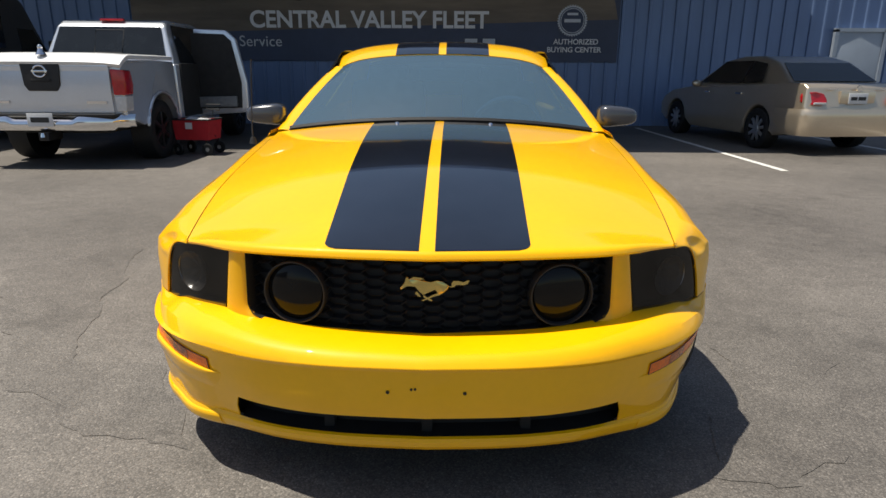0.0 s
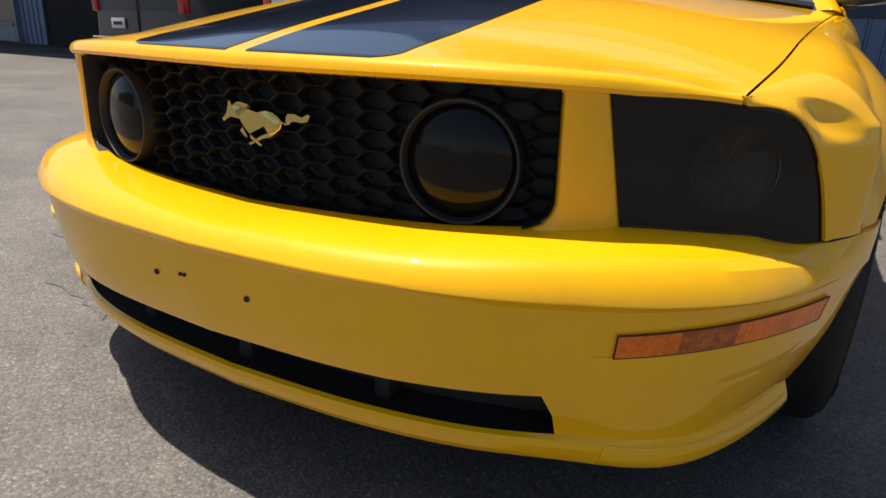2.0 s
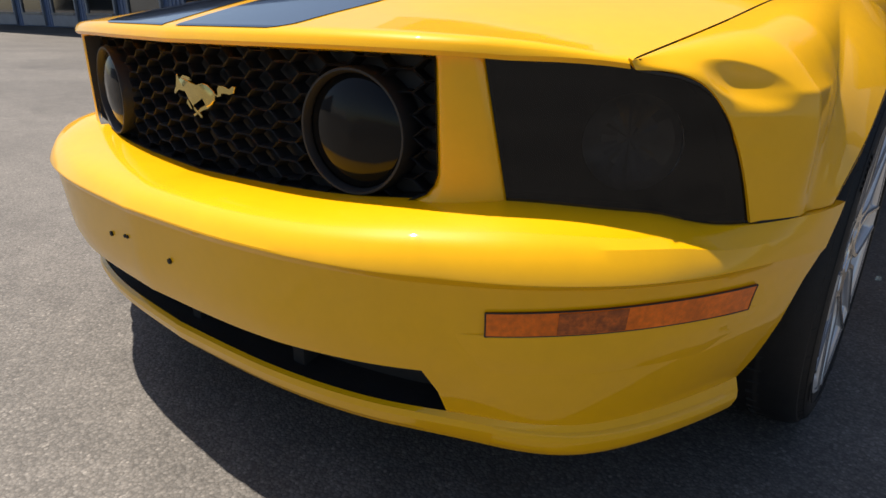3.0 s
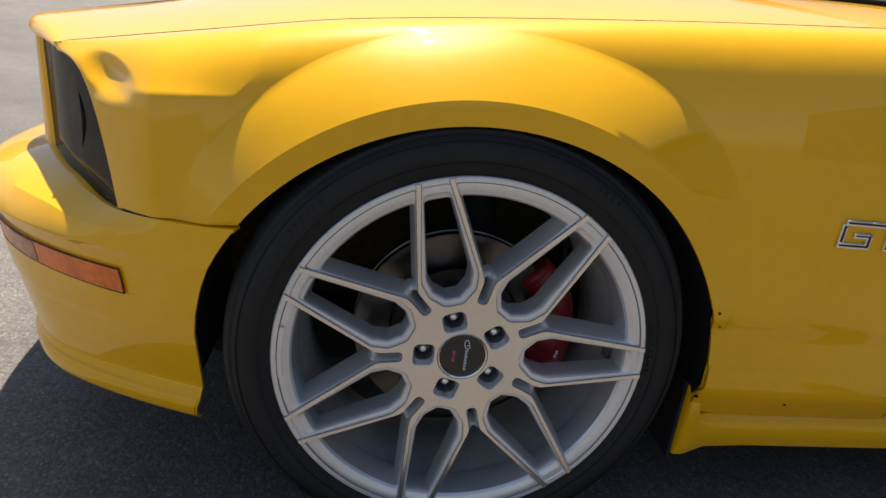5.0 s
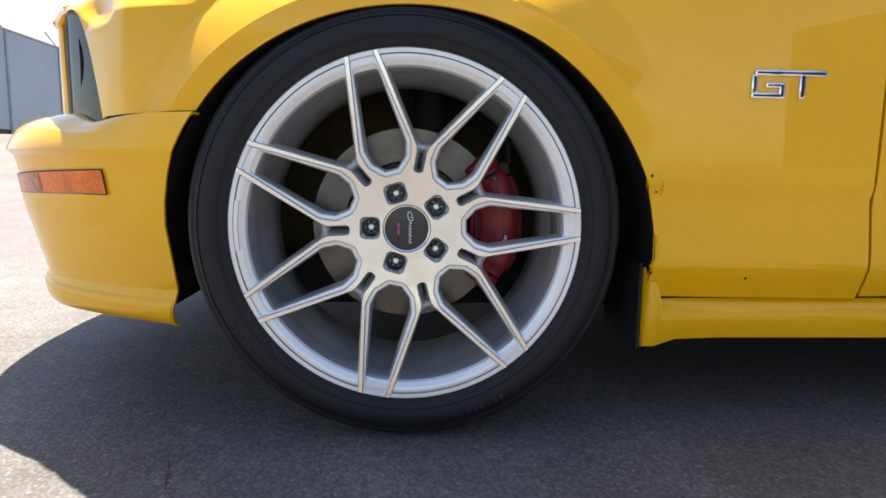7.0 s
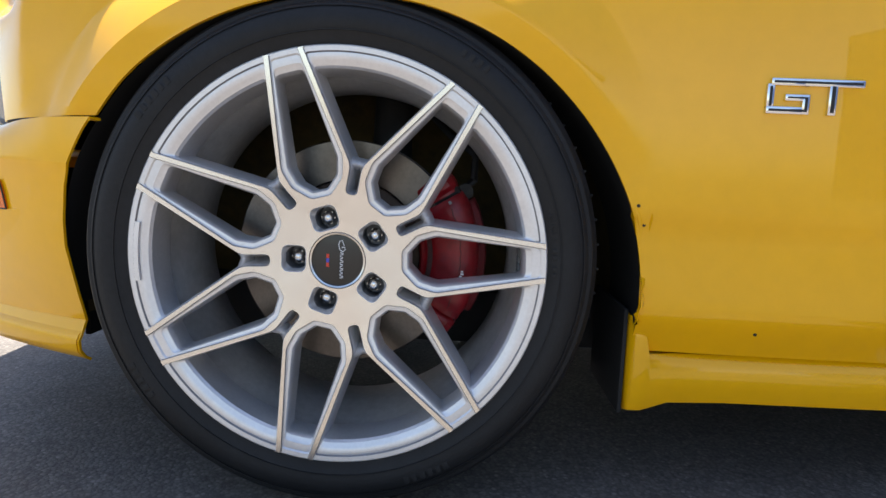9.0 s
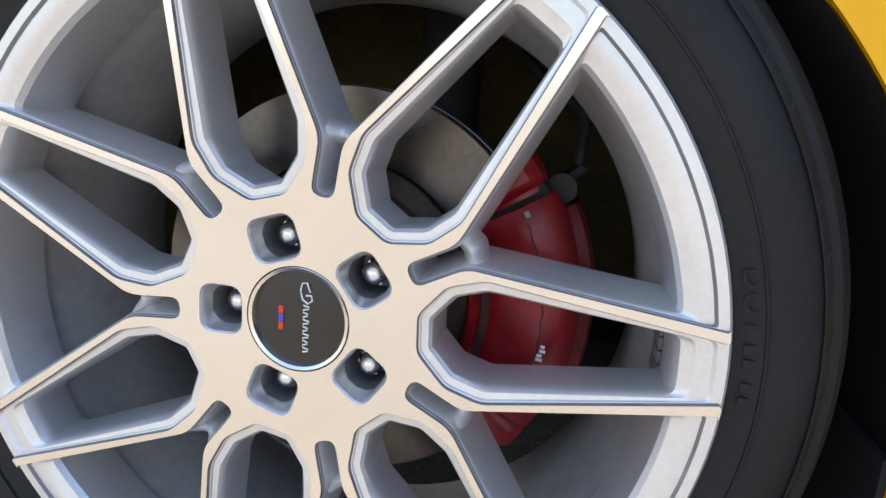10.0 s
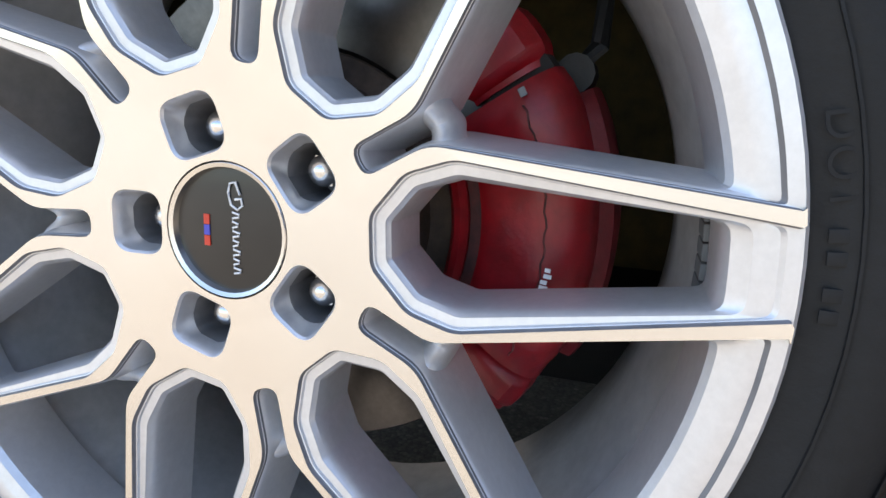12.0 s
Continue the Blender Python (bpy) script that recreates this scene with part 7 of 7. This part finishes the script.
def van():
    """Tall dark grey van; origin under its rear bumper."""
    c = thing("panel_van", "tall dark grey panel van beside the pickup", "van")
    ax, wb, r = 1.20, 3.66, 0.38
    out = [(0.02, 0.45), (0.6, 0.42)] + arch(ax, 0.46, 0.38, 10, 0.42) + [(1.9, 0.38), (ax + wb - 0.6, 0.38)] + arch(ax + wb, 0.46, 0.38, 10, 0.42)
    out += [(5.75, 0.42), (5.9, 0.6), (5.88, 1.0), (5.55, 1.22), (4.9, 1.32), (4.3, 2.35), (3.9, 2.62), (3.0, 2.72), (0.3, 2.70), (0.06, 2.60)]
    bm = side_body(bmesh.new(), out, lambda y, z: 1.0 - 0.13 * max(0, z - 1.1) / 1.6 - 0.05 * max(0, y - 5) / 0.9)
    soften(bm, 0.05, 3)
    part("body", bm, VAN_GREY, c)
    for s in (1, -1):
        bm = bmesh.new()
        box(bm, (s * 0.955, 0.06, 1.28), (0.12, 0.14, 0.62), 0.02)
        lamp = part("tail_lamp", bm, TAIL_RED, c, "tall red tail lamp")
        part("reverse_lens", boxes(((s * 0.957, 0.055, 1.36), (0.122, 0.142, 0.13)), bevel=0.01), LAMP_CLEAR, lamp)
        part("rear_reflector", boxes(((s * 0.90, -0.02, 0.52), (0.16, 0.03, 0.06)), bevel=0.008), TAIL_RED, c)
        plain_wheel(c, s * 1.0, ax, r, 0.22, DARK_ALLOY, 6, 0.25)
        plain_wheel(c, s * 1.0, ax + wb, r, 0.22, DARK_ALLOY, 6, 0.25)
        bm = bmesh.new()
        bm.faces.new([bm.verts.new(p) for p in ((s * 0.985, 3.95, 1.45), (s * 0.985, 4.75, 1.45), (s * 0.90, 4.25, 2.15), (s * 0.90, 3.95, 2.15))])
        part("cab_window", solid(bm, 0.006), DARK_GLASS, c, smooth=False)
        bm = bmesh.new()
        box(bm, (s * 1.12, 4.75, 1.55), (0.20, 0.10, 0.34), 0.04)
        part("door_mirror", bm, BLACK_PLASTIC, c)
        bm = bmesh.new()
        bm.faces.new([bm.verts.new(p) for p in ((s * 0.08, 0.02, 1.55), (s * 0.80, 0.02, 1.55), (s * 0.76, 0.05, 2.25), (s * 0.08, 0.05, 2.25))])
        part("rear_window", solid(bm, 0.02), DARK_GLASS, c, smooth=False)
    part("side_window_band", boxes(((0.935, 2.2, 1.85), (0.10, 2.6, 0.62)), bevel=0.02), DARK_GLASS, c)
    part("door_split", boxes(((0, 0.012, 1.45), (0.012, 0.02, 1.9))), BLACK_PLASTIC, c)
    part("door_handle", boxes(((-0.12, -0.01, 1.22), (0.16, 0.04, 0.05)), bevel=0.01), CHROME, c)
    part("rear_bumper", boxes(((0, -0.05, 0.50), (1.9, 0.16, 0.16)), bevel=0.03), BLACK_PLASTIC, c)
    part("bumper_strip", boxes(((-0.1, -0.135, 0.585), (1.6, 0.02, 0.025)), bevel=0.004), CHROME, c)
    pl = part("number_plate", boxes(((-0.45, 0.0, 0.80), (0.305, 0.012, 0.155)), bevel=0.004), PLATE, c)
    part("plate_bars", boxes(((-0.45, -0.009, 0.80), (0.2, 0.003, 0.05))), BLACK_PLASTIC, pl, kind="stuff")
    bm = bmesh.new()
    box(bm, (-0.45, -0.18, 0.36), (0.10, 0.30, 0.09), 0.01)
    bmesh.ops.create_uvsphere(bm, u_segments=12, v_segments=8, radius=0.035, matrix=Matrix.Translation((-0.45, -0.30, 0.45)))
    part("tow_hitch", bm, CHROME, c)
    c.matrix_basis = pose(-8.45, 6.25, 0, 0, 0, 3)


van()


def wagon():
    """Red folding wagon with a pull handle."""
    c = thing("folding_wagon", "red fabric folding wagon with black wheels", "wagon")
    bm = bmesh.new()
    lo = [(-0.245, -0.19), (0.245, -0.19), (0.245, 0.19), (-0.245, 0.19)]
    a = [bm.verts.new((x, y, 0.22)) for x, y in lo]
    b = [bm.verts.new((x * 1.13, y * 1.1, 0.50)) for x, y in lo]
    bm.faces.new(a)
    for k in range(4):
        bm.faces.new((a[k], a[(k + 1) % 4], b[(k + 1) % 4], b[k]))
    part("tub", solid(soften(bm, 0.03, 3), 0.012), RED_FABRIC, c, "red fabric tub")
    bm = bmesh.new()
    tube(bm, [(x * 1.14, y * 1.12, 0.505) for x, y in lo + lo[:1]], 0.011, 8)
    tube(bm, [(-0.27, 0, 0.48), (0.27, 0, 0.26)], 0.008, 6)
    part("frame", bm, BLACK_PLASTIC, c)
    for x in (-0.22, 0.22):
        for y in (-0.18, 0.18):
            bm = lathe([(0.03, -0.02), (0.08, -0.02), (0.085, -0.012), (0.085, 0.012), (0.08, 0.02), (0.03, 0.02)], 24, True)
            bm.transform(Matrix.Translation((x, y, 0.085)) @ pose(0, 0, 0, 0, 0, 90 if x > 0 else 70))
            w = part("wheel", bm, RUBBER, c)
            bm = cyl(bmesh.new(), (x, y, 0.085), 0.032, 0.03, 'Y', 16)
            part("hub", bm, ALLOY, w)
            bm = bmesh.new()
            tube(bm, [(x, y, 0.085), (x * 0.98, y * 0.98, 0.24)], 0.011, 6)
            part("fork", bm, BLACK_PLASTIC, c)
    bm = bmesh.new()
    tube(bm, [(0.05, 0.26, 0.25), (0.06, 0.40, 0.62)], 0.009, 6)
    tube(bm, [(-0.04, 0.40, 0.62), (-0.05, 0.42, 0.69), (0.17, 0.42, 0.69), (0.16, 0.40, 0.62), (-0.04, 0.40, 0.62)], 0.010, 6)
    part("pull_handle", bm, BLACK_PLASTIC, c)
    part("side_label", boxes(((-0.02, -0.214, 0.42), (0.10, 0.006, 0.09))), PLATE, c)
    bm = bmesh.new()
    box(bm, (0.03, 0.0, 0.475), (0.36, 0.28, 0.06), 0.025, pose(0, 0, 0, 4, 6, 8))
    part("folded_cloth", bm, PLATE, c, "pale cloth lying in the wagon")
    c.matrix_basis = pose(-3.66, 7.80, 0, 0, 0, -6)


wagon()
